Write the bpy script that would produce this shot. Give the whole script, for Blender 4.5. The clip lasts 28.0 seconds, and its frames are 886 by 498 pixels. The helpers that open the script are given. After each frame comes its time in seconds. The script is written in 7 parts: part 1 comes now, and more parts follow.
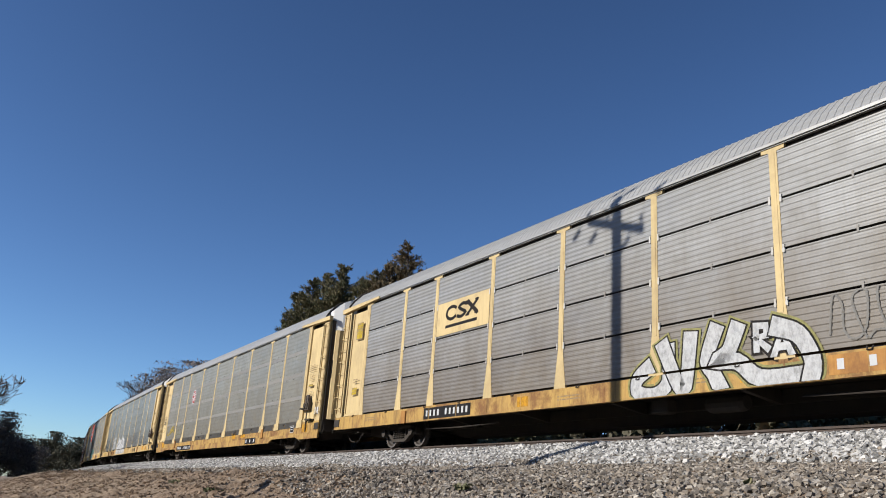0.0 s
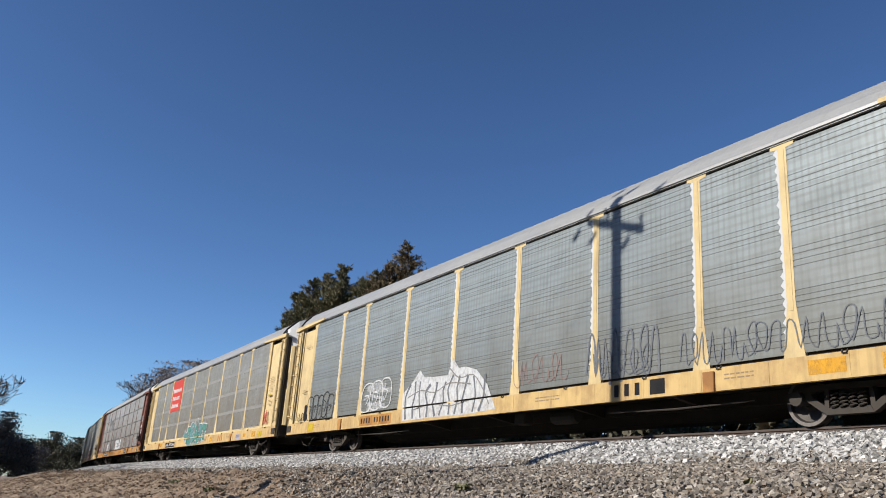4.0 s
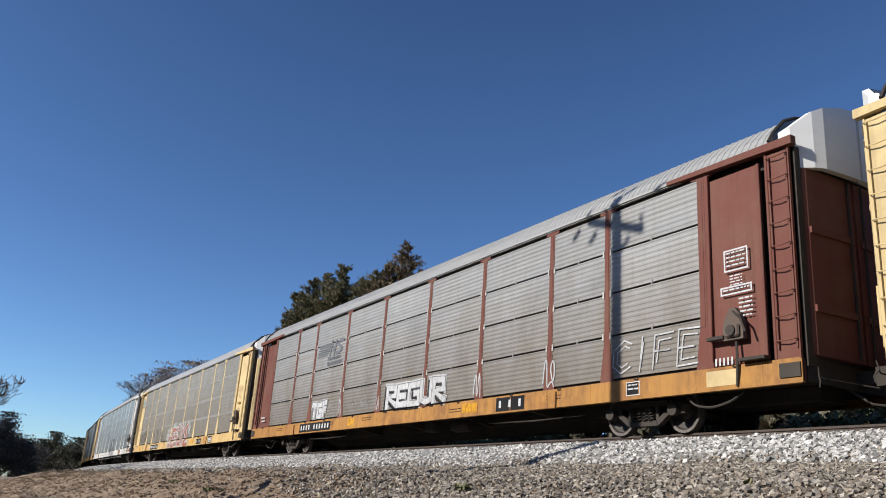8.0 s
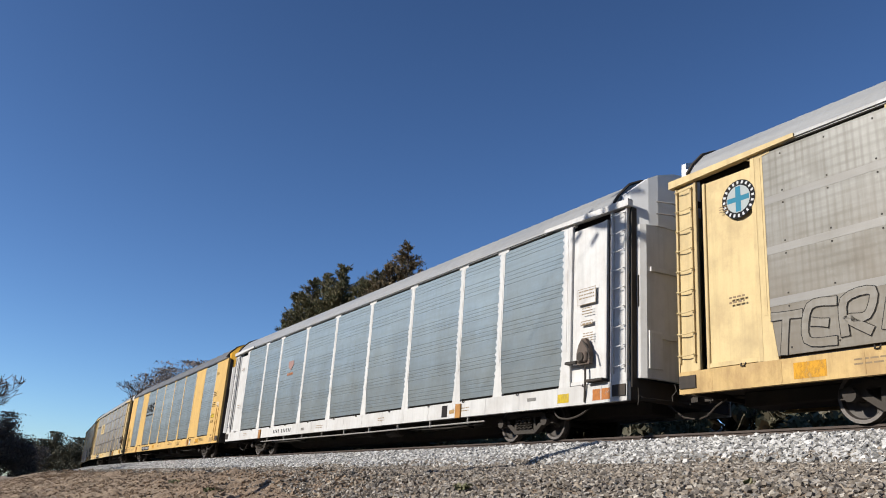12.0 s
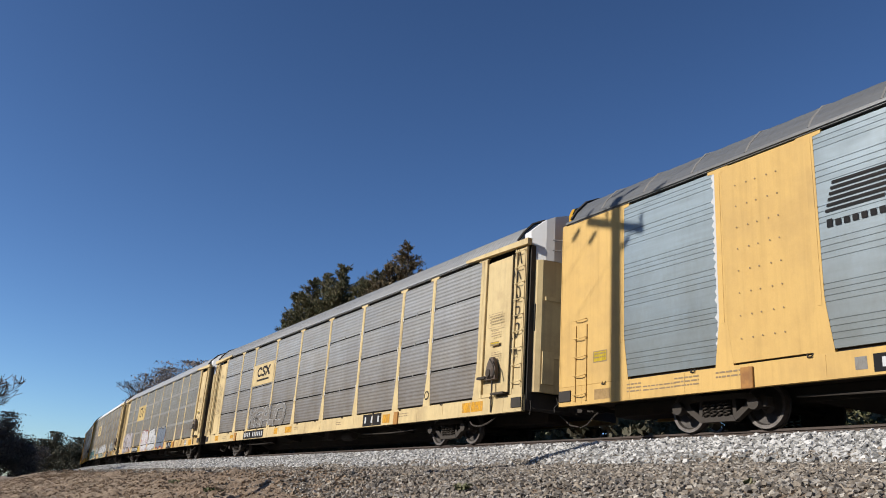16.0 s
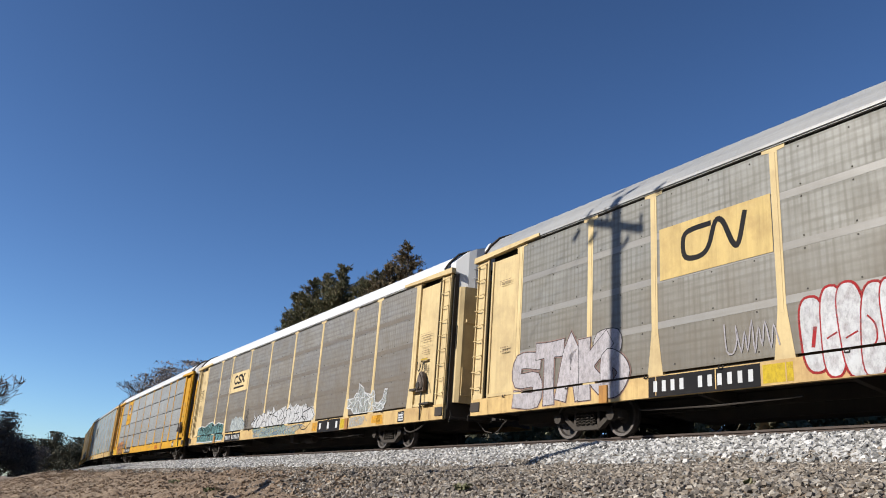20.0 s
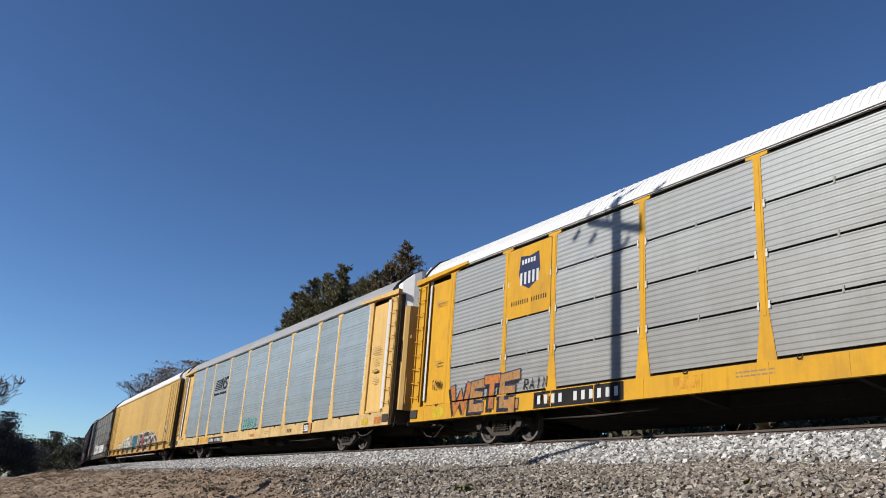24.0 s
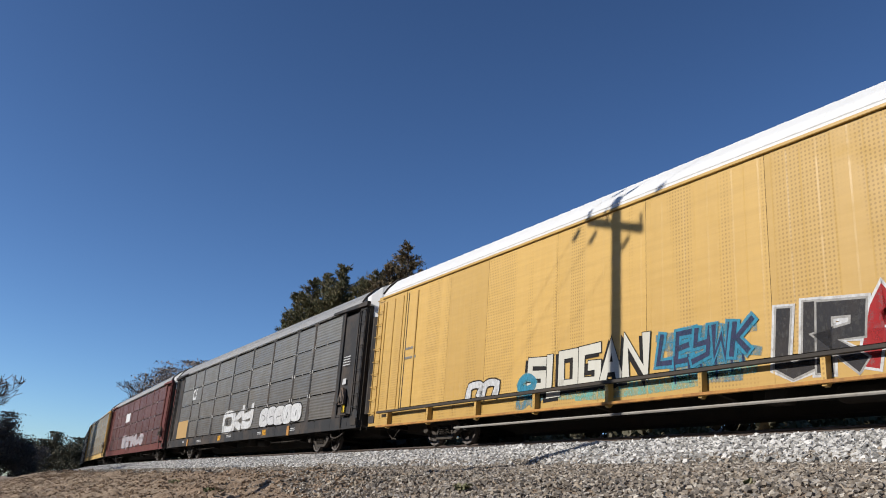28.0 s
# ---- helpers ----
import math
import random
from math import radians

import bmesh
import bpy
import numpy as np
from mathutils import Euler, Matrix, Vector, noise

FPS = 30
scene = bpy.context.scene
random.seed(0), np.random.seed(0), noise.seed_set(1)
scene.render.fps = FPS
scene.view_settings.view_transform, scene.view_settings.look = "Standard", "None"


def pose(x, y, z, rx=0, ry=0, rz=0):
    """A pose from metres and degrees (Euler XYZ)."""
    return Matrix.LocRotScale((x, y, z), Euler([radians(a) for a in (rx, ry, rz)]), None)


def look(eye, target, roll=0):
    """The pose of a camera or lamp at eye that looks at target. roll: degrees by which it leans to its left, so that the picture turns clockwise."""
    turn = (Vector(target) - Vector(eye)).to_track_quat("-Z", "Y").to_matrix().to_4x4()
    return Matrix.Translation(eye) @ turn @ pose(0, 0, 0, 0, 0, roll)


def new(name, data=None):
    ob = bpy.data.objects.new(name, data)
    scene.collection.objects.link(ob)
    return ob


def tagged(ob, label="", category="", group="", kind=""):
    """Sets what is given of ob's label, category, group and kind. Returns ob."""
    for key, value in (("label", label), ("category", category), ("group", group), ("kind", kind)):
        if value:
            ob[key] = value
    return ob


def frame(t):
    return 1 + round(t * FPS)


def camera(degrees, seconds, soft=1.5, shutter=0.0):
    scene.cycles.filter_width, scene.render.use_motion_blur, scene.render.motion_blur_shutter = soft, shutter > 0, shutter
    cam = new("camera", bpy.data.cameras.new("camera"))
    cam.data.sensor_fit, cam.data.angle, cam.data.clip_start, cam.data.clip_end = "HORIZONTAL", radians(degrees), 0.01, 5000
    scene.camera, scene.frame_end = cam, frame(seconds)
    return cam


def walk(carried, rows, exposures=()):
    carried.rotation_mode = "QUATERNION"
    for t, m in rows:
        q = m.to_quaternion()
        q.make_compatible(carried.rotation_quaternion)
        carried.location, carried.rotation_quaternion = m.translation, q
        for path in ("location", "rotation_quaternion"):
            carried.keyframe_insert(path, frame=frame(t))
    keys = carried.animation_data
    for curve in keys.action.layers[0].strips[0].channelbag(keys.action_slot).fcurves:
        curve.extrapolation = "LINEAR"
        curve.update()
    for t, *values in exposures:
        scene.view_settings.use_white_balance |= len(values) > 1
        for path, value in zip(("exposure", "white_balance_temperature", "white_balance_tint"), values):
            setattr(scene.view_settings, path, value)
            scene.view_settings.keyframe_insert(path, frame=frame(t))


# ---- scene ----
# ---- camera ----
cam = camera(57.33, 28.0, soft=1.0)
EYE = (0.0, -11.735, -1.711)
VIEW = pose(*EYE, 90 + 17.66, -3.905, 58.886)
walk(cam, [(0.0, VIEW), (28.0, VIEW)], [(t, 0.46 + d) for t, d in ((0, -0.1), (1, -0.14), (2, 0), (11.5, 0), (12.5, -0.08), (14.5, -0.18), (15, -0.18), (16, -0.14), (17, -0.1), (19, -0.06), (20, 0.0), (21, -0.05), (22.5, -0.08), (25, -0.13), (26, 0.0), (26.5, 0.02), (27, -0.18), (28, -0.14))])

# ---- world and sun ----
SUN_EL, SUN_AZ = radians(27.0), radians(-12.0)      # azimuth: from -y, turned towards +x
TO_SUN = Vector((math.sin(SUN_AZ) * math.cos(SUN_EL), -math.cos(SUN_AZ) * math.cos(SUN_EL), math.sin(SUN_EL)))
world = bpy.data.worlds.new("sky")
scene.world = world
world.use_nodes = True
wn = world.node_tree.nodes
sky = wn.new("ShaderNodeTexSky")
sky.sky_type, sky.sun_disc = "NISHITA", False
sky.sun_elevation = SUN_EL
sky.sun_rotation = math.atan2(TO_SUN.x, TO_SUN.y)
sky.altitude, sky.air_density, sky.dust_density, sky.ozone_density = 200, 0.75, 0.35, 4.2
deep = wn.new("ShaderNodeGamma")
deep.inputs["Gamma"].default_value = 1.28
world.node_tree.links.new(sky.outputs[0], deep.inputs["Color"])
tint = wn.new("ShaderNodeMix")
tint.data_type, tint.blend_type = "RGBA", "MULTIPLY"
tint.inputs[0].default_value, tint.inputs[7].default_value = 1.0, (1.02, 1.02, 0.98, 1)
world.node_tree.links.new(deep.outputs[0], tint.inputs[6])
world.node_tree.links.new(tint.outputs[2], wn["Background"].inputs[0])
wn["Background"].inputs[1].default_value = 0.07
sun = new("sun", bpy.data.lights.new("sun", "SUN"))
sun.data.energy, sun.data.angle, sun.data.color = 5.0, radians(0.45), (1.0, 0.95, 0.87)
sun.matrix_world = look(TO_SUN * 60, (0, 0, 0))

# ---- the line of the railway ----
STEP = 1.0
ARC = np.arange(60.0, -700.0, -STEP)
BEND = -0.000396 + 0.002042 / (1 + np.exp(-(-35.9 - ARC) / 18)) - 0.00072 / (1 + np.exp(-(-112.8 - ARC) / 18))
TURN = np.concatenate([[0], np.cumsum(BEND[:-1] * STEP)])
LX = 60 - np.concatenate([[0], np.cumsum(np.cos(TURN[:-1] + BEND[:-1] * STEP / 2) * STEP)])
LY = np.concatenate([[0], np.cumsum(np.sin(TURN[:-1] + BEND[:-1] * STEP / 2) * STEP)])
I0 = 60
ca, sa = math.cos(TURN[I0]), math.sin(TURN[I0])
LX, LY = (LX - LX[I0]) * ca - (LY - LY[I0]) * sa, (LX - LX[I0]) * sa + (LY - LY[I0]) * ca
TURN = TURN - TURN[I0]
HALF = 1.55                                        # half a car's width


def on_line(s, off=HALF, z=0.0):
    """The place at s metres along the line, off metres beyond the near side of the cars."""
    if s > 60:
        x, y, a = LX[0] + (s - 60) * math.cos(TURN[0]), LY[0] - (s - 60) * math.sin(TURN[0]), TURN[0]
    else:
        x, y, a = (float(np.interp(-s, -ARC, v)) for v in (LX, LY, TURN))
    return Vector((x + off * math.sin(a), y + off * math.cos(a), z))


SPEED, ACC = 13.7317, 0.01884
PITCH, LONG = 29.605, 28.2
HB = LONG / 2
EASE_T = [0, 2, 3, 6.2, 8, 9, 10.3, 12, 14.7, 16.5, 18, 20, 22, 25, 26, 27, 28]
EASE_S = [0.03, 0.0, 0.1, -0.19, -0.12, -0.07, -0.13, -0.06, 0.2, 0.14, 0.1, 0.0, 0.06, -0.15, -0.16, -0.2, 0.0]


def middle_of(i, t):
    """Where the middle of car i is along the line at t seconds."""
    return -22.342 + SPEED * (t - 8) + 0.5 * ACC * (t - 8) ** 2 - (i - 4) * PITCH + float(np.interp(t, EASE_T, EASE_S))


def car_pose(i, t, shift=0.0):
    mid = middle_of(i, t) + shift
    a, b = on_line(mid + 10.0), on_line(mid - 10.0)
    c, d = (a + b) / 2, a - b
    return pose(c.x, c.y, 0, 0, 0, math.degrees(math.atan2(d.y, d.x)))


# ---- materials ----
def nodes_of(name):
    m = bpy.data.materials.new(name)
    m.use_nodes = True
    return m, m.node_tree.nodes, m.node_tree.links, m.node_tree.nodes["Principled BSDF"]


def mixed(n, l, fac, a, b, mode="MIX"):
    x = n.new("ShaderNodeMix")
    x.data_type, x.blend_type = "RGBA", mode
    for sock, v in ((x.inputs[0], fac), (x.inputs[6], a), (x.inputs[7], b)):
        if isinstance(v, bpy.types.NodeSocket):
            l.new(v, sock)
        else:
            sock.default_value = v if isinstance(v, (int, float)) else (*v[:3], 1)
    return x.outputs[2]


def noisy(n, l, scale, detail=4, rough=0.6, stretch=None, lo=0.35, hi=0.65, seed=0.0, own=False):
    """Noise in the object's space. own: each object gets its own stretch of the pattern."""
    tc = n.new("ShaderNodeTexCoord")
    vec = tc.outputs["Object"]
    if own:
        info, mul, add = n.new("ShaderNodeObjectInfo"), n.new("ShaderNodeMath"), n.new("ShaderNodeVectorMath")
        mul.operation, mul.inputs[1].default_value = "MULTIPLY", 90.0
        l.new(info.outputs["Random"], mul.inputs[0])
        l.new(vec, add.inputs[0]); l.new(mul.outputs[0], add.inputs[1])
        vec = add.outputs[0]
    mp = n.new("ShaderNodeMapping")
    mp.inputs["Scale"].default_value = stretch or (1, 1, 1)
    mp.inputs["Location"].default_value = (seed, seed * 1.7, seed * 0.3)
    l.new(vec, mp.inputs[0])
    t = n.new("ShaderNodeTexNoise")
    t.inputs["Scale"].default_value, t.inputs["Detail"].default_value, t.inputs["Roughness"].default_value = scale, detail, rough
    l.new(mp.outputs[0], t.inputs["Vector"])
    r = n.new("ShaderNodeMapRange")
    r.inputs[1].default_value, r.inputs[2].default_value = lo, hi
    l.new(t.outputs[0], r.inputs[0])
    return r.outputs[0], t.outputs[0]


def scaled(n, l, fac, k):
    f = n.new("ShaderNodeMath")
    f.operation, f.inputs[1].default_value = "MULTIPLY", k
    l.new(fac, f.inputs[0])
    return f.outputs[0]


def bumped(n, l, bsdf, height, strength=0.3, distance=0.01):
    b = n.new("ShaderNodeBump")
    b.inputs["Strength"].default_value, b.inputs["Distance"].default_value = strength, distance
    l.new(height, b.inputs["Height"])
    l.new(b.outputs[0], bsdf.inputs["Normal"])


MATS = {}
COLOUR_SCALE = 0.61                                        # scales paint and panel colours down for deeper shade under a stronger sun


def paint(name, col, rough=0.72, dirt=(0.16, 0.11, 0.07), dirty=0.35, streak=0.4, metal=0.0, random_tone=0.06, gloss=0.22, rust=0.0, wear=0.0, fleck=(0.34, 0.56)):
    """Weathered paint: blotches of grime, streaks that run down, grain."""
    if name in MATS:
        return MATS[name]
    col = tuple(v * COLOUR_SCALE for v in col)
    m, n, l, b = nodes_of(name)
    blot, _ = noisy(n, l, 0.9, 6, 0.68, None, 0.45, 0.72, 3.1, True)
    run, _ = noisy(n, l, 1.0, 5, 0.65, (9, 9, 0.35), 0.48, 0.75, 7.7, True)
    fine, raw = noisy(n, l, 55, 3, 0.6, None, 0.3, 0.7, 1.3)
    info = n.new("ShaderNodeObjectInfo")
    tone = n.new("ShaderNodeMapRange")
    tone.inputs[3].default_value, tone.inputs[4].default_value = 1 - random_tone, 1 + random_tone
    l.new(info.outputs["Random"], tone.inputs[0])
    c = mixed(n, l, 1.0, col, tone.outputs[0], "MULTIPLY")
    f1 = n.new("ShaderNodeMath"); f1.operation = "MULTIPLY"; f1.inputs[1].default_value = dirty
    l.new(blot, f1.inputs[0])
    c = mixed(n, l, f1.outputs[0], c, dirt)
    f2 = n.new("ShaderNodeMath"); f2.operation = "MULTIPLY"; f2.inputs[1].default_value = streak
    l.new(run, f2.inputs[0])
    c = mixed(n, l, f2.outputs[0], c, tuple(v * 0.55 for v in col))
    f3 = n.new("ShaderNodeMath"); f3.operation = "MULTIPLY"; f3.inputs[1].default_value = 0.18
    l.new(fine, f3.inputs[0])
    c = mixed(n, l, f3.outputs[0], c, tuple(v * 0.6 for v in col))
    if rust:
        spots, _ = noisy(n, l, 1.7, 7, 0.72, (1, 1, 0.7), 0.47, 0.6, 15.0, True)
        c = mixed(n, l, scaled(n, l, spots, rust), c, (0.13, 0.055, 0.026))
        drip, _ = noisy(n, l, 1.0, 5, 0.7, (5, 5, 0.5), 0.5, 0.66, 21.0, True)
        c = mixed(n, l, scaled(n, l, drip, rust * 0.7), c, (0.10, 0.055, 0.032))
    if wear:
        worn, _ = noisy(n, l, 8.0, 8, 0.8, (1, 1, 0.6), *fleck, 31.0)
        thin = n.new("ShaderNodeMapRange")
        thin.inputs[3].default_value = 1.0 - wear
        l.new(worn, thin.inputs[0])
        l.new(thin.outputs[0], b.inputs["Alpha"])
    l.new(c, b.inputs["Base Color"])
    b.inputs["Roughness"].default_value, b.inputs["Metallic"].default_value = rough, metal
    b.inputs["Specular IOR Level"].default_value = gloss
    bumped(n, l, b, raw, 0.15, 0.004)
    MATS[name] = m
    return m


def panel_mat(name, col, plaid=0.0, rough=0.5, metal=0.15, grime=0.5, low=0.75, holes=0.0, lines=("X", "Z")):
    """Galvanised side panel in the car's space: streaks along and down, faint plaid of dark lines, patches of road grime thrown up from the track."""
    if name in MATS:
        return MATS[name]
    col = tuple(v * COLOUR_SCALE for v in col)
    m, n, l, b = nodes_of(name)
    tc = n.new("ShaderNodeTexCoord")
    info = n.new("ShaderNodeObjectInfo")
    tone = n.new("ShaderNodeMapRange")
    tone.inputs[3].default_value, tone.inputs[4].default_value = 0.88, 1.1
    l.new(info.outputs["Random"], tone.inputs[0])
    c = mixed(n, l, 1.0, col, tone.outputs[0], "MULTIPLY")

    def shade(c, fac, k, tint):
        return mixed(n, l, scaled(n, l, fac, k), c, tuple(x * y for x, y in zip(col, tint)))
    blot, _ = noisy(n, l, 0.6, 6, 0.7, (1, 1, 1.8), 0.42, 0.72, 5.0, True)
    band, _ = noisy(n, l, 1.0, 4, 0.7, (0.3, 1, 9), 0.4, 0.7, 2.0, True)
    run, _ = noisy(n, l, 1.0, 5, 0.7, (7, 7, 0.4), 0.46, 0.72, 9.0, True)
    fine, raw = noisy(n, l, 40, 3, 0.6, None, 0.3, 0.7)
    spots, _ = noisy(n, l, 5, 4, 0.7, None, 0.62, 0.72, 1.0, True)
    c = shade(c, blot, grime * 0.6, (0.6, 0.565, 0.52))
    c = shade(c, band, grime * (0.5 if plaid else 0.85), (0.62, 0.6, 0.57))
    c = shade(c, run, grime * (0.65 if plaid else 0.35), (0.5, 0.47, 0.42))
    c = shade(c, spots, grime * 0.3, (1.35, 1.35, 1.35))
    c = shade(c, fine, 0.15, (0.7, 0.7, 0.7))
    if plaid:
        for axis, per in (("X", 0.135), ("Z", 0.17)):
            if axis not in lines:
                continue
            w = n.new("ShaderNodeTexWave")
            w.wave_type, w.bands_direction, w.wave_profile = "BANDS", axis, "SIN"
            w.inputs["Scale"].default_value, w.inputs["Distortion"].default_value = 0.314 / per, 0.35
            w.inputs["Detail"].default_value, w.inputs["Detail Scale"].default_value = 1.0, 0.6
            l.new(tc.outputs["Object"], w.inputs[0])
            r = n.new("ShaderNodeMapRange")
            r.inputs[1].default_value, r.inputs[2].default_value = 0.45, 1.0
            l.new(w.outputs["Fac"], r.inputs[0])
            thin, _ = noisy(n, l, 1.0, 4, 0.7, (2.5, 2.5, 0.8) if axis == "X" else (0.8, 2.5, 2.5), 0.3, 0.68, 4.0 if axis == "X" else 6.0)
            both = n.new("ShaderNodeMath")
            both.operation = "MULTIPLY"
            l.new(r.outputs[0], both.inputs[0]); l.new(thin, both.inputs[1])
            c = mixed(n, l, scaled(n, l, both.outputs[0], plaid), c, tuple(v * k for v, k in zip(col, (0.45, 0.42, 0.38))))
    if holes:
        v = n.new("ShaderNodeTexVoronoi")
        v.inputs["Scale"].default_value, v.inputs["Randomness"].default_value = holes, 0.0
        flat = n.new("ShaderNodeMapping")
        flat.inputs["Scale"].default_value = (1, 0, 1)
        l.new(tc.outputs["Object"], flat.inputs[0]); l.new(flat.outputs[0], v.inputs["Vector"])
        r = n.new("ShaderNodeMapRange")
        r.inputs[1].default_value, r.inputs[2].default_value, r.inputs[3].default_value, r.inputs[4].default_value = 0.2, 0.34, 0.55, 0.0
        l.new(v.outputs["Distance"], r.inputs[0])
        patch, _ = noisy(n, l, 1.0, 1, 0.5, (1.1, 0.1, 0.05), 0.5, 0.56, 2.0, True)
        both = n.new("ShaderNodeMath")
        both.operation = "MULTIPLY"
        l.new(r.outputs[0], both.inputs[0]); l.new(patch, both.inputs[1])
        c = mixed(n, l, both.outputs[0], c, tuple(v2 * 0.35 for v2 in col))
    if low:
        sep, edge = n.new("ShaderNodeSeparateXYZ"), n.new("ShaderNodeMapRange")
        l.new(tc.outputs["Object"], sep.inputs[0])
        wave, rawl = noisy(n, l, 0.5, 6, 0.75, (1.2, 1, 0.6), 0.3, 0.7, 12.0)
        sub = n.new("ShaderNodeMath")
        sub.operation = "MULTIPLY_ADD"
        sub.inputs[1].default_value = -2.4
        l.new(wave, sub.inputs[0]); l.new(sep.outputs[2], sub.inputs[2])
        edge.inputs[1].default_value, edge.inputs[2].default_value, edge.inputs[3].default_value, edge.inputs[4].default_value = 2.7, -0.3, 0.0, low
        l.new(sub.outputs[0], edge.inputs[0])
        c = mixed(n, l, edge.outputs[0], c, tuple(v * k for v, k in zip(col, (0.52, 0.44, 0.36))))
    l.new(c, b.inputs["Base Color"])
    rr = n.new("ShaderNodeMapRange")
    rr.inputs[3].default_value, rr.inputs[4].default_value = rough - 0.1, rough + 0.25
    l.new(blot, rr.inputs[0]); l.new(rr.outputs[0], b.inputs["Roughness"])
    b.inputs["Metallic"].default_value = metal
    b.inputs["Specular IOR Level"].default_value = 0.3
    _, wide = noisy(n, l, 1.3, 2, 0.5, (1, 1, 0.55), 0.3, 0.7, 17.0, True)
    both = n.new("ShaderNodeMath")
    both.operation, both.inputs[1].default_value = "MULTIPLY_ADD", 6.0 if plaid else 2.0
    l.new(wide, both.inputs[0]); l.new(raw, both.inputs[2])
    bumped(n, l, b, both.outputs[0], 0.2, 0.006)
    MATS[name] = m
    return m


def stone_mat(name, cols, rough=0.9, scale=18.0, bump=0.6):
    """Loose stone: each piece of its own tone."""
    m, n, l, b = nodes_of(name)
    geo = n.new("ShaderNodeNewGeometry")
    ramp = n.new("ShaderNodeValToRGB")
    ramp.color_ramp.elements[0].color, ramp.color_ramp.elements[1].color = (*cols[0], 1), (*cols[-1], 1)
    for i, col in enumerate(cols[1:-1]):
        e = ramp.color_ramp.elements.new((i + 1) / (len(cols) - 1))
        e.color = (*col, 1)
    l.new(geo.outputs["Random Per Island"], ramp.inputs[0])
    f, raw = noisy(n, l, scale * 3, 4, 0.6, None, 0.35, 0.75)
    c = mixed(n, l, f, ramp.outputs[0], mixed(n, l, 1.0, ramp.outputs[0], (0.72, 0.7, 0.66), "MULTIPLY"))
    l.new(c, b.inputs["Base Color"])
    b.inputs["Roughness"].default_value = rough
    bumped(n, l, b, raw, bump, 0.006)
    return m


def soil_mat(name):
    m, n, l, b = nodes_of(name)
    big, _ = noisy(n, l, 0.35, 5, 0.65, None, 0.4, 0.65)
    mid, r1 = noisy(n, l, 2.5, 6, 0.7, None, 0.35, 0.7, 4)
    fine, r2 = noisy(n, l, 7, 7, 0.75, (1, 1.6, 1), 0.4, 0.62, 8)
    c = mixed(n, l, big, (0.22, 0.145, 0.09), (0.16, 0.12, 0.08))
    c = mixed(n, l, mid, c, (0.38, 0.285, 0.2))
    f = n.new("ShaderNodeMath"); f.operation = "MULTIPLY"; f.inputs[1].default_value = 0.75
    l.new(fine, f.inputs[0])
    c = mixed(n, l, f.outputs[0], c, (0.09, 0.066, 0.045))
    l.new(c, b.inputs["Base Color"])
    b.inputs["Roughness"].default_value = 0.95
    add = n.new("ShaderNodeMath"); add.operation = "ADD"
    l.new(r1, add.inputs[0]); l.new(r2, add.inputs[1])
    bumped(n, l, b, add.outputs[0], 0.9, 0.06)
    return m


def leaf_mat(name, a, bcol, rough=0.7):
    m, n, l, b = nodes_of(name)
    geo = n.new("ShaderNodeNewGeometry")
    c = mixed(n, l, geo.outputs["Random Per Island"], a, bcol)
    l.new(c, b.inputs["Base Color"])
    b.inputs["Roughness"].default_value = rough
    return m


def bark_mat(name, col):
    m, n, l, b = nodes_of(name)
    f, raw = noisy(n, l, 6, 5, 0.7, (4, 4, 0.6), 0.3, 0.7)
    l.new(mixed(n, l, f, col, tuple(v * 0.45 for v in col)), b.inputs["Base Color"])
    b.inputs["Roughness"].default_value = 0.95
    bumped(n, l, b, raw, 0.8, 0.03)
    return m


def metal_mat(name, col, rough, metal=0.8):
    m, n, l, b = nodes_of(name)
    f, raw = noisy(n, l, 9, 5, 0.7, None, 0.35, 0.75)
    l.new(mixed(n, l, f, col, tuple(v * 0.5 for v in col)), b.inputs["Base Color"])
    b.inputs["Roughness"].default_value, b.inputs["Metallic"].default_value = rough, metal
    bumped(n, l, b, raw, 0.25, 0.004)
    return m


YEL = paint("yellow_paint", (0.74, 0.50, 0.18), dirty=0.4, rust=0.25)
PALE = paint("pale_yellow_paint", (0.86, 0.665, 0.345), dirty=0.42, streak=0.4, rust=0.1)
ORANGE = paint("orange_yellow_paint", (0.82, 0.53, 0.18), dirty=0.22, streak=0.3, rust=0.07)
GOLD = paint("golden_paint", (0.80, 0.42, 0.02), dirty=0.2, rust=0.16)
BROWN = paint("red_brown_paint", (0.20, 0.068, 0.05), dirty=0.35)
MAROON = paint("maroon_paint", (0.16, 0.045, 0.04), dirty=0.3)
WHITE = paint("white_paint", (0.84, 0.83, 0.80), dirty=0.25, rust=0.07)
BLACK = paint("black_paint", (0.04, 0.04, 0.042), dirty=0.4, streak=0.2)
RUST = paint("rusty_sill_paint", (0.60, 0.30, 0.08), dirty=0.5, dirt=(0.18, 0.08, 0.04), rust=0.5)
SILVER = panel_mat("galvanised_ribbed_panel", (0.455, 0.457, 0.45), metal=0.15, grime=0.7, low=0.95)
SILVERB = panel_mat("galvanised_plaid_panel", (0.39, 0.40, 0.37), plaid=0.7, metal=0.1)
GREY = panel_mat("grey_side_panel", (0.37, 0.365, 0.33), plaid=0.7, metal=0.08, grime=0.95)
STREAKGREY = panel_mat("streaked_grey_panel", (0.38, 0.38, 0.35), plaid=0.95, metal=0.08, grime=0.95, lines=("X",))
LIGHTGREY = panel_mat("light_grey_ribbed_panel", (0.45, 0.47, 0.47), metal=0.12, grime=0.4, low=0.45)
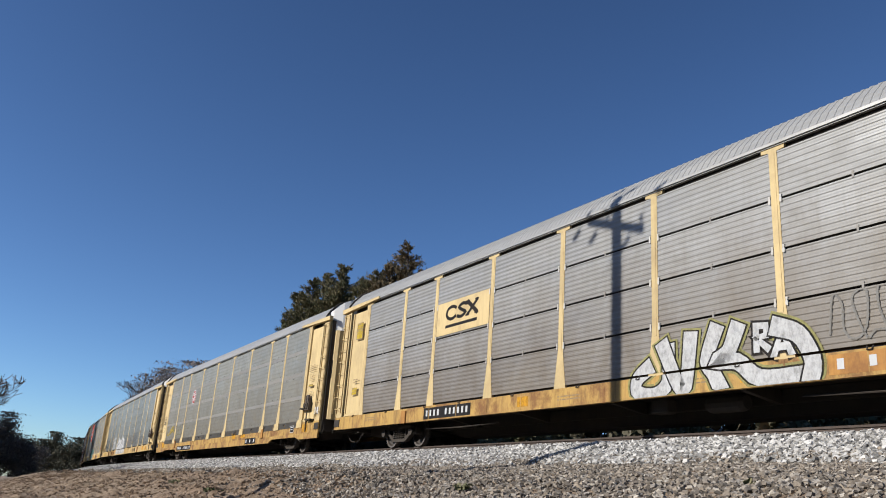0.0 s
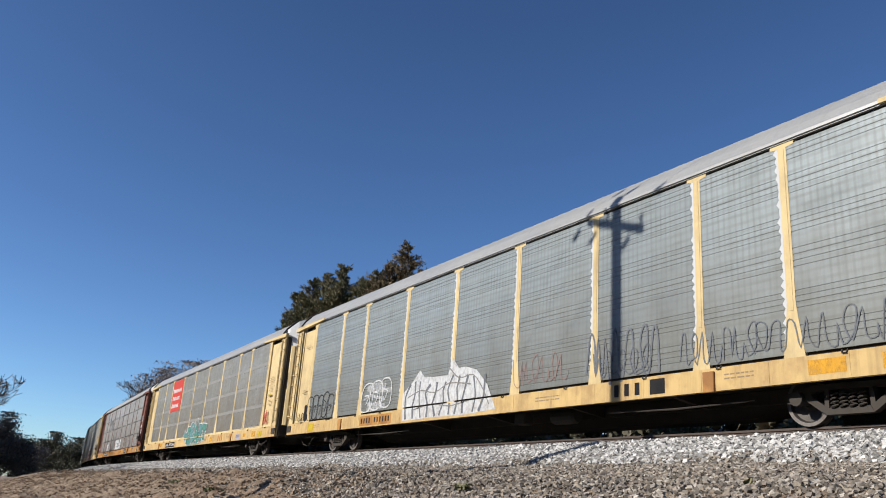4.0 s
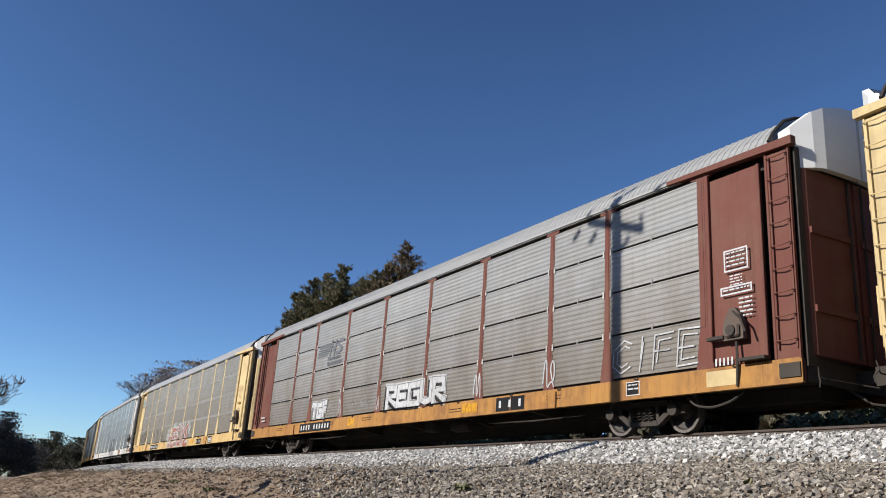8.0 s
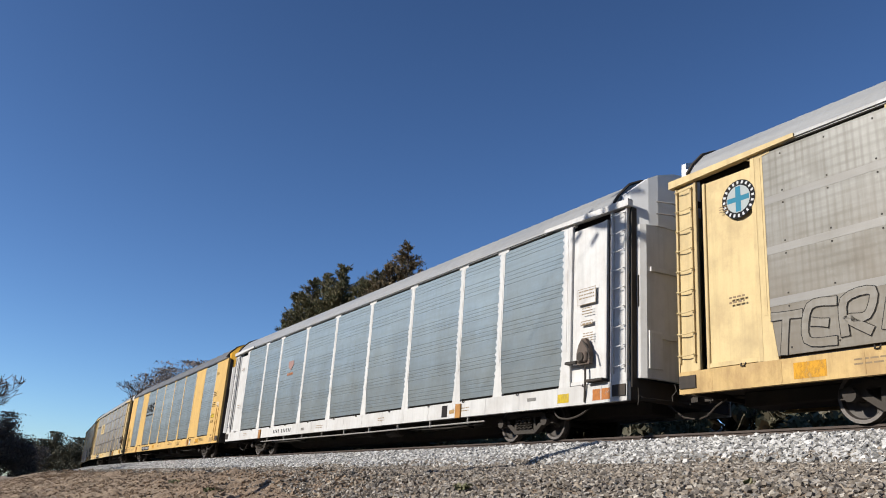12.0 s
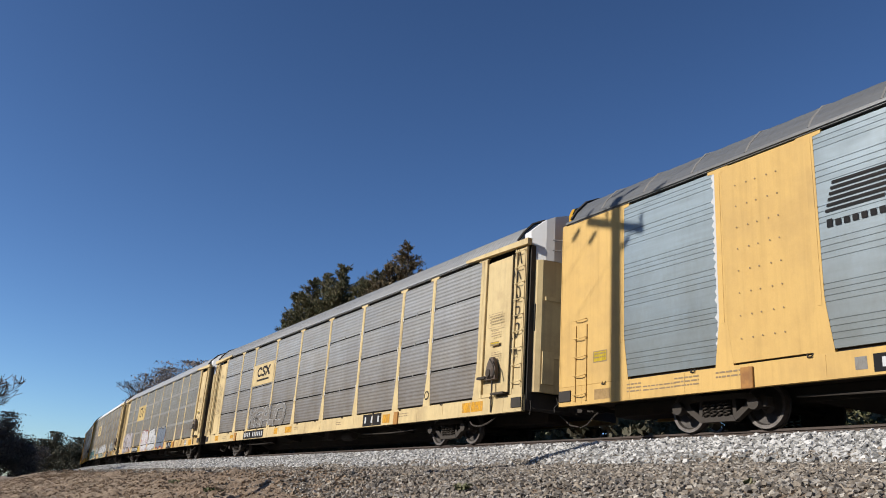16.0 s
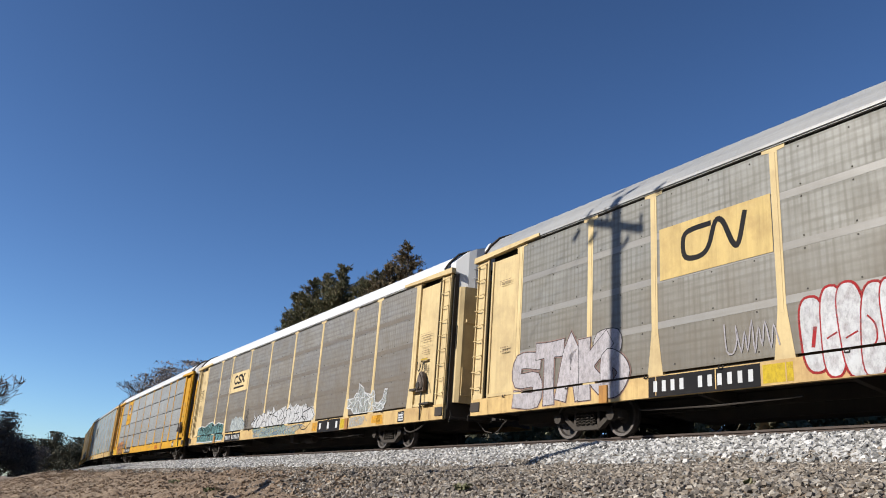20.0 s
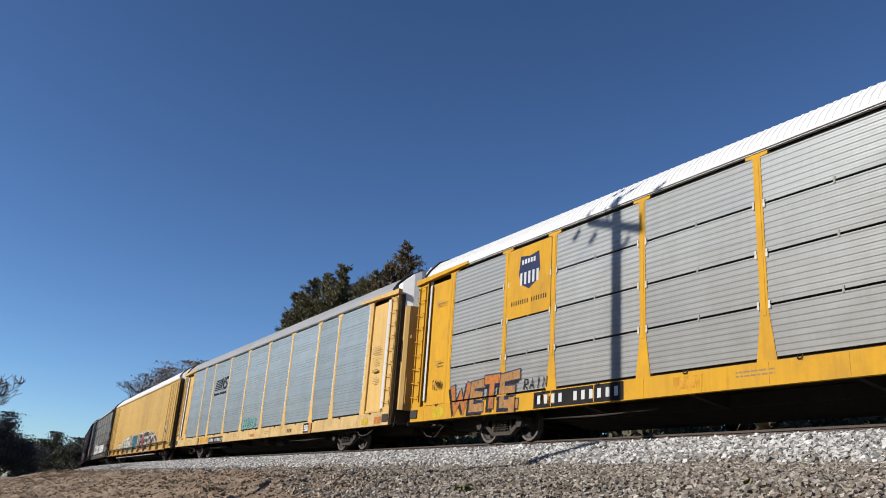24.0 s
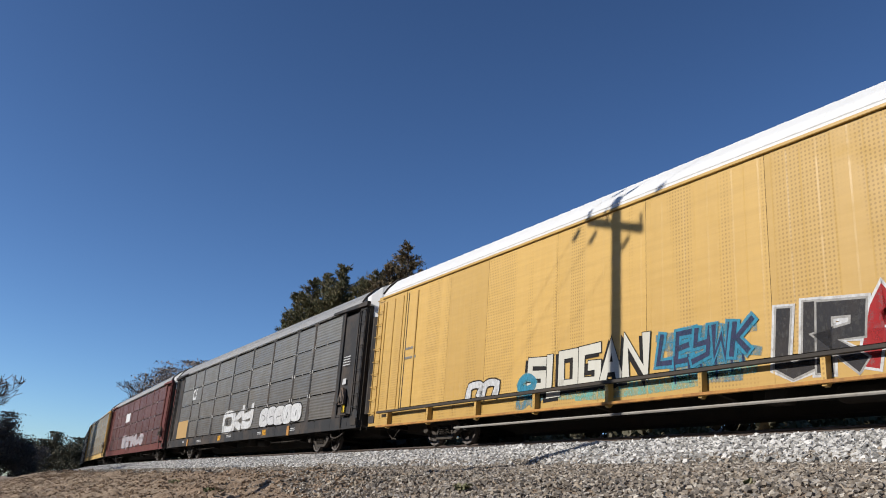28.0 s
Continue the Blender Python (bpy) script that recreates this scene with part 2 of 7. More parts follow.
WARMGREY = panel_mat("warm_grey_side_panel", (0.42, 0.41, 0.37), plaid=0.6, metal=0.08, grime=0.85)
SOOTGREY = panel_mat("sooty_brown_grey_panel", (0.37, 0.35, 0.31), plaid=0.75, metal=0.08, grime=1.1)
BLUEGREY = panel_mat("blue_grey_side_panel", (0.33, 0.41, 0.46), metal=0.1, grime=0.5)
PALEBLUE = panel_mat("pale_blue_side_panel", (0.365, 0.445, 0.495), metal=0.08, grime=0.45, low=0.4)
DARKGREY = panel_mat("dark_sooty_panel", (0.26, 0.26, 0.25), metal=0.2, grime=0.6)
MAROONP = panel_mat("maroon_panel", (0.19, 0.10, 0.095), metal=0.05, grime=0.5)
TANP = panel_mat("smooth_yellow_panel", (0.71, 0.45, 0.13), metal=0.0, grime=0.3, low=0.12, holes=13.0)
ROOFGREY = panel_mat("grey_roof_sheet", (0.50, 0.50, 0.49), metal=0.2, grime=0.4, low=0)
ROOFWHITE = panel_mat("white_roof_sheet", (0.92, 0.92, 0.91), metal=0.0, grime=0.12, low=0)
DARKROOF = panel_mat("dark_grey_roof_sheet", (0.19, 0.195, 0.2), metal=0.15, grime=0.5, low=0)
MIDYEL = paint("straw_yellow_paint", (0.82, 0.60, 0.24), dirty=0.4, streak=0.5, rust=0.2)
DARK = paint("black_grimy_steel", (0.06, 0.052, 0.045), rough=0.75, dirty=0.6, dirt=(0.07, 0.05, 0.035))
BRAKE = paint("rusty_grey_castings", (0.16, 0.13, 0.11), rough=0.8, dirty=0.6, dirt=(0.09, 0.05, 0.03))
TRUCK = paint("dusty_cast_steel", (0.075, 0.064, 0.055), rough=0.8, dirty=0.6, dirt=(0.05, 0.04, 0.03))
WHEEL = metal_mat("worn_wheel_steel", (0.055, 0.047, 0.042), 0.6, 0.4)
RIM = metal_mat("worn_wheel_rim", (0.13, 0.115, 0.105), 0.6, 0.5)
TREAD = metal_mat("polished_rail_head", (0.55, 0.54, 0.52), 0.3, 0.9)
RAILM = metal_mat("rusty_rail_steel", (0.075, 0.055, 0.045), 0.75, 0.3)
BLUEP = panel_mat("blue_grey_plaid_panel", (0.34, 0.385, 0.395), plaid=0.5, metal=0.08, grime=0.4)
STRAP = panel_mat("pale_lap_strip", (0.46, 0.46, 0.44), metal=0.1, grime=0.5, low=0.4)
KICK = panel_mat("dark_kick_strip", (0.15, 0.145, 0.13), metal=0.1, grime=0.6)
CSILL = paint("orange_patch_paint", (0.85, 0.42, 0.03), dirty=0.25)
SPRAY_COLOURS = dict(signal=(0.66, 0.085, 0.07), white=(0.74, 0.75, 0.76), black=(0.02, 0.02, 0.022), teal=(0.16, 0.34, 0.35), sea=(0.12, 0.33, 0.28), mint=(0.20, 0.52, 0.46), red=(0.42, 0.03, 0.035),
         rose=(0.33, 0.125, 0.12), wine=(0.45, 0.165, 0.12), blue=(0.05, 0.28, 0.42), slate=(0.15, 0.20, 0.27), steel=(0.23, 0.27, 0.33), blush=(0.62, 0.58, 0.60), orange=(0.60, 0.22, 0.06), tan=(0.55, 0.36, 0.16), amber=(0.50, 0.27, 0.11), grey=(0.30, 0.29, 0.27), green=(0.18, 0.34, 0.12), navy=(0.035, 0.05, 0.12), char=(0.045, 0.045, 0.05), cream=(0.70, 0.68, 0.60), pale=(0.5, 0.47, 0.5), yellow=(0.7, 0.5, 0.04), olive=(0.40, 0.38, 0.16), dusk=(0.20, 0.215, 0.24), ash=(0.44, 0.43, 0.41), frost=(0.55, 0.60, 0.59), ice=(0.42, 0.52, 0.52), dust_rose=(0.42, 0.27, 0.24))
SPRAY = {n: paint("spray_" + n, c, rough=0.8, dirty=0.1, streak=0.15, gloss=0.12) for n, c in SPRAY_COLOURS.items()}
WORN = {SPRAY[n].name: paint("thin_spray_" + n, c, rough=0.8, dirty=0.15, streak=0.2, gloss=0.12, wear=0.5) for n, c in SPRAY_COLOURS.items()}
MIST = {SPRAY[n].name: paint("misted_spray_" + n, c, rough=0.8, dirty=0.15, streak=0.2, gloss=0.12, wear=0.93, fleck=(0.36, 0.68)) for n, c in SPRAY_COLOURS.items()}
WORN[CSILL.name] = paint("worn_orange_patch_paint", (0.85, 0.42, 0.03), dirty=0.25, wear=0.75)
CLIP = paint("pale_clip_paint", (0.75, 0.73, 0.68), dirty=0.3)
HOSE = paint("pale_air_hose", (0.42, 0.40, 0.37), dirty=0.4)
FAINT = paint("faded_stencil_ink", (0.36, 0.26, 0.15), dirty=0.2)
SILLY = paint("rust_streaked_yellow_sill", (0.66, 0.42, 0.13), dirty=0.75, dirt=(0.22, 0.11, 0.05), streak=0.6, rust=0.75)
SILLP = paint("dusty_pale_sill_paint", (0.80, 0.56, 0.24), dirty=0.5, dirt=(0.26, 0.16, 0.09), streak=0.5, rust=0.28)
SOIL = soil_mat("dry_brown_soil")
BALLAST = stone_mat("white_granite_ballast", [(0.12, 0.117, 0.112), (0.30, 0.294, 0.285), (0.45, 0.442, 0.43), (0.60, 0.59, 0.575)])
GRAVEL = stone_mat("grey_brown_gravel", [(0.05, 0.042, 0.036), (0.19, 0.16, 0.13), (0.32, 0.27, 0.215), (0.10, 0.086, 0.072), (0.24, 0.215, 0.19), (0.46, 0.42, 0.365)])
# Bed colour is darkened to stand in for shade in gaps between stones.
BED = stone_mat("gap_shade_ballast_bed", [(0.08, 0.077, 0.073), (0.13, 0.126, 0.12)])
NEEDLE_BROWN = leaf_mat("browned_cedar_needles", (0.06, 0.05, 0.022), (0.20, 0.135, 0.07))
NEEDLE = leaf_mat("cedar_needles", (0.045, 0.056, 0.02), (0.17, 0.13, 0.06))
TWIG = bark_mat("bare_twigs", (0.16, 0.13, 0.11))
BARK = bark_mat("brown_bark", (0.14, 0.10, 0.07))
POLEM = bark_mat("weathered_pole_wood", (0.20, 0.15, 0.11))
BUSH = leaf_mat("dark_winter_leaves", (0.03, 0.035, 0.018), (0.075, 0.065, 0.04))
TWIGHAZE = leaf_mat("fine_winter_twigs", (0.10, 0.08, 0.075), (0.20, 0.165, 0.145))
WOODS = leaf_mat("grey_brown_winter_twigs", (0.085, 0.073, 0.065), (0.165, 0.142, 0.12))
CLOD = stone_mat("dry_soil_clods", [(0.15, 0.105, 0.07), (0.21, 0.15, 0.10), (0.27, 0.195, 0.135), (0.18, 0.13, 0.09)], 0.95, 9.0)
STRAW = leaf_mat("dry_straw", (0.22, 0.17, 0.10), (0.40, 0.32, 0.20))
WEED = leaf_mat("green_weeds", (0.06, 0.075, 0.025), (0.17, 0.15, 0.075))


# ---- mesh helpers ----
def bm_box(bm, x0, x1, y0, y1, z0, z1, bevel=0.0):
    v = [bm.verts.new((x, y, z)) for x in (x0, x1) for y in (y0, y1) for z in (z0, z1)]
    fs = [bm.faces.new([v[i] for i in f]) for f in ((0, 1, 3, 2), (4, 6, 7, 5), (0, 4, 5, 1), (2, 3, 7, 6), (0, 2, 6, 4), (1, 5, 7, 3))]
    if bevel:
        es = list({e for f in fs for e in f.edges})
        bmesh.ops.bevel(bm, geom=es, offset=bevel, segments=1, profile=0.5, affect="EDGES")
    return bm


def bm_prism(bm, outline, a0, a1, axis="y"):
    """A flat outline, swept along one axis. Outline: (x, z) for y, (y, z) for x, (x, y) for z."""
    def put(p, a):
        return {"y": (p[0], a, p[1]), "x": (a, p[0], p[1]), "z": (p[0], p[1], a)}[axis]
    lo = [bm.verts.new(put(p, a0)) for p in outline]
    hi = [bm.verts.new(put(p, a1)) for p in outline]
    k = len(outline)
    bm.faces.new(lo)
    bm.faces.new(hi[::-1])
    for i in range(k):
        bm.faces.new((lo[i], hi[i], hi[(i + 1) % k], lo[(i + 1) % k]))
    bmesh.ops.recalc_face_normals(bm, faces=bm.faces[:])
    return bm


def bm_tube(bm, pts, r, sides=6):
    """A round bar along points."""
    rings = []
    pts = [Vector(p) for p in pts]
    for i, p in enumerate(pts):
        d = (pts[min(i + 1, len(pts) - 1)] - pts[max(i - 1, 0)]).normalized()
        a = d.cross(Vector((0, 0, 1)) if abs(d.z) < 0.9 else Vector((1, 0, 0))).normalized()
        b = d.cross(a)
        rr = r[i] if isinstance(r, (list, tuple)) else r
        rings.append([bm.verts.new(p + (a * math.cos(q) + b * math.sin(q)) * rr) for q in (2 * math.pi * k / sides for k in range(sides))])
    for u, w in zip(rings, rings[1:]):
        for k in range(sides):
            bm.faces.new((u[k], u[(k + 1) % sides], w[(k + 1) % sides], w[k]))
    bm.faces.new(rings[0][::-1])
    bm.faces.new(rings[-1])
    return bm


def bm_disc(bm, c, r, thick, axis="y", sides=20, hole=0.0):
    prof = [(r * math.cos(2 * math.pi * k / sides), r * math.sin(2 * math.pi * k / sides)) for k in range(sides)]
    off = {"y": (c[0], c[2]), "x": (c[1], c[2]), "z": (c[0], c[1])}[axis]
    mid = {"y": c[1], "x": c[0], "z": c[2]}[axis]
    return bm_prism(bm, [(p[0] + off[0], p[1] + off[1]) for p in prof], mid - thick / 2, mid + thick / 2, axis)


CACHE = {}


def mesh_of(name, bm, mat, smooth=False):
    me = bpy.data.meshes.new(name)
    bm.normal_update()
    bm.to_mesh(me)
    bm.free()
    me.materials.append(mat)
    if smooth:
        for p in me.polygons:
            p.use_smooth = True
    return me


def part(name, bm, mat, parent, label="", at=None, key=None, smooth=False):
    """One mesh object under a thing. bm: a bmesh, or with a key a function that fills one, built once for each material."""
    if key is not None:
        k = (key, mat.name)
        if k not in CACHE:
            b = bmesh.new()
            bm(b)
            CACHE[k] = mesh_of(name, b, mat, smooth)
        me = CACHE[k]
    else:
        me = mesh_of(name, bm, mat, smooth)
    ob = new(name, me)
    ob.parent = parent
    if at is not None:
        ob.matrix_basis = at if isinstance(at, Matrix) else Matrix.Translation(at)
    if label:
        tagged(ob, label)
    return ob


def grid_mesh(name, xs, ys, zs, mat, smooth=True):
    """A sheet over a grid of places (2D arrays)."""
    r, c = xs.shape
    me = bpy.data.meshes.new(name)
    idx = np.arange(r * c).reshape(r, c)
    f = np.stack([idx[:-1, :-1], idx[1:, :-1], idx[1:, 1:], idx[:-1, 1:]], -1).reshape(-1, 4)
    me.from_pydata(np.stack([xs, ys, zs], -1).reshape(-1, 3).tolist(), [], f.tolist())
    me.materials.append(mat)
    if smooth:
        me.polygons.foreach_set("use_smooth", np.ones(len(me.polygons), bool))
    return new(name, me)


# ---- ground ----
PROFILE = [(-900, -3.4), (-60, -3.2), (-14, -3.1), (-11.7, -2.95), (-8.7, -2.3), (-5.6, -1.36), (-4.6, -1.27), (-2.3, -0.9), (-1.7, -0.82),
           (5.0, -0.82), (6.5, -0.5), (9.0, 0.5), (13, 1.6), (18, 2.5), (26, 2.9), (60, 2.6), (900, 1.0)]


def off_line(x, y):
    """Signed distance beyond the near side of the cars, for arrays of places."""
    out = np.empty(x.size)
    fx, fy = x.ravel(), y.ravel()
    lx = np.concatenate([[LX[0] + 3000 * math.cos(TURN[0])], LX])
    ly = np.concatenate([[LY[0] - 3000 * math.sin(TURN[0])], LY])
    dense_x = np.concatenate([np.linspace(lx[0], lx[1], 400)[:-1], LX, LX[-1] - np.linspace(1, 3000, 300) * math.cos(TURN[-1])])
    dense_y = np.concatenate([np.linspace(ly[0], ly[1], 400)[:-1], LY, LY[-1] + np.linspace(1, 3000, 300) * math.sin(TURN[-1])])
    for a in range(0, fx.size, 4000):
        dx, dy = fx[a:a + 4000, None] - dense_x, fy[a:a + 4000, None] - dense_y
        j = np.argmin(dx * dx + dy * dy, 1)
        i = np.arange(len(j))
        d = np.hypot(dx[i, j], dy[i, j])
        tx, ty = np.gradient(dense_x)[j], np.gradient(dense_y)[j]
        out[a:a + 4000] = np.where(tx * dy[i, j] - ty * dx[i, j] > 0, -d, d)
    return out.reshape(x.shape)


def ground_z(x, y, off):
    z = np.interp(off, [p[0] for p in PROFILE], [p[1] for p in PROFILE])
    wob = np.array([noise.noise((a * 0.35, b * 0.35, 1.0)) * 0.10 + noise.noise((a * 1.3, b * 1.3, 5.0)) * 0.06 + noise.noise((a * 3.2, b * 3.2, 9.0)) * 0.06
                    for a, b in zip(x.ravel(), y.ravel())]).reshape(x.shape)
    keep = np.clip((-1.7 - off) / 2.0, 0, 1) + np.clip((off - 5) / 3, 0, 1)
    return z + wob * keep * np.where(off < -3.8, 0.7 + 1.5 * np.clip((-9 - x) / 6, 0, 1), 0.7)


def build_ground():
    gx = np.concatenate([-np.geomspace(4000, 90, 24), np.arange(-86, -40, 1.2), np.arange(-40, 6, 0.22), np.geomspace(7, 4000, 26)])
    gy = np.concatenate([-np.geomspace(4000, 24, 18), np.arange(-23, -12, 1.0), np.arange(-12, -3.5, 0.18), np.arange(-3.5, 7, 0.4), np.arange(7.5, 30, 1.5), np.geomspace(32, 4000, 26)])
    X, Y = np.meshgrid(gx, gy, indexing="ij")
    off = off_line(X, Y)
    g = grid_mesh("ground", X, Y, ground_z(X, Y, off), SOIL)
    tagged(g, "dry brown soil bank with sparse weeds beside the railway", "ground", kind="structure")


build_ground()


def swept(name, section, s0, s1, step, mat, smooth=False):
    """A cross-section (off, z) swept along the line."""
    ss = np.arange(s0, s1 - 1e-6, -step)
    X = np.empty((len(ss), len(section))); Y = X.copy(); Z = X.copy()
    for i, s in enumerate(ss):
        for j, (o, z) in enumerate(section):
            p = on_line(s, o, z)
            X[i, j], Y[i, j], Z[i, j] = p
    return grid_mesh(name, X, Y, Z, mat, smooth)


bed = swept("ballast_bed", [(-2.1, -0.95), (-1.75, -0.74), (-0.4, -0.28), (0.2, -0.25), (2.9, -0.25), (3.5, -0.28), (4.85, -0.74), (5.2, -0.95)], 420, -690, 2.0, BED)
tagged(bed, "raised ballast bed under the rails, coloured dark as shade between the stones", "ballast", kind="structure")

CUBE = np.array([[x, y, z] for x in (-1, 1) for y in (-1, 1) for z in (-1, 1)], float)
CUBE_F = np.array([[0, 1, 3, 2], [4, 6, 7, 5], [0, 4, 5, 1], [2, 3, 7, 6], [0, 2, 6, 4], [1, 5, 7, 3]])


def stones(name, xyz, size, mat, label, rng, flat=0.8):
    """Many loose stones in one mesh: bent blocks turned at random."""
    n = len(xyz)
    v = CUBE[None] * rng.uniform(0.55, 1.0, (n, 8, 3))
    q = rng.normal(size=(n, 4)); q /= np.linalg.norm(q, axis=1, keepdims=True)
    w, a, b, c = q.T
    R = np.stack([1 - 2 * (b * b + c * c), 2 * (a * b - c * w), 2 * (a * c + b * w), 2 * (a * b + c * w), 1 - 2 * (a * a + c * c), 2 * (b * c - a * w),
                  2 * (a * c - b * w), 2 * (b * c + a * w), 1 - 2 * (a * a + b * b)], -1).reshape(n, 3, 3)
    v = v * rng.uniform(0.6, 1.0, (n, 1, 3)) * (size * rng.uniform(0.6, 1.35, n))[:, None, None]
    v = np.einsum("nij,nkj->nki", R, v) * (1, 1, flat) + xyz[:, None]
    me = bpy.data.meshes.new(name)
    me.vertices.add(n * 8); me.loops.add(n * 24); me.polygons.add(n * 6)
    me.vertices.foreach_set("co", v.ravel())
    me.loops.foreach_set("vertex_index", (CUBE_F[None] + (np.arange(n) * 8)[:, None, None]).ravel())
    me.polygons.foreach_set("loop_start", np.arange(n * 6) * 4)
    me.update(calc_edges=True)
    me.shade_flat()
    me.materials.append(mat)
    return tagged(new(name, me), label, name.split("_")[-1], kind="stuff")


def along(s, off):
    x, y, a = (np.interp(-s, -ARC, v) for v in (LX, LY, TURN))
    return x + off * np.sin(a), y + off * np.cos(a)


def scatter_stones():
    rng = np.random.default_rng(4)

    def bed_z(o):
        return np.interp(o, [-2.1, -1.75, -0.4, 0.2, 2.9], [-0.95, -0.74, -0.28, -0.25, -0.25])

    def lay(n, s0, s1, o0, o1):
        s, o = rng.uniform(s1, s0, n), rng.uniform(o0, o1, n)
        x, y = along(s, o)
        return x, y, o
    x, y, o = lay(54000, 2, -36, -2.3, 0.75)
    keep = o > -1.85 + 0.22 * np.sin(x * 1.3) + 0.12 * np.sin(x * 3.7 + 1) + rng.normal(0, 0.16, len(o))
    x, y, o = x[keep], y[keep], o[keep]
    stones("white_ballast", np.stack([x, y, bed_z(o) + rng.uniform(-0.02, 0.03, len(x))], -1), 0.044, BALLAST, "white angular granite ballast stones beside the rails", rng)
    x, y, o = lay(34000, -36, -120, -1.95, 0.5)
    stones("far_white_ballast", np.stack([x, y, bed_z(o) + rng.uniform(0, 0.04, len(x))], -1), 0.06, BALLAST, "white angular granite ballast stones beside the curve", rng)
    x, y, o = lay(92000, 0, -30, -6.8, -1.4)
    keep = (o > -3.7 + rng.normal(0, 0.3, len(o))) | (x > -13 - (o + 6.8) * 1.6 + rng.normal(0, 2.0, len(o)))
    x, y, o = x[keep], y[keep], o[keep]
    z = ground_z(x, y, o)
    z = np.maximum(z, np.where(o > -2.1, bed_z(o), -9))
    stones("grey_gravel", np.stack([x, y, z + rng.uniform(-0.012, 0.022, len(x))], -1), 0.029, GRAVEL, "grey and brown loose gravel below the track bed", rng)
    x, y, o = lay(15000, -26, -90, -4.2, -1.75)
    z = ground_z(x, y, o)
    stones("far_grey_gravel", np.stack([x, y, z + rng.uniform(-0.01, 0.02, len(x))], -1), 0.06, GRAVEL, "grey loose gravel along the dirt path", rng)
    x, y, o = lay(26000, -7, -60, -11.0, -3.4)
    z = ground_z(x, y, o)
    stones("soil_clods", np.stack([x, y, z], -1), 0.026, CLOD, "brown clods of dry soil on the bank", rng, 0.6)
    x, y, o = lay(9000, -12, -70, -10.0, -4.2)
    z = ground_z(x, y, o)
    stones("large_soil_clods", np.stack([x, y, z], -1), 0.042, CLOD, "larger lumps of dry soil on the bank", rng)


scatter_stones()


# ---- rails and ties ----
def build_track():
    root = tagged(new("railway_track"), "single railway track with rusty rails on wooden ties", "track", kind="structure")
    for o in (HALF - 0.755, HALF + 0.755):
        sec = [(o - 0.07, -0.17), (o - 0.07, -0.155), (o - 0.012, -0.13), (o - 0.012, -0.05), (o - 0.037, -0.04), (o - 0.037, -0.006),
               (o - 0.03, 0), (o + 0.03, 0), (o + 0.037, -0.006), (o + 0.037, -0.04), (o + 0.012, -0.05), (o + 0.012, -0.13), (o + 0.07, -0.155), (o + 0.07, -0.17)]
        r = swept("rail", sec, 420, -690, 2.0, RAILM)
        r.data.materials.append(TREAD)
        k = len(sec) - 1
        for i, p in enumerate(r.data.polygons):
            if i % k == 6:
                p.material_index = 1
        r.parent = root
    bm = bmesh.new()
    bm_box(bm, -0.115, 0.115, -1.3, 1.3, -0.34, -0.165, 0.01)
    me = mesh_of("tie", bm, POLEM)
    for i in range(170):
        s = 8 - i * 0.52
        p = on_line(s)
        a = float(np.interp(-s, -ARC, TURN)) if s < 60 else TURN[0]
        t = new("tie", me)
        t.parent = root
        t.matrix_basis = pose(p.x, p.y, random.uniform(-0.01, 0.012), 0, 0, -math.degrees(a) + random.uniform(-1, 1))


build_track()


# ---- auto-rack cars ----
# Car space: x ahead, -y the near side, z up from the rail, origin at mid-length.
BAYS = [-12.08, -9.4, -7.42, -4.45, -1.5, 1.5, 4.45, 7.42, 9.4, 12.08]       # post centres
SILL0, SILL1, EAVE = 0.62, 1.04, 4.95


def post_shape(w, foot):
    def fill(bm):
        h = w / 2
        out = [(-foot / 2, SILL1 - 0.03), (foot / 2, SILL1 - 0.03), (foot / 2 - 0.02, SILL1 + 0.12), (h + 0.02, SILL1 + 0.75), (h, SILL1 + 0.95), (h, EAVE - 0.12), (h + 0.16, EAVE - 0.1),
               (h + 0.16, EAVE - 0.01), (-h - 0.16, EAVE - 0.01), (-h - 0.16, EAVE - 0.1), (-h, EAVE - 0.12), (-h, SILL1 + 0.95), (-h - 0.02, SILL1 + 0.75), (-foot / 2 + 0.02, SILL1 + 0.12)]
        bm_prism(bm, out, -HALF, -HALF + 0.09)
        bm_box(bm, -h * 0.45, h * 0.45, -HALF - 0.006, -HALF + 0.01, SILL1 + 0.8, EAVE - 0.14)
    return fill


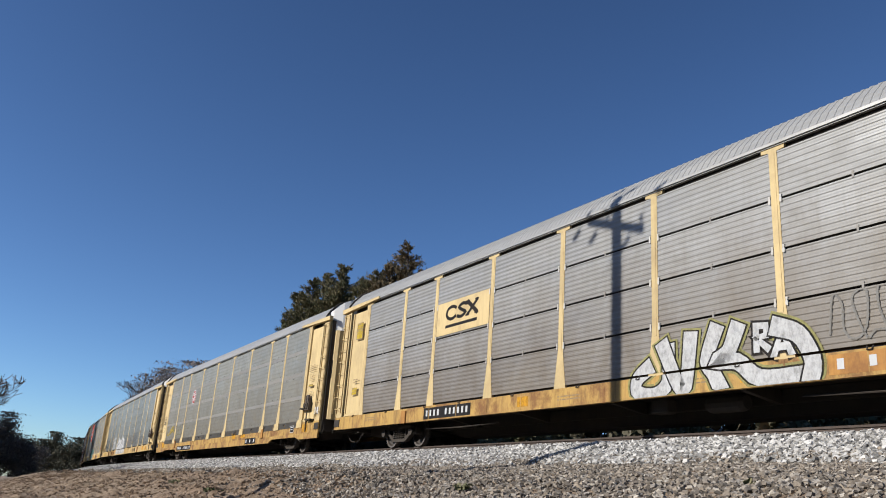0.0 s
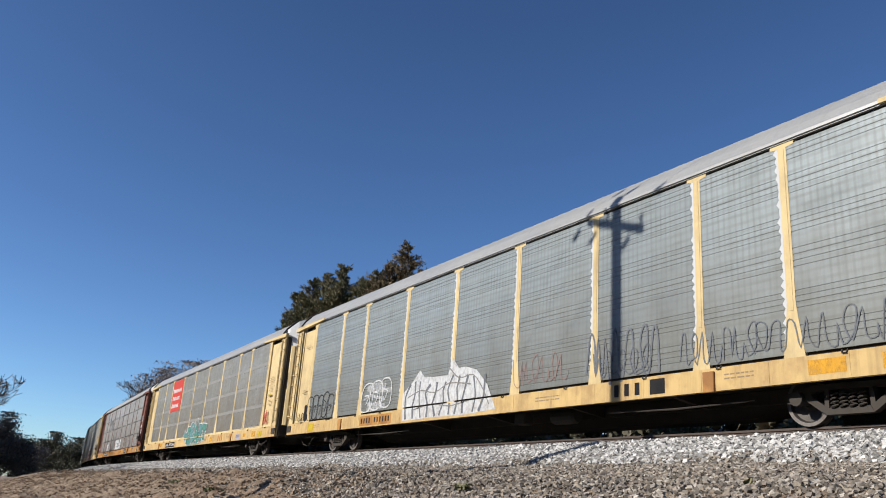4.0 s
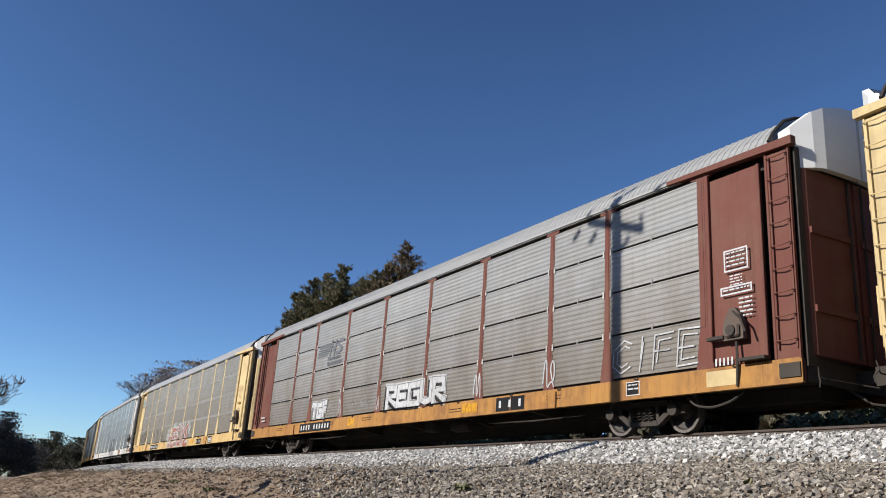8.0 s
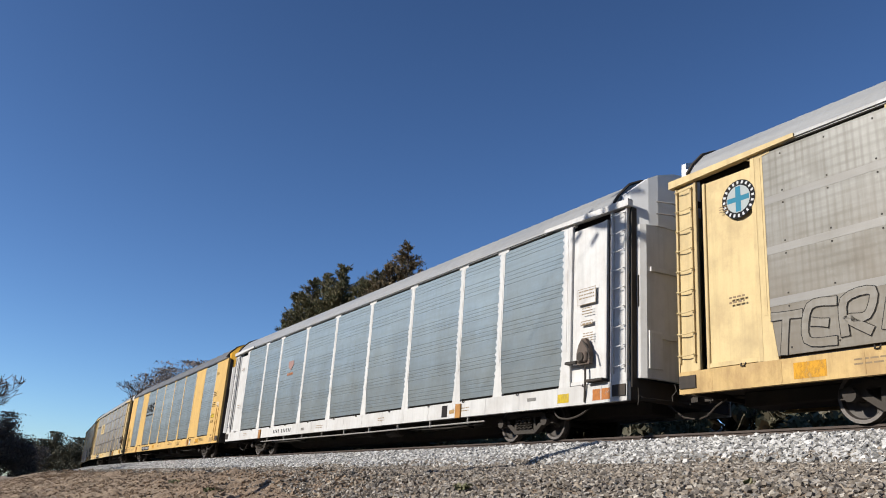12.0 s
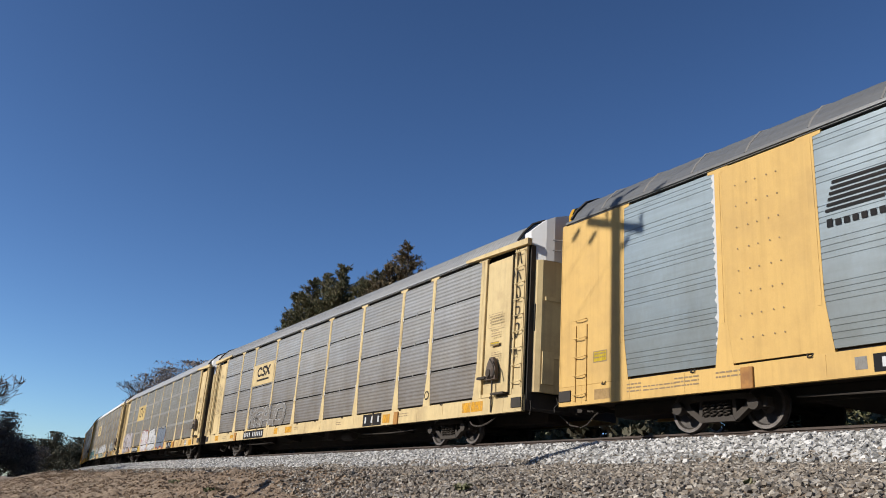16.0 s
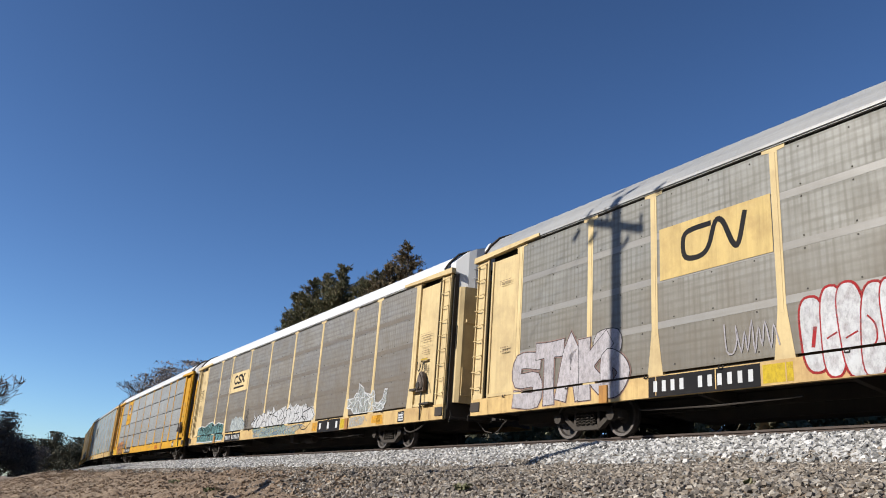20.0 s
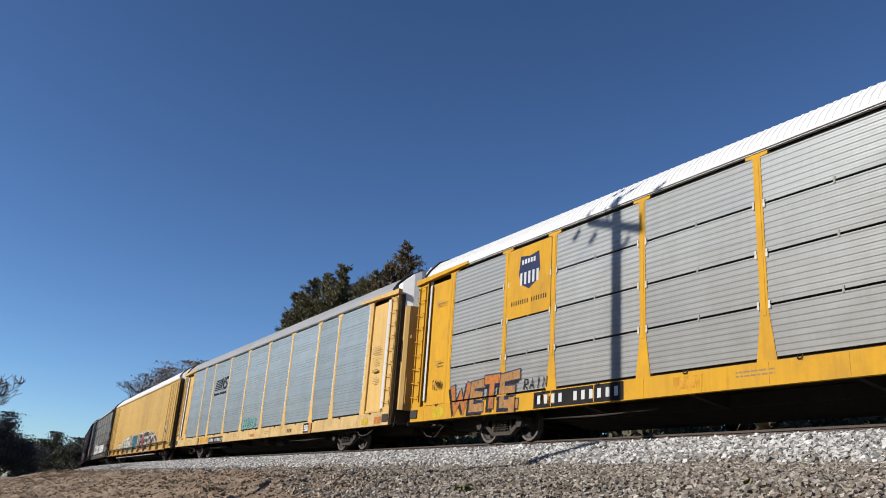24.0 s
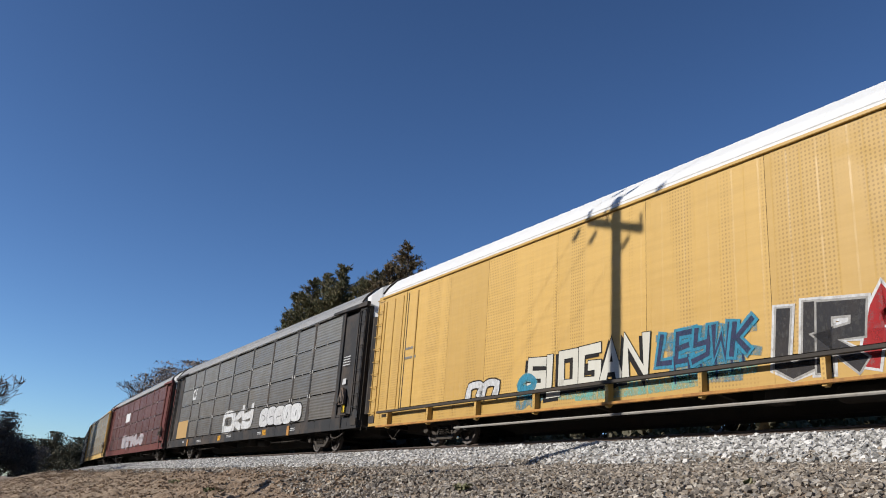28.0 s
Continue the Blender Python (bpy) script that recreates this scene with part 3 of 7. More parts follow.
def ribbed_sheet(w, h, pitch, depth, base=0.0):
    """A sheet w wide and h high with flat ribs running along, facing -y, its lower left corner at the origin, with folded edges.
    pitch: metres from rib to rib; 'bands': grooves in uneven groups; 'upright': wide ribs that stand up."""
    def fill(bm):
        zs, ys = [0.0], [0.0]
        if pitch == "upright":
            k = max(int(w / 0.5), 1)
            xs = [(0.0, 0.0)]
            for i in range(k):
                for f, y in ((0.2, 0), (0.26, -depth), (0.74, -depth), (0.8, 0)):
                    xs.append(((i + f) * w / k, y))
            xs.append((w, 0.0))
            lo = [bm.verts.new((x, y, base)) for x, y in xs]
            hi = [bm.verts.new((x, y, base + h)) for x, y in xs]
            for i in range(len(xs) - 1):
                bm.faces.new((lo[i], lo[i + 1], hi[i + 1], hi[i]))
            return
        if pitch == "bands":
            z, k = 0.12, 0
            while z < h - 0.1:
                for f, y in ((0, 0), (0.008, depth * 0.9), (0.02, depth * 0.9), (0.032, 0)):
                    zs.append(z + f); ys.append(y)
                z += (0.11, 0.11, 0.11, 0.3, 0.1, 0.1, 0.1, 0.42)[k % 8]
                k += 1
        elif pitch:
            k = max(int(h / pitch), 1)
            p = h / k
            for i in range(k):
                for f, y in ((0.12, 0), (0.3, depth), (0.62, depth), (0.8, 0)):
                    zs.append((i + f) * p); ys.append(y)
        zs.append(h); ys.append(0.0)
        rows = [[bm.verts.new((x, y, base + z)) for x in (0, w)] for z, y in zip(zs, ys)]
        for a, b in zip(rows, rows[1:]):
            bm.faces.new((a[0], a[1], b[1], b[0]))
        back = 0.03
        for a, b in ((rows[0][0], rows[0][1]), (rows[-1][1], rows[-1][0])):
            c, d = bm.verts.new((b.co.x, back, b.co.z)), bm.verts.new((a.co.x, back, a.co.z))
            bm.faces.new((b, a, d, c))
    return fill


ROOF = [(-HALF + 0.0, 4.95), (-HALF - 0.03, 5.0), (-HALF + 0.12, 5.24), (-HALF + 0.42, 5.56), (-HALF + 0.78, 5.74), (-0.35, 5.82), (0, 5.84)]


def roof_bm(bm, length, seam, lift):
    """Curved roof sheets with raised seams across."""
    half = ROOF + [(-y, z) for y, z in ROOF[-2::-1]]
    xs = []
    k = int(length / seam)
    for i in range(k):
        a = -length / 2 + i * length / k
        xs += [(a, 0), (a + length / k * 0.5, 0), (a + length / k * 0.56, lift), (a + length / k * 0.94, lift)]
    xs.append((length / 2, 0))
    rings = [[bm.verts.new((x, y * (1 + d * 0.4), z + (d if 0 < j < len(half) - 1 else 0))) for j, (y, z) in enumerate(half)] for x, d in xs]
    for a, b in zip(rings, rings[1:]):
        for j in range(len(half) - 1):
            bm.faces.new((a[j], b[j], b[j + 1], a[j + 1]))
    bm.faces.new(rings[0]); bm.faces.new(rings[-1][::-1])
    bmesh.ops.recalc_face_normals(bm, faces=bm.faces[:])


TOP_PLAN = [(-0.14, -HALF + 0.1), (-0.04, -HALF + 0.14), (0.22, -1.12), (0.31, -0.92), (0.38, -0.04)]
DOOR_PLAN = [(-0.05, -1.33), (0.14, -1.3), (0.23, -1.2), (0.3, -0.75), (0.34, -0.04)]
FLAT_PLAN = [(-0.05, -1.34), (0.06, -1.31), (0.1, -1.24), (0.14, -0.7), (0.16, -0.04)]
SPLIT = 4.46


def roof_z(y):
    return float(np.interp(abs(y), [-p[0] for p in ROOF[::-1]], [p[1] for p in ROOF[::-1]]))


def leaf_bm(bm, z0, z1=None, flat=False):
    """One leaf of the curved end doors, from z0 up to z1 or to the roof's curve."""
    def at(p, q, f):
        return (p[0] + (q[0] - p[0]) * f, p[1] + (q[1] - p[1]) * f)
    plan = (FLAT_PLAN if flat else DOOR_PLAN) if z1 else TOP_PLAN
    pts = [at(a, b, f) for a, b in zip(plan, plan[1:]) for f in (0, 0.5)] + [plan[-1]]
    tops = [z1 if z1 else roof_z(y) + 0.0 for x, y in pts]
    lo = [bm.verts.new((x, y, z0)) for x, y in pts]
    hi = [bm.verts.new((x, y, z)) for (x, y), z in zip(pts, tops)]
    lb = [bm.verts.new((x - 0.12, y, z0)) for x, y in pts]
    hb = [bm.verts.new((x - 0.12, y, z)) for (x, y), z in zip(pts, tops)]
    for i in range(len(pts) - 1):
        bm.faces.new((lo[i], lo[i + 1], hi[i + 1], hi[i]))
        bm.faces.new((lb[i], hb[i], hb[i + 1], lb[i + 1]))
        bm.faces.new((hi[i], hi[i + 1], hb[i + 1], hb[i]))
        bm.faces.new((lo[i], lb[i], lb[i + 1], lo[i + 1]))
    for k in (0, -1):
        bm.faces.new((lo[k], hi[k], hb[k], lb[k]))
    bmesh.ops.recalc_face_normals(bm, faces=bm.faces[:])


def end_doors(root, m, end, cap, flat=False):
    """Two curved leaves with pale tops, lock rods, grab irons and the black gasket at the roof's end."""
    for side in (1, -1):
        k = m @ Matrix.Translation((HB, 0, 0)) @ Matrix.Diagonal((1, side, 1, 1))
        leaf = part("end_door", lambda bm: leaf_bm(bm, 1.1, SPLIT, flat), end, root, at=k, key=("leaf", flat))
        part("end_door_top", lambda bm: leaf_bm(bm, SPLIT), cap, root, "pale upper part of the end door", at=k, key="leaftop")
        if flat:
            part("lock_rod", lambda bm: bm_tube(bm, [(0.19, -0.2, 1.15), (0.19, -0.2, SPLIT)], 0.022, 6), DARK, leaf, "dark vertical lock rod", key="lockrodflat")
            for z in (1.9, 3.3):
                part("rib", lambda bm: bm_prism(bm, [(0.09, -1.24), (0.13, -0.7), (0.15, -0.1), (0.2, -0.1), (0.18, -0.7), (0.14, -1.24)], -0.06, 0.06, "z"), end, leaf, at=(0, 0, z), key="doorribflat")
        else:
            part("lock_rod", lambda bm: bm_tube(bm, [(0.42, -0.16, 1.15), (0.42, -0.16, 5.5)], 0.022, 6), HOSE, leaf, "pale vertical lock rod", key="lockrod")
            for z in (2.0, 3.45):
                part("rib", lambda bm: bm_prism(bm, [(0.29, -1.12), (0.36, -0.7), (0.39, -0.2), (0.32, -0.2), (0.29, -0.7), (0.22, -1.12)], -0.05, 0.05, "z"), end, leaf, at=(0, 0, z), key="doorrib")
            for z in (4.72, 5.0):
                part("tie_bar", lambda bm: bm_tube(bm, [(0.34, -1.0, 0), (0.52, -0.7, -0.02), (0.5, -0.1, -0.12)], 0.018, 5), HOSE, leaf, at=(0, 0, z), key="tiebar")
            part("grab_iron", lambda bm: bm_tube(bm, [(0.02, -1.25, 2.6), (0.1, -1.32, 2.62), (0.1, -1.32, 3.3), (0.02, -1.25, 3.32)], 0.016, 5), DARK, leaf, key="grab")
            part("locker", lambda bm: bm_prism(bm, [(0.24, -1.16), (0.29, -0.85), (0.33, -0.86), (0.28, -1.17)], 1.3, 2.1, "z"), end, leaf, key="locker")
    def gasket(bm):
        pts = [(HB - 0.36, y * 1.01, z + 0.03) for y, z in ROOF[1:]]
        bm_tube(bm, pts + [(p[0], -p[1], p[2]) for p in pts[-2::-1]], 0.035, 5)
    part("roof_gasket", gasket, DARK, root, "black rubber gasket at the roof end", at=m, key="gasket")


def curved3(pts, k=4):
    out = []
    for i in range(len(pts) - 1):
        p = [Vector(pts[j]) for j in (max(i - 1, 0), i, i + 1, min(i + 2, len(pts) - 1))]
        for j in range(k):
            t = j / k
            out.append(0.5 * (2 * p[1] + (p[2] - p[0]) * t + (2 * p[0] - 5 * p[1] + 4 * p[2] - p[3]) * t * t + (3 * p[1] - p[0] - 3 * p[2] + p[3]) * t ** 3))
    return out + [Vector(pts[-1])]


WHEELSETS = []                                     # car, wheelset, metres ahead of the car's middle
WHEEL_R = 0.42


def truck(root, x):
    """A four-wheel truck under the car."""
    t = new("truck")
    t.parent = root
    t.matrix_basis = pose(x, 0, 0)
    for sgn in (-1, 1):
        def frame_bm(bm, sgn=sgn):
            y = sgn * 1.02
            a0, a1 = y - 0.07, y + 0.07
            bm_prism(bm, [(-1.13, 0.36), (-1.13, 0.53), (-0.92, 0.57), (-0.6, 0.64), (0.6, 0.64), (0.92, 0.57), (1.13, 0.53), (1.13, 0.36), (1.02, 0.36), (0.98, 0.48), (0.8, 0.48), (0.55, 0.54), (-0.55, 0.54), (-0.8, 0.48), (-0.98, 0.48), (-1.02, 0.36)], a0, a1)
            bm_prism(bm, [(-0.42, 0.14), (0.42, 0.14), (0.36, 0.25), (-0.36, 0.25)], a0 - 0.01, a1 + 0.01)
            for e in (-1, 1):
                bm_prism(bm, [(e * 0.4, 0.14), (e * 0.5, 0.2), (e * 0.78, 0.4), (e * 0.8, 0.5), (e * 0.68, 0.52), (e * 0.62, 0.42), (e * 0.36, 0.24)], a0, a1)
                bm_prism(bm, [(e * 0.36, 0.24), (e * 0.44, 0.24), (e * 0.42, 0.55), (e * 0.34, 0.55)], a0 + 0.005, a1 - 0.005)
            bmesh.ops.recalc_face_normals(bm, faces=bm.faces[:])
        part("side_frame", frame_bm, TRUCK, t, "dusty cast steel side frame", key=("truckframe", sgn))

        def spring_bm(bm, sgn=sgn):
            for dx in (-0.24, -0.08, 0.08, 0.24):
                pts = []
                for k in range(30):
                    a = k * 2 * math.pi / 7
                    pts.append((dx + 0.065 * math.cos(a), sgn * 1.1 + 0.05 * math.sin(a), 0.22 + 0.26 * k / 29))
                bm_tube(bm, pts, 0.014, 4)
        part("spring", spring_bm, TRUCK, t, key=("spring", sgn))
    for dx in (-0.89, 0.89):
        axle = part("wheelset", lambda bm: bm_tube(bm, [(0, -1.08, 0), (0, 1.08, 0)], 0.075, 10), DARK, root, at=(x + dx, 0, WHEEL_R), key="axle")
        WHEELSETS.append((root, axle, x + dx))
        for sgn in (-1, 1):
            def wheel_bm(bm, sgn=sgn):
                prof = [(0.0, 0.03), (0.1, 0.03), (0.13, 0.06), (0.15, 0.075), (0.33, 0.05), (0.36, 0.0), (0.42, -0.005), (0.42, 0.11), (0.45, 0.12), (0.45, 0.14)]
                n = 28
                rings = []
                for r, d in prof:
                    y = sgn * (0.86 - d)
                    rings.append([bm.verts.new((r * math.cos(2 * math.pi * k / n), y, r * math.sin(2 * math.pi * k / n))) for k in range(n)] if r else [bm.verts.new((0, y, 0))])
                for j, (a, b) in enumerate(zip(rings, rings[1:])):
                    for k in range(n):
                        if len(a) == 1:
                            bm.faces.new((a[0], b[k], b[(k + 1) % n]))
                        else:
                            f = bm.faces.new((a[k], b[k], b[(k + 1) % n], a[(k + 1) % n]))
                            f.material_index = 1 if j in (5, 6) else 0
                bm.faces.new(rings[-1])
                bmesh.ops.recalc_face_normals(bm, faces=bm.faces[:])
            w = part("wheel", wheel_bm, WHEEL, axle, key=("wheel", sgn))
            if len(w.data.materials) < 2:
                w.data.materials.append(RIM)
            def box_bm(bm, sgn=sgn):
                bm_disc(bm, (0, sgn * 1.14, 0), 0.12, 0.12, sides=12)
            part("bearing_cap", box_bm, TRUCK, axle, key=("bearing", sgn))
    part("bolster", lambda bm: bm_box(bm, -0.2, 0.2, -1.05, 1.05, 0.4, 0.68, 0.02), DARK, t, key="bolster")
    return t


def ladder(root, x, mat, base=1.2, top=4.75):
    lad = part("ladder", lambda bm: [bm_box(bm, -0.2, -0.165, -HALF - 0.03, -HALF + 0.02, base, top), bm_box(bm, 0.165, 0.2, -HALF - 0.03, -HALF + 0.02, base, top)] and None, mat, root, at=(x, 0, 0), key=("ladrail", base, top))
    k = int((top - base) / 0.42)
    for i in range(k + 1):
        part("rung", lambda bm: bm_tube(bm, [(-0.2, -HALF - 0.02, 0), (-0.19, -HALF - 0.075, -0.01), (0, -HALF - 0.085, -0.03), (0.19, -HALF - 0.075, -0.01), (0.2, -HALF - 0.02, 0)], 0.012, 5), mat, lad, at=(0, 0, base + 0.15 + i * 0.42), key="rung")


def coupler(root, sgn):
    def fill(bm):
        bm_box(bm, HB - 0.3, HB + 0.42, -0.11, 0.11, 0.74, 0.98, 0.02)
        bm_prism(bm, [(HB + 0.4, -0.18), (HB + 0.64, -0.2), (HB + 0.62, 0.02), (HB + 0.52, 0.05), (HB + 0.6, 0.2), (HB + 0.4, 0.18)], 0.7, 1.02, "z")
    part("coupler", fill, DARK, root, "black knuckle coupler", at=pose(0, 0, 0, 0, 0, 0 if sgn > 0 else 180), key="coupler")

    def lever(bm):
        bm_tube(bm, [(HB + 0.22, -1.45, 0.86), (HB + 0.2, -1.42, 0.72), (HB + 0.24, -1.34, 0.68), (HB + 0.25, -0.4, 0.7), (HB + 0.45, -0.2, 0.66)], 0.012, 5)
        bm_tube(bm, [(HB + 0.2, -1.42, 0.72), (HB + 0.26, -1.48, 0.62), (HB + 0.24, -1.48, 0.52)], 0.012, 5)
    part("uncoupling_lever", lever, TRUCK, root, "bent steel uncoupling lever", at=pose(0, 0, 0) if sgn > 0 else Matrix.Diagonal((-1, 1, 1, 1)), key="lever")

    def hose(bm):
        pts = [(HB - 0.1, -0.35, 0.7), (HB + 0.15, -0.38, 0.55), (HB + 0.4, -0.36, 0.38), (HB + 0.64, -0.3, 0.34)]
        bm_tube(bm, pts, 0.02, 6)
    part("air_hose", hose, DARK, root, at=pose(0, 0, 0) if sgn > 0 else Matrix.Diagonal((-1, 1, 1, 1)), key="hose")


def autorack(i, label, post=None, panel=None, sill=None, roof=None, end=None, cap=None, rows=4, rib=0.1, depth=0.009, joint=True, posts=BAYS, post_w=0.17, foot=0.42, shift=0.0, door=None, ladder_mat=None, straps=False, seal=False, solid=(), plain_corner=False, smooth=False, kick=False, low_rail=False, drop=False, brake=True, flat_end=False, side_pipe=False, ledge=False, strap_mat=None):
    post, panel, sill = post or YEL, panel or SILVER, sill or post or YEL
    roof, end, cap = roof or ROOFGREY, end or post, cap or ROOFWHITE
    door = door or post
    root = tagged(new("autorack_car"), label, "railway car", "cars of the freight train")
    root["train_place"] = i
    root["open_joints"] = joint and rows == 4
    # floor, sills, far side
    part("deck", lambda bm: bm_box(bm, -HB + 0.05, HB - 0.05, -HALF + 0.1, HALF - 0.1, 0.78, 1.0), DARK, root, key="deck")

    def sill_bm(bm):
        bm_prism(bm, [(-HALF - 0.004, SILL0), (-HALF + 0.1, SILL0), (-HALF + 0.1, SILL0 + 0.02), (-HALF + 0.02, SILL0 + 0.03), (-HALF + 0.02, SILL1 - 0.03), (-HALF + 0.1, SILL1 - 0.02), (-HALF + 0.1, SILL1), (-HALF - 0.004, SILL1)], -HB, HB, "x")
        for k in range(-9, 10):
            bm_box(bm, k * 1.48 - 0.012, k * 1.48 + 0.012, -HALF - 0.009, -HALF - 0.003, SILL0 + 0.03, SILL1 - 0.02)
    part("side_sill", sill_bm, sill, root, key="sill")
    part("side_sill", sill_bm, sill, root, at=pose(0, 0, 0, 0, 0, 180), key="sill")
    if drop:
        part("drop_sill", lambda bm: bm_prism(bm, [(-14.05, 0.63), (-14.05, 0.4), (-12.1, 0.4), (-11.7, 0.5), (-8.9, 0.5), (-8.5, 0.36), (8.5, 0.36), (8.9, 0.5), (11.7, 0.5), (12.1, 0.4), (14.05, 0.4), (14.05, 0.63)], -HALF - 0.003, -HALF + 0.06), sill, root, key="drop")
    for k in range(12):
        part("tie_down", lambda bm: bm_tube(bm, [(-0.05, -HALF, 0.03), (-0.04, -HALF - 0.03, -0.03), (0.04, -HALF - 0.03, -0.03), (0.05, -HALF, 0.03)], 0.012, 4), DARK, root, at=(-12.6 + k * 2.27 + (k * 7 % 3) * 0.2, 0, SILL1), key="tiedown")

    def centre_bm(bm):
        bm_box(bm, -HB + 0.5, HB - 0.5, -0.35, 0.35, 0.5, 0.78, 0.02)
        bm_prism(bm, [(-8.6, 0.52), (-7.6, 0.28), (7.6, 0.28), (8.6, 0.52)], -0.3, 0.3)
        for x in (-6.5, -3.4, 0, 3.4, 6.5):
            bm_prism(bm, [(-1.45, 0.76), (1.45, 0.76), (1.3, 0.62), (0.35, 0.5), (-0.35, 0.5), (-1.3, 0.62)], x - 0.06, x + 0.06, "x")
    part("centre_sill", centre_bm, DARK, root, key="csill")

    part("brake_cylinder", lambda bm: bm_tube(bm, [(2.2, -0.85, 0.5), (2.3, -0.85, 0.5), (3.0, -0.85, 0.5), (3.1, -0.85, 0.5)], [0.13, 0.17, 0.17, 0.13], 12), TRUCK, root, key="bcyl")
    part("brake_valve", lambda bm: bm_box(bm, 0.9, 1.35, -1.1, -0.8, 0.38, 0.68, 0.03), TRUCK, root, key="bvalve")
    for x in (-6.3, 6.4):
        part("brake_rod", lambda bm: bm_tube(bm, [(-1.9, -1.2, 0.46), (0, -1.2, 0.42), (1.9, -1.2, 0.46)], 0.02, 5), TRUCK, root, at=(x, 0, 0), key="brod")
    part("hose_loop", lambda bm: bm_tube(bm, curved3([(11.4, -1.3, 0.6), (11.7, -1.4, 0.42), (12.1, -1.42, 0.36), (12.5, -1.4, 0.44), (12.7, -1.3, 0.6)]), 0.022, 5), TRUCK, root, key="hloop")

    def far_bm(bm):
        bm_box(bm, -HB + 0.1, HB - 0.1, HALF - 0.06, HALF - 0.02, SILL1, EAVE)
        for x in BAYS:
            bm_box(bm, x - 0.085, x + 0.085, HALF - 0.03, HALF + 0.02, SILL1, EAVE)
    part("far_side_wall", far_bm, panel, root, key="far")
    # posts and panels of the near side
    for x in (() if smooth else posts):
        part("post", post_shape(post_w, foot), post, root, at=(x, 0, 0), key=("post", post_w, foot))
    if not smooth:
        part("eave_rail", lambda bm: bm_box(bm, -HB + 0.15, HB - 0.15, -HALF - 0.05, -HALF + 0.02, EAVE - 0.005, EAVE + 0.05), roof, root, key="eaverail")
    edges = [posts[0]] + list(posts[1:])
    rh = (EAVE - 0.08 - SILL1 - 0.06) / rows
    for a, b in zip(edges, edges[1:]):
        w = b - a - (0.008 if smooth else 0.06)
        if edges.index(a) in solid:
            part("filler_plate", ribbed_sheet(w, EAVE - SILL1 - 0.1, 0, 0), post, root, at=(a + 0.03, -HALF + 0.002, SILL1 + 0.04), key=("filler", round(w, 2)))
            continue
        if seal:
            def torn(bm, h=EAVE - SILL1 - 0.3, seed=round(a * 10)):
                rng = random.Random(seed)
                k = 44
                xs = [-0.01 - (0.075 if j % 2 else 0.012) * rng.uniform(0.6, 1.1) * (0.3 if rng.random() < 0.15 else 1) for j in range(k + 1)]
                vs = [(bm.verts.new((0.02, 0, j * h / k)), bm.verts.new((xs[j], 0, j * h / k))) for j in range(k + 1)]
                for u, v in zip(vs, vs[1:]):
                    bm.faces.new((u[1], u[0], v[0], v[1]))
            part("torn_seal", torn, SPRAY["white"], root, "torn white sealing strip", at=(b - 0.1, -HALF + 0.0025, SILL1 + 0.2), key=("torn", round(a * 10)))
        if straps:
            for r in range(1, rows):
                part("lap_strip", lambda bm, w=w: bm_box(bm, 0.02, w - 0.02, 0, 0.01, -0.07, 0.07), strap_mat or STRAP, root, at=(a + 0.03, -HALF + 0.0025, SILL1 + 0.06 + r * rh), key=("strap", round(w, 2)))
            def rivets(bm, w=w):
                for r in range(rows):
                    for j in range(3):
                        for dz in (0.12, 0.02 + rh * 0.86):
                            x, z = (j + 0.5) * w / 3, r * rh + dz
                            bm_box(bm, x - 0.013, x + 0.013, 0, 0.02, z - 0.013, z + 0.013)
            tagged(part("rivets", rivets, DARK, root, at=(a + 0.03, -HALF - 0.002, SILL1 + 0.06), key=("rivets", round(w, 2), rows)), kind="stuff")
        if ledge:
            part("ledge", lambda bm, w=w: bm_box(bm, 0.1, w - 0.1, 0, 0.012, 0, 0.13), post, root, at=(a + 0.03, -HALF + 0.001, SILL1 - 0.02), key=("ledge", round(w, 2)))
        if kick:
            part("kick_strip", lambda bm, w=w: bm_box(bm, 0.01, w - 0.01, 0, 0.016, 0, 0.24), KICK, root, at=(a + 0.03, -HALF - 0.008, SILL1 - 0.17), key=("kick", round(w, 2)))
            part("post_foot", lambda bm: [bm_prism(bm, [(-0.3, SILL1 - 0.19), (0.3, SILL1 - 0.19), (0.27, SILL1 + 0.02), (0.2, SILL1 + 0.1), (-0.2, SILL1 + 0.1), (-0.27, SILL1 + 0.02)], -HALF - 0.035, -HALF - 0.009)] and None, post, root, at=(b, 0, 0), key="postfoot")
        for r in range(rows):
            gap = 0.045 if joint else 0.004
            part("side_panel", ribbed_sheet(w, rh - gap, rib, depth, SILL1 + 0.06 + r * rh), panel, root, at=(a + (0.004 if smooth else 0.03), -HALF + 0.006, 0), key=("sheet", round(w, 2), round(rh - gap, 3), rib, depth, r))
    part("dark_backing", lambda bm: bm_box(bm, posts[0], posts[-1], -HALF + 0.07, -HALF + 0.085, SILL1, EAVE), DARK, root, key=("backing", posts[0], posts[-1]))
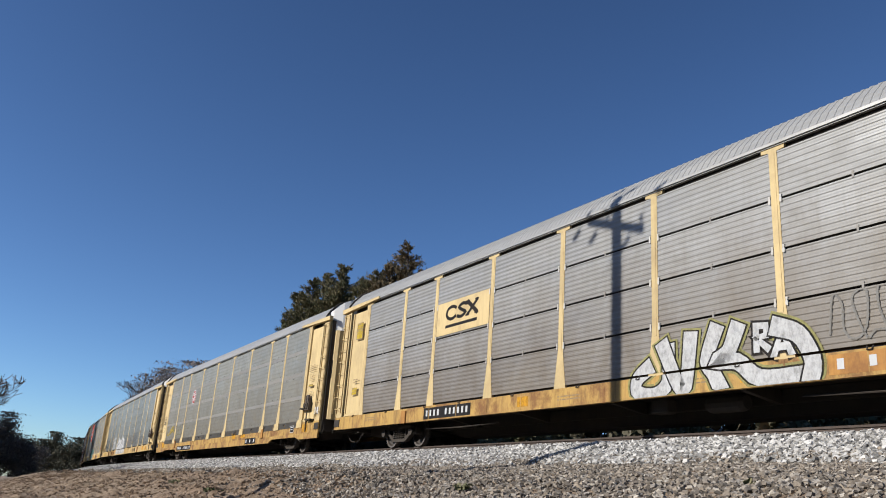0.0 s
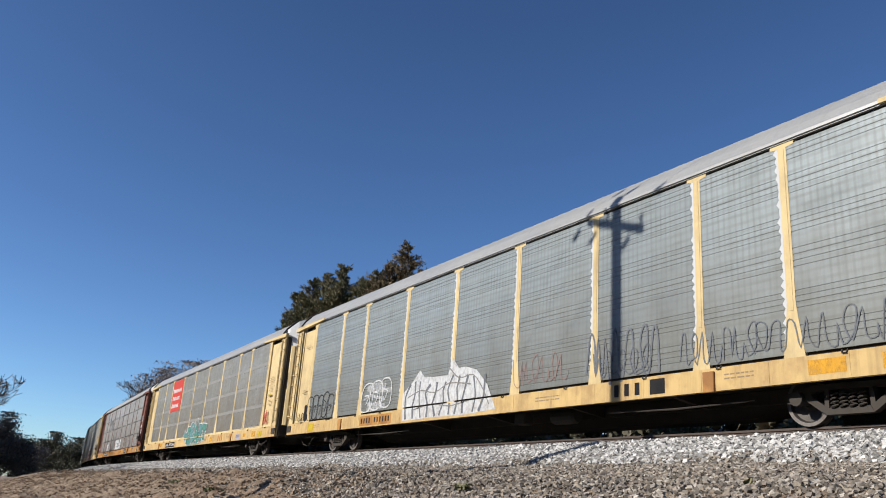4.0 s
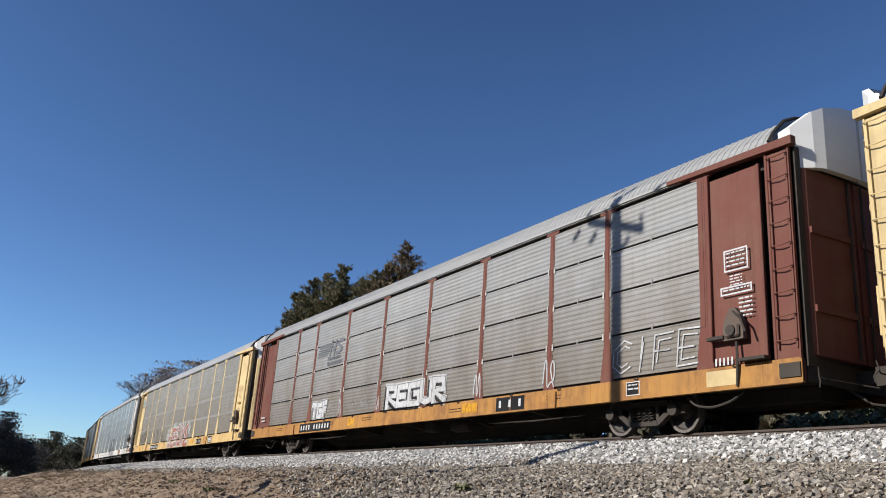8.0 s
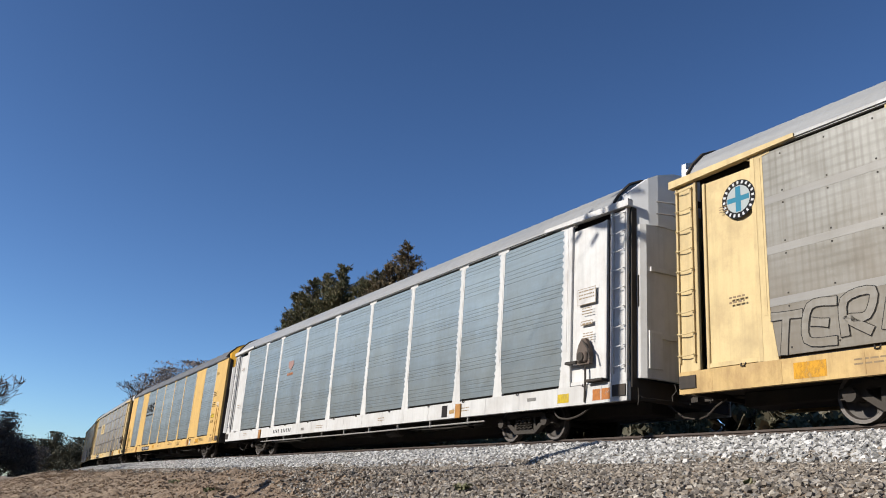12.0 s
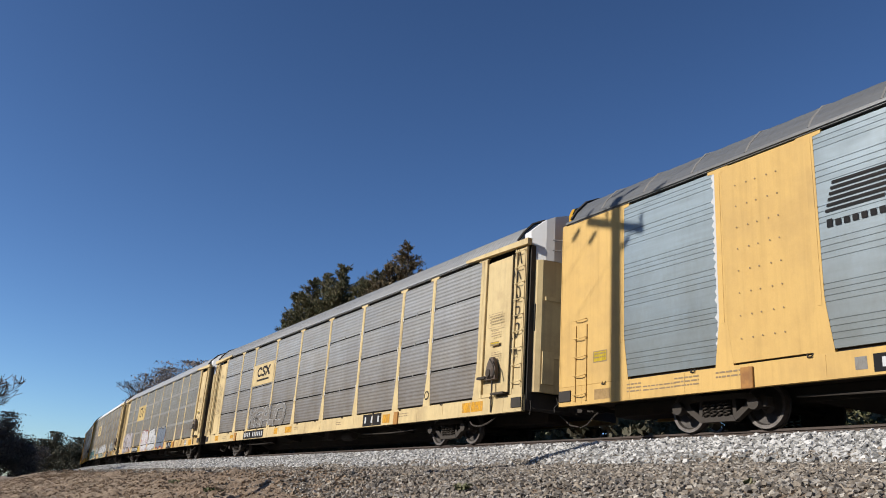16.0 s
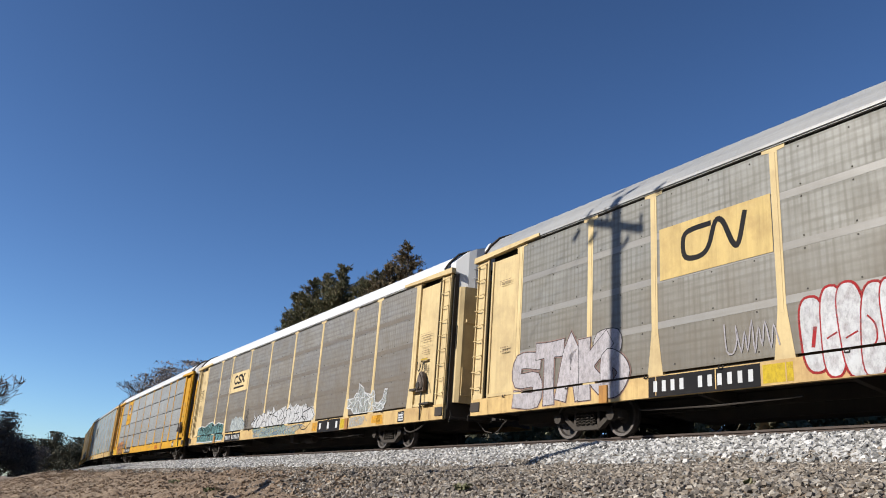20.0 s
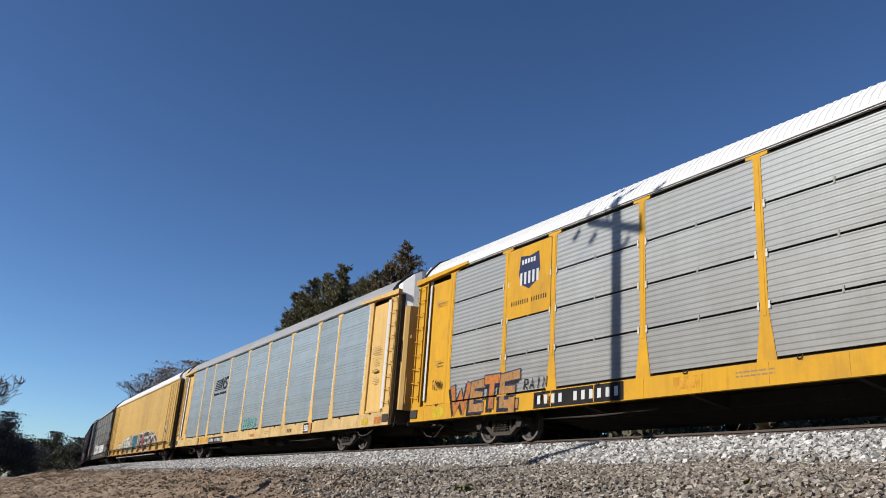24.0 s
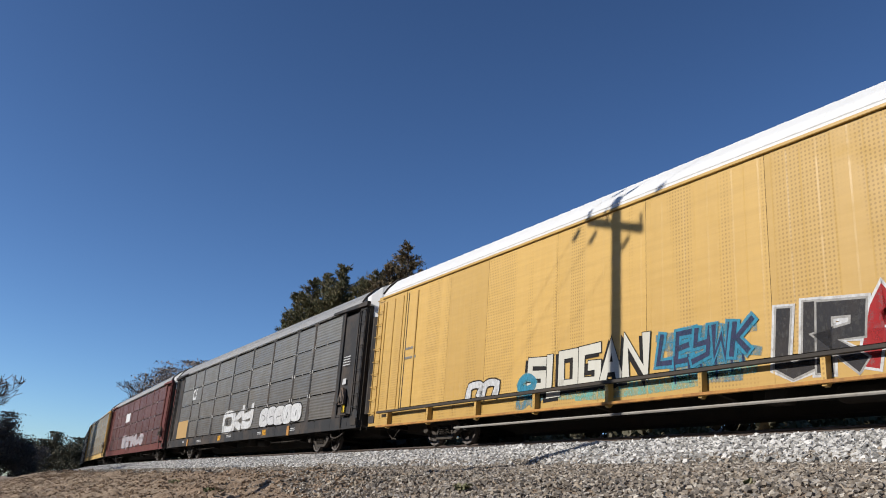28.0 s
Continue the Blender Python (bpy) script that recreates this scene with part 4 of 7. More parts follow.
    # corners: door, ladder panel, rail over the door
    for sgn in (-1, 1):
        m = Matrix.Identity(4) if sgn > 0 else Matrix.Diagonal((-1, 1, 1, 1))
        x0 = posts[-1] + 0.085

        if plain_corner:
            part("corner_door", lambda bm: bm_box(bm, x0 - 0.05, HB, -HALF - 0.004, -HALF + 0.07, SILL1, EAVE, 0.01), door, root, at=m, key=("plaindoor", round(x0, 2)))
        else:
            part("door_recess", lambda bm: bm_box(bm, x0 + 0.02, HB - 0.45, -HALF + 0.22, -HALF + 0.25, SILL1, EAVE), DARK, root, "dark recess behind the corner door", at=m, key=("recess", round(x0, 2)))
            leaf = part("corner_door", lambda bm: bm_box(bm, x0 + 0.02, HB - 0.68, -HALF + 0.06, -HALF + 0.09, SILL1 + 0.02, EAVE - 0.22), door, root, at=m, key=("door", round(x0, 2)))
            part("door_edge", lambda bm: bm_box(bm, HB - 0.73, HB - 0.66, -HALF + 0.02, -HALF + 0.1, SILL1, EAVE - 0.22, 0.01), door, leaf, key="dooredge")
            part("door_lip", lambda bm: bm_box(bm, x0 + 0.1, HB - 0.73, -HALF + 0.02, -HALF + 0.06, SILL1 + 0.02, SILL1 + 0.1), door, leaf, key=("doorlip", round(x0, 2)))
            part("door_post", lambda bm: bm_box(bm, x0, x0 + 0.1, -HALF - 0.005, -HALF + 0.07, SILL1, EAVE - 0.05, 0.01), door, root, at=m, key=("doorpost", round(x0, 2)))
            part("door_jamb", lambda bm: bm_box(bm, HB - 0.52, HB - 0.46, -HALF - 0.005, -HALF + 0.07, SILL1, EAVE - 0.1, 0.01), door, root, at=m, key="doorjamb")
        part("corner_panel", lambda bm: bm_box(bm, HB - 0.46, HB - 0.03, -HALF + 0.012, -HALF + 0.05, SILL1 - 0.02, EAVE - 0.15), door, root, at=m, key="corner")
        part("corner_edge", lambda bm: bm_box(bm, HB - 0.03, HB, -HALF - 0.01, -HALF + 0.2, SILL1 - 0.02, EAVE - 0.1), door, root, at=m, key="corneredge")
        part("corner_column", lambda bm: bm_box(bm, HB - 0.1, HB, -HALF + 0.05, -HALF + 0.1, SILL0, EAVE), door, root, at=m, key="cornercol")
        if not plain_corner:
          part("door_track", lambda bm: bm_prism(bm, [(x0 - 0.9, EAVE - 0.02), (HB + 0.12, EAVE - 0.12), (HB + 0.12, EAVE + 0.04), (x0 - 0.9, EAVE + 0.06)], -HALF - 0.08, -HALF + 0.06), door, root, at=m, key=("dtrack", round(x0, 2)))
        if plain_corner:
            ladder(root, sgn * (HB - (0.23 if smooth else 0.75)), ladder_mat or door, 0.9 if smooth else 0.7, 4.7 if smooth else 2.4)
        else:
            ladder(root, sgn * (HB - 0.23), ladder_mat or door)
        part("end_frame", lambda bm: [bm_box(bm, HB - 0.02, HB + 0.05, -HALF + 0.1, -HALF + 0.28, 0.9, EAVE - 0.1), bm_box(bm, HB - 0.02, HB + 0.05, HALF - 0.28, HALF - 0.1, 0.9, EAVE - 0.1), bm_box(bm, HB - 0.05, HB + 0.02, -HALF + 0.1, HALF - 0.1, 0.66, 1.1), bm_box(bm, HB - 0.02, HB + 0.04, -HALF + 0.2, HALF - 0.2, 4.6, 4.72)] and None, DARK, root, at=m, key="endframe")
        end_doors(root, m, end, cap, flat_end)
        # dark block put in place of the shaded opening at the sill's end
        part("step_box", lambda bm: [bm_box(bm, HB - 0.42, HB - 0.02, -HALF - 0.03, -HALF + 0.1, SILL0 + 0.1, SILL1 - 0.08)] and None, DARK, root, at=m, key="step")
        coupler(root, sgn)
    # brake wheel by the leading corner
    if brake and not plain_corner:
        def gear(bm):
            bm_prism(bm, [(12.6, 1.48), (13.04, 1.48), (13.04, 1.74), (12.98, 1.92), (12.88, 2.06), (12.76, 2.06), (12.66, 1.92), (12.6, 1.74)], -HALF - 0.1, -HALF - 0.002)
            bm_box(bm, 12.66, 12.98, -HALF - 0.16, -HALF - 0.1, 1.52, 1.76, 0.03)
        hb = part("hand_brake", gear, BRAKE, root, "rusty grey hand brake housing", key="gear")
        part("platform", lambda bm: bm_box(bm, 12.24, 12.62, -HALF - 0.14, -HALF - 0.02, 1.52, 1.58), DARK, hb, key="bstep")
        part("lever", lambda bm: bm_tube(bm, [(12.9, -HALF - 0.18, 1.98), (13.08, -HALF - 0.2, 1.8), (13.16, -HALF - 0.2, 1.56)], 0.022, 5), DARK, hb, key="blever")
        part("clutch_disc", lambda bm: bm_prism(bm, [(12.82 + 0.1 * math.cos(2 * math.pi * k / 12), 1.64 + 0.1 * math.sin(2 * math.pi * k / 12)) for k in range(12)], -HALF - 0.19, -HALF - 0.16), DARK, hb, key="bdisc")
        part("chain", lambda bm: bm_tube(bm, [(12.84, -HALF - 0.05, 1.45), (12.86, -HALF - 0.06, 1.2), (12.84, -HALF - 0.05, 0.9), (12.8, -HALF - 0.02, 0.66)], 0.025, 5), TRUCK, hb, key="chain")
        part("foot_board", lambda bm: bm_box(bm, 12.95, 13.5, -HALF - 0.16, -HALF + 0.02, SILL1 + 0.03, SILL1 + 0.08), DARK, root, key="footboard")
    fold = (0.16, 0.011) if joint and rows == 4 else (0.5, 0.004)
    part("roof", lambda bm: roof_bm(bm, LONG - 0.7, *fold), roof, root, key=("roof", fold))
    part("roof_edge", lambda bm: bm_box(bm, -HB + 0.35, HB - 0.35, -HALF - 0.02, -HALF + 0.05, EAVE - 0.03, EAVE + 0.05), roof, root, key="eave")
    for x in (-10.0, 10.0):
        truck(root, x)
    if side_pipe:
        pipe = part("side_pipe", lambda bm: bm_tube(bm, [(-8.8, -HALF + 0.06, 0.47), (0, -HALF + 0.06, 0.45), (8.8, -HALF + 0.06, 0.47)], 0.022, 6), HOSE, root, "pale pipe slung below the sill", key="sidepipe")
        for x in range(-8, 9, 2):
            part("pipe_hanger", lambda bm: bm_box(bm, -0.02, 0.02, -HALF + 0.035, -HALF + 0.085, 0.43, 0.64), HOSE, pipe, at=(x, 0, 0), key="pipehanger")
    if low_rail:
        for k in range(11):
            part("rail_bracket", lambda bm: bm_prism(bm, [(-HALF - 0.16, 0.5), (-HALF - 0.07, 0.48), (-HALF + 0.04, 0.62), (-HALF + 0.04, 1.02), (-HALF - 0.05, 1.04), (-HALF - 0.16, 0.98)], -0.045, 0.045, "x"), sill, root, at=(-12.5 + k * 2.5, 0, 0), key="lowbracket")
        for z, h, m2 in ((1.0, 0.035, DARK), (0.56, 0.03, RUST)):
            part("side_rail", lambda bm, z=z, h=h: bm_box(bm, -13.2, 13.2, -HALF - 0.2, -HALF - 0.12, z - h, z + h, 0.008), m2, root, "slender steel rail along the side", key=("lowrail", z))
        part("low_pipe", lambda bm: bm_tube(bm, [(-8.8, -HALF + 0.05, 0.36), (8.8, -HALF + 0.05, 0.36)], 0.03, 6), HOSE, root, key="lowpipe")
        for sgn in (-1, 1):
            for x in (11.35, 12.3, 12.9, 13.5):
                part("door_rib", lambda bm: bm_box(bm, -0.035, 0.035, -HALF - 0.03, -HALF, 1.1, 4.72, 0.01), door, root, at=(sgn * x, 0, 0), key="doorrib13")
            part("door_seam", lambda bm: bm_box(bm, -0.018, 0.018, -HALF - 0.007, -HALF, 1.1, 4.75), DARK, root, at=(sgn * 11.95, 0, 0), key="doorseam13")
        part("top_rail", lambda bm: bm_box(bm, -HB + 0.3, HB - 0.1, -HALF - 0.05, -HALF + 0.02, EAVE - 0.1, EAVE - 0.03, 0.01), door, root, key="toprail13")
    if joint and rows == 4:
        for a, b in zip(posts, posts[1:]):
            for r in range(1, rows):
                part("latch", lambda bm: bm_box(bm, -0.02, 0.02, -0.012, 0.02, -0.07, 0.05), HOSE, root, at=((a + b) / 2, -HALF + 0.01, SILL1 + 0.06 + r * rh), key="latch")
        for x in posts[1:-1]:
            for r in range(1, rows):
                for e in (-0.115, 0.115):
                    part("panel_clip", lambda bm: bm_prism(bm, [(-0.02, -0.09), (0.02, -0.1), (0.028, -0.04), (0.016, 0.0), (0.026, 0.05), (-0.022, 0.055), (-0.014, 0.0), (-0.026, -0.04)], -0.014, 0.012), CLIP, root, at=(x + e, -HALF, SILL1 + 0.06 + r * rh), key="clip")
    root["shift"] = shift
    return root


# ---- lettering bars, plates and graffiti on the near sides ----
def film(root, name, polys, mat, layer=0, label=""):
    """Paint lying on the near side: flat pieces, layer by layer."""
    bm = bmesh.new()
    for j, p in enumerate(polys):
        y = -HALF - 0.008 - layer * 0.002 - (j % 5) * 0.0001
        seen = {}
        for q in (p if isinstance(p[0][0], (tuple, list)) else [p]):
            vs = []
            for x, z in q:
                z = max(z, SILL0 + 0.012) if name.startswith("graffiti") else z
                k = (round(x, 4), round(z, 4))
                if k not in seen:
                    seen[k] = bm.verts.new((x, y, z))
                if seen[k] not in vs:
                    vs.append(seen[k])
            if len(vs) < 3:
                continue
            try:
                f = bm.faces.new(vs)
            except ValueError:
                continue
            f.normal_update()
            if f.normal.y > 0:
                f.normal_flip()
    if name.startswith(("graffiti", "scrawl")):
        top = root.parent or root
        for lo, hi in [(1.045, 1.09)] + ([(1.1 + 0.9275 * k - 0.045, 1.1 + 0.9275 * k) for k in (1, 2)] if top["open_joints"] else []):
            for z in (lo, hi):
                bmesh.ops.bisect_plane(bm, geom=bm.verts[:] + bm.edges[:] + bm.faces[:], plane_co=(0, 0, z), plane_no=(0, 0, 1))
            bmesh.ops.delete(bm, geom=[f for f in bm.faces if lo < f.calc_center_median().z < hi], context="FACES")
    return part(name, bm, mat, root, label)


def rect(x0, x1, z0, z1):
    return [(x0, z0), (x1, z0), (x1, z1), (x0, z1)]


def plate(root, x0, x1, z0, z1, mat, layer=0, name="plate", label=""):
    return film(root, name, [rect(x0, x1, z0, z1)], mat, layer, label)


def disc_at(x, z, r, n=24):
    return [(x + r * math.cos(2 * math.pi * k / n), z + r * math.sin(2 * math.pi * k / n)) for k in range(n)]


def bars(root, x0, x1, z0, z1, text, mat, layer=1, name="lettering"):
    """Plain bars in place of characters: x for a bar, blank for a space."""
    n = len(text)
    w = (x1 - x0) / n
    for i, c in enumerate(text):
        if c != " ":
            film(root, "letter_bar", [rect(x0 + (i + 0.26) * w, x0 + (i + 0.7) * w, z0, z1)], mat, layer)


def mark(root, x0, x1, z0, z1, ground, ink, text):
    p = plate(root, x0, x1, z0, z1, ground, 0, "marking_plate", "dark plate with a row of pale bars")
    h = z1 - z0
    bars(root, x0 + 0.08, x1 - 0.08, z0 + h * 0.25, z1 - h * 0.22, text, ink, 2)


def ribbon(pts, w, flare=0.0):
    """The quads of a bent stroke, w wide, wider towards its ends by flare."""
    base, count = w, max(len(pts) - 1, 1)
    pts = [Vector((*p, 0)) for p in pts]
    if len(pts) < 2:
        return []
    loop = (pts[0] - pts[-1]).length < 1e-4
    L, R = [], []
    for i, p in enumerate(pts):
        a = pts[i - 1] if i else (pts[-2] if loop else None)
        b = pts[i + 1] if i + 1 < len(pts) else (pts[1] if loop else None)
        d1 = (p - a).normalized() if a is not None else None
        d2 = (b - p).normalized() if b is not None else None
        d = ((d1 or d2) + (d2 or d1))
        d = d.normalized() if d.length > 0.05 else (d1 or d2)
        n = Vector((-d.y, d.x, 0))
        k = 1 / max(0.55, n.dot(Vector((-(d1 or d2).y, (d1 or d2).x, 0))))
        w = base * (1 + flare * (abs(2 * i / count - 1) ** 2 - 0.3))
        q = p
        if a is None:
            q = p - d * w * 0.4
        elif b is None:
            q = p + d * w * 0.4
        L.append(q + n * w * 0.5 * k); R.append(q - n * w * 0.5 * k)
    return [[tuple(v[:2]) for v in (L[i], R[i], R[i + 1], L[i + 1])] for i in range(len(pts) - 1)]


def curved(pts, k=4):
    """A smooth line through points."""
    out = []
    n = len(pts)
    loop = pts[0] == pts[-1]
    for i in range(n - 1):
        p0 = pts[i - 1] if i else (pts[-2] if loop else pts[0])
        p1, p2 = pts[i], pts[i + 1]
        p3 = pts[i + 2] if i + 2 < n else (pts[1] if loop else pts[-1])
        for j in range(k):
            t = j / k
            out.append(tuple(0.5 * (2 * b + (c - a) * t + (2 * a - 5 * b + 4 * c - d) * t * t + (3 * b - a - 3 * c + d) * t ** 3) for a, b, c, d in zip(p0, p1, p2, p3)))
    out.append(pts[-1])
    return out


FORMS = {
    "hook": [[(0.1, 1), (0.15, 0.25), (0.5, 0), (0.85, 0.3)]],
    "arch": [[(0.05, 0), (0.15, 0.75), (0.5, 1), (0.85, 0.75), (0.9, 0)]],
    "loop": [[(0.5, 0), (0.1, 0.35), (0.2, 0.85), (0.6, 1), (0.95, 0.65), (0.85, 0.2), (0.5, 0)]],
    "fork": [[(0.15, 0), (0.15, 1)], [(0.15, 0.45), (0.9, 1)], [(0.35, 0.55), (0.95, 0)]],
    "comb": [[(0.95, 1), (0.1, 1), (0.1, 0), (0.95, 0)], [(0.1, 0.5), (0.8, 0.55)]],
    "zig": [[(0.05, 0), (0.15, 1), (0.8, 0.05), (0.95, 1)]],
    "A": [[(0, 0), (0.5, 1), (1, 0)], [(0.22, 0.34), (0.78, 0.34)]],
    "C": [[(1, 0.85), (0.55, 1), (0, 0.7), (0, 0.25), (0.5, 0), (1, 0.15)]],
    "D": [[(0.05, 0), (0.05, 1), (0.6, 0.95), (1, 0.5), (0.6, 0.03), (0.05, 0)]],
    "E": [[(1, 1), (0.05, 1), (0.05, 0), (1, 0)], [(0.05, 0.5), (0.8, 0.5)]],
    "F": [[(1, 1), (0.05, 1), (0.05, 0)], [(0.05, 0.5), (0.8, 0.5)]],
    "G": [[(1, 1), (0.05, 0.98), (0.03, 0.02), (1, 0), (1, 0.48), (0.6, 0.48)]],
    "I": [[(0.5, 0), (0.5, 1)]],
    "K": [[(0.05, 0), (0.05, 1)], [(1, 1), (0.2, 0.5), (1, 0)]],
    "L": [[(0.1, 1), (0.05, 0), (1, 0.03)]],
    "M": [[(0, 0), (0.1, 1), (0.5, 0.4), (0.9, 1), (1, 0)]],
    "N": [[(0.02, 0), (0.05, 1), (0.95, 0), (0.98, 1)]],
    "O": [[(0.03, 0.02), (0.03, 1), (0.97, 1), (0.97, 0), (0.03, 0.02)]],
    "R": [[(0.05, 0), (0.05, 1), (0.9, 0.95), (0.95, 0.55), (0.1, 0.48), (1, 0)]],
    "S": [[(1, 0.95), (0.05, 1), (0.03, 0.52), (0.97, 0.48), (0.97, 0), (0, 0.04)]],
    "T": [[(0, 1), (1, 1)], [(0.5, 1), (0.5, 0)]],
    "U": [[(0.03, 1), (0.05, 0.1), (0.5, 0), (0.95, 0.1), (0.97, 1)]],
    "W": [[(0, 1), (0.22, 0), (0.5, 0.7), (0.78, 0), (1, 1)]],
    "Y": [[(0, 1), (0.08, 0.5), (0.92, 0.55)], [(0.97, 1), (0.9, 0.1), (0.1, 0)]],
}


def graffiti(root, x0, x1, z0, z1, forms, fill, edge, weight=0.3, rim=0.07, slant=0.12, soft=True, seed=0, back=None, label="", shine=None):
    """Sprayed shapes in a row: fat strokes with a rim of another colour. back: a cloud behind them."""
    fill, edge, back, shine = (WORN.get(m.name, m) if m else m for m in (fill, edge, back, shine))
    rng = random.Random(seed)
    cw, h = (x1 - x0) / len(forms), z1 - z0
    w = weight * min(cw, h)
    if back:
        n = 28
        cloud = []
        for k in range(n):
            a = 2 * math.pi * k / n
            sx, sz = abs(math.cos(a)) ** 0.35 * (1 if math.cos(a) > 0 else -1), abs(math.sin(a)) ** 0.35 * (1 if math.sin(a) > 0 else -1)
            q = 1 + rng.uniform(-0.04, 0.1)
            cloud.append(((x0 + x1) / 2 + sx * q * ((x1 - x0) / 2 + rim), (z0 + z1) / 2 + sz * q * (h / 2 + rim * 0.8)))
        film(root, "graffiti_cloud", [cloud], back, 0)
    for i, f in enumerate(forms):
        dz, dx, grow = rng.uniform(-0.07, 0.07) * h, rng.uniform(-0.08, 0.08) * cw, rng.uniform(1.0, 1.2)
        outer, inner, hi = [], [], []
        for s in FORMS[f]:
            pts = [(x0 + (i + 0.5 + (u - 0.5) * 0.9 * grow) * cw + slant * (v - 0.5) * h * 0.6 + dx, z0 + w * 0.5 + v * (h - w) + dz * (1 - 2 * v if v in (0, 1) else 0.3)) for u, v in s]
            pts = [(px + rng.uniform(-0.05, 0.05) * cw, max(pz + rng.uniform(-0.03, 0.03) * h, z0 + w * 0.4)) for px, pz in pts] if s[0] != s[-1] else pts
            pts = curved(pts, 4 if soft else 2)
            outer.append(ribbon(pts, w + 2 * rim, 0.35))
            inner.append(ribbon(pts, w, 0.45))
            hi.append(ribbon([(px - w * 0.15, pz + w * 0.12) for px, pz in pts[:len(pts) // 2 + 1]], w * 0.14))
        back_part = film(root, "graffiti_rim", outer, edge, 1)
        film(back_part, "graffiti_shape", inner, fill, 2, label)
        if shine:
            film(back_part, "graffiti_line", hi, shine, 3)


def piece(root, cells, fill, edge, w=0.22, rim=0.025, halo=None, halo_w=0.06, lean=0.0, label="", soft=False, drop=None, jag=0.0, seed=0, fresh=False):
    """Sprayed characters, each in a cell of its own: (form, x0, x1, z0, z1), or (strokes in metres,). halo: a wide rim round all of them; drop: a shadow below and beside."""
    thin = (lambda m: m) if fresh else (lambda m: WORN.get(m.name, m) if m else m)
    rng = random.Random(seed)
    lines = []
    for cell in cells:
        if len(cell) == 1:
            strokes = [list(q) for q in cell[0]]
        else:
            f, x0, x1, z0, z1 = cell
            h = w / 2
            strokes = [[(x0 + h + u * (x1 - x0 - w) + lean * (v - 0.5), z0 + h + v * (z1 - z0 - w)) for u, v in q] for q in FORMS[f]]
        strokes = [[(x + rng.uniform(-jag, jag), z + rng.uniform(-jag, jag)) for x, z in q] for q in strokes]
        lines.append([curved(q, 4) if soft else q for q in strokes])
    every = [q for strokes in lines for q in strokes]
    base = film(root, "graffiti_rim", [ribbon(q, w + 2 * rim, 0.12) for q in lines[0]], thin(edge), 1)
    if halo:
        film(base, "graffiti_halo", [ribbon(q, w + 2 * rim + 2 * halo_w, 0.1) for q in every], thin(halo), 0.3)
    if drop:
        film(base, "graffiti_shadow", [ribbon([(x - 0.09, z - 0.07) for x, z in q], w + 2 * rim, 0.1) for q in every], thin(drop), 0.6)
    for k, strokes in enumerate(lines):
        if k:
            film(base, "graffiti_rim", [ribbon(q, w + 2 * rim, 0.12) for q in strokes], thin(edge), 1 + 0.8 * k)
        film(base, "graffiti_shape", [ribbon(q, w, 0.15) for q in strokes], thin(fill[k % len(fill)] if isinstance(fill, (list, tuple)) else fill), 1.4 + 0.8 * k, label if k == 0 else "")
    return base


def row(text, x0, x1, z0, z1, overlap=0.06, rise=0.0):
    """Equal cells for a row of forms."""
    w = (x1 - x0) / len(text)
    return [(f, x0 + k * w - overlap, x0 + (k + 1) * w + overlap, z0 + rise * k, z1 + rise * k) for k, f in enumerate(text) if f != " "]


def smear(root, x0, x1, z0, z1, mat, n=6, w=0.12, seed=0, layer=0.2):
    """A thin cloud of spray in crossing strokes."""
    rng = random.Random(seed)
    polys = []
    for k in range(n):
        a = z0 + (z1 - z0) * (k + 0.5) / n
        pts = [(x0 + (x1 - x0) * j / 5 + rng.uniform(-0.1, 0.1), a + rng.uniform(-0.5, 0.5) * (z1 - z0) / n) for j in range(rng.choice((0, 1)), rng.choice((5, 6)))]
        polys.append(ribbon(curved(pts, 3), w * rng.uniform(0.8, 1.8), rng.uniform(-0.5, 0.3)))
    film(root, "graffiti_smear", polys, MIST.get(mat.name, mat), layer)


def wild(root, top, low, fill, line, n, seed, label, w=0.03, rim=None):
    """Interlocked jagged shapes: one ragged field of colour between a top and a lower edge, with bent lines in it."""
    rng = random.Random(seed)
    base = film(root, "graffiti_shape", [list(top) + list(low)[::-1]], fill, 0.4, label)
    tx, tz, lx, lz = [p[0] for p in top], [p[1] for p in top], [p[0] for p in low], [p[1] for p in low]
    span = tx[-1] - tx[0]
    polys = []
    for k in range(n):
        x = tx[0] + span * (k + 0.5) / n
        pts = []
        for f in (0.06, 0.3, 0.55, 0.8, 0.98):
            q = min(max(x + rng.uniform(-0.45, 0.45) * span / n * 1.3 + (f - 0.5) * 0.2, tx[0]), tx[-1])
            a, b = float(np.interp(q, lx, lz)), float(np.interp(q, tx, tz))
            pts.append((q, a + (b - a) * f))
        polys.append(ribbon(curved(pts, 3) if rng.random() < 0.6 else pts, w * rng.uniform(0.6, 1.4), 0.2))
        if k % 2:
            q = pts[2 + k % 3 - 1]
            polys.append(ribbon(curved([q, (q[0] + span / n * 0.7, q[1] + rng.uniform(-0.1, 0.12)), (q[0] + span / n * 1.3, q[1] + rng.uniform(-0.15, 0.1))], 3), w * 0.9, 0.2))
    for k, p in enumerate(polys):
        film(base, "graffiti_line", [p], line, 1.4 + 0.06 * (k % 8))
    if rim:
        film(base, "graffiti_rim", [ribbon(list(top), 0.045), ribbon(list(low), 0.045)], rim, 2)
    return base


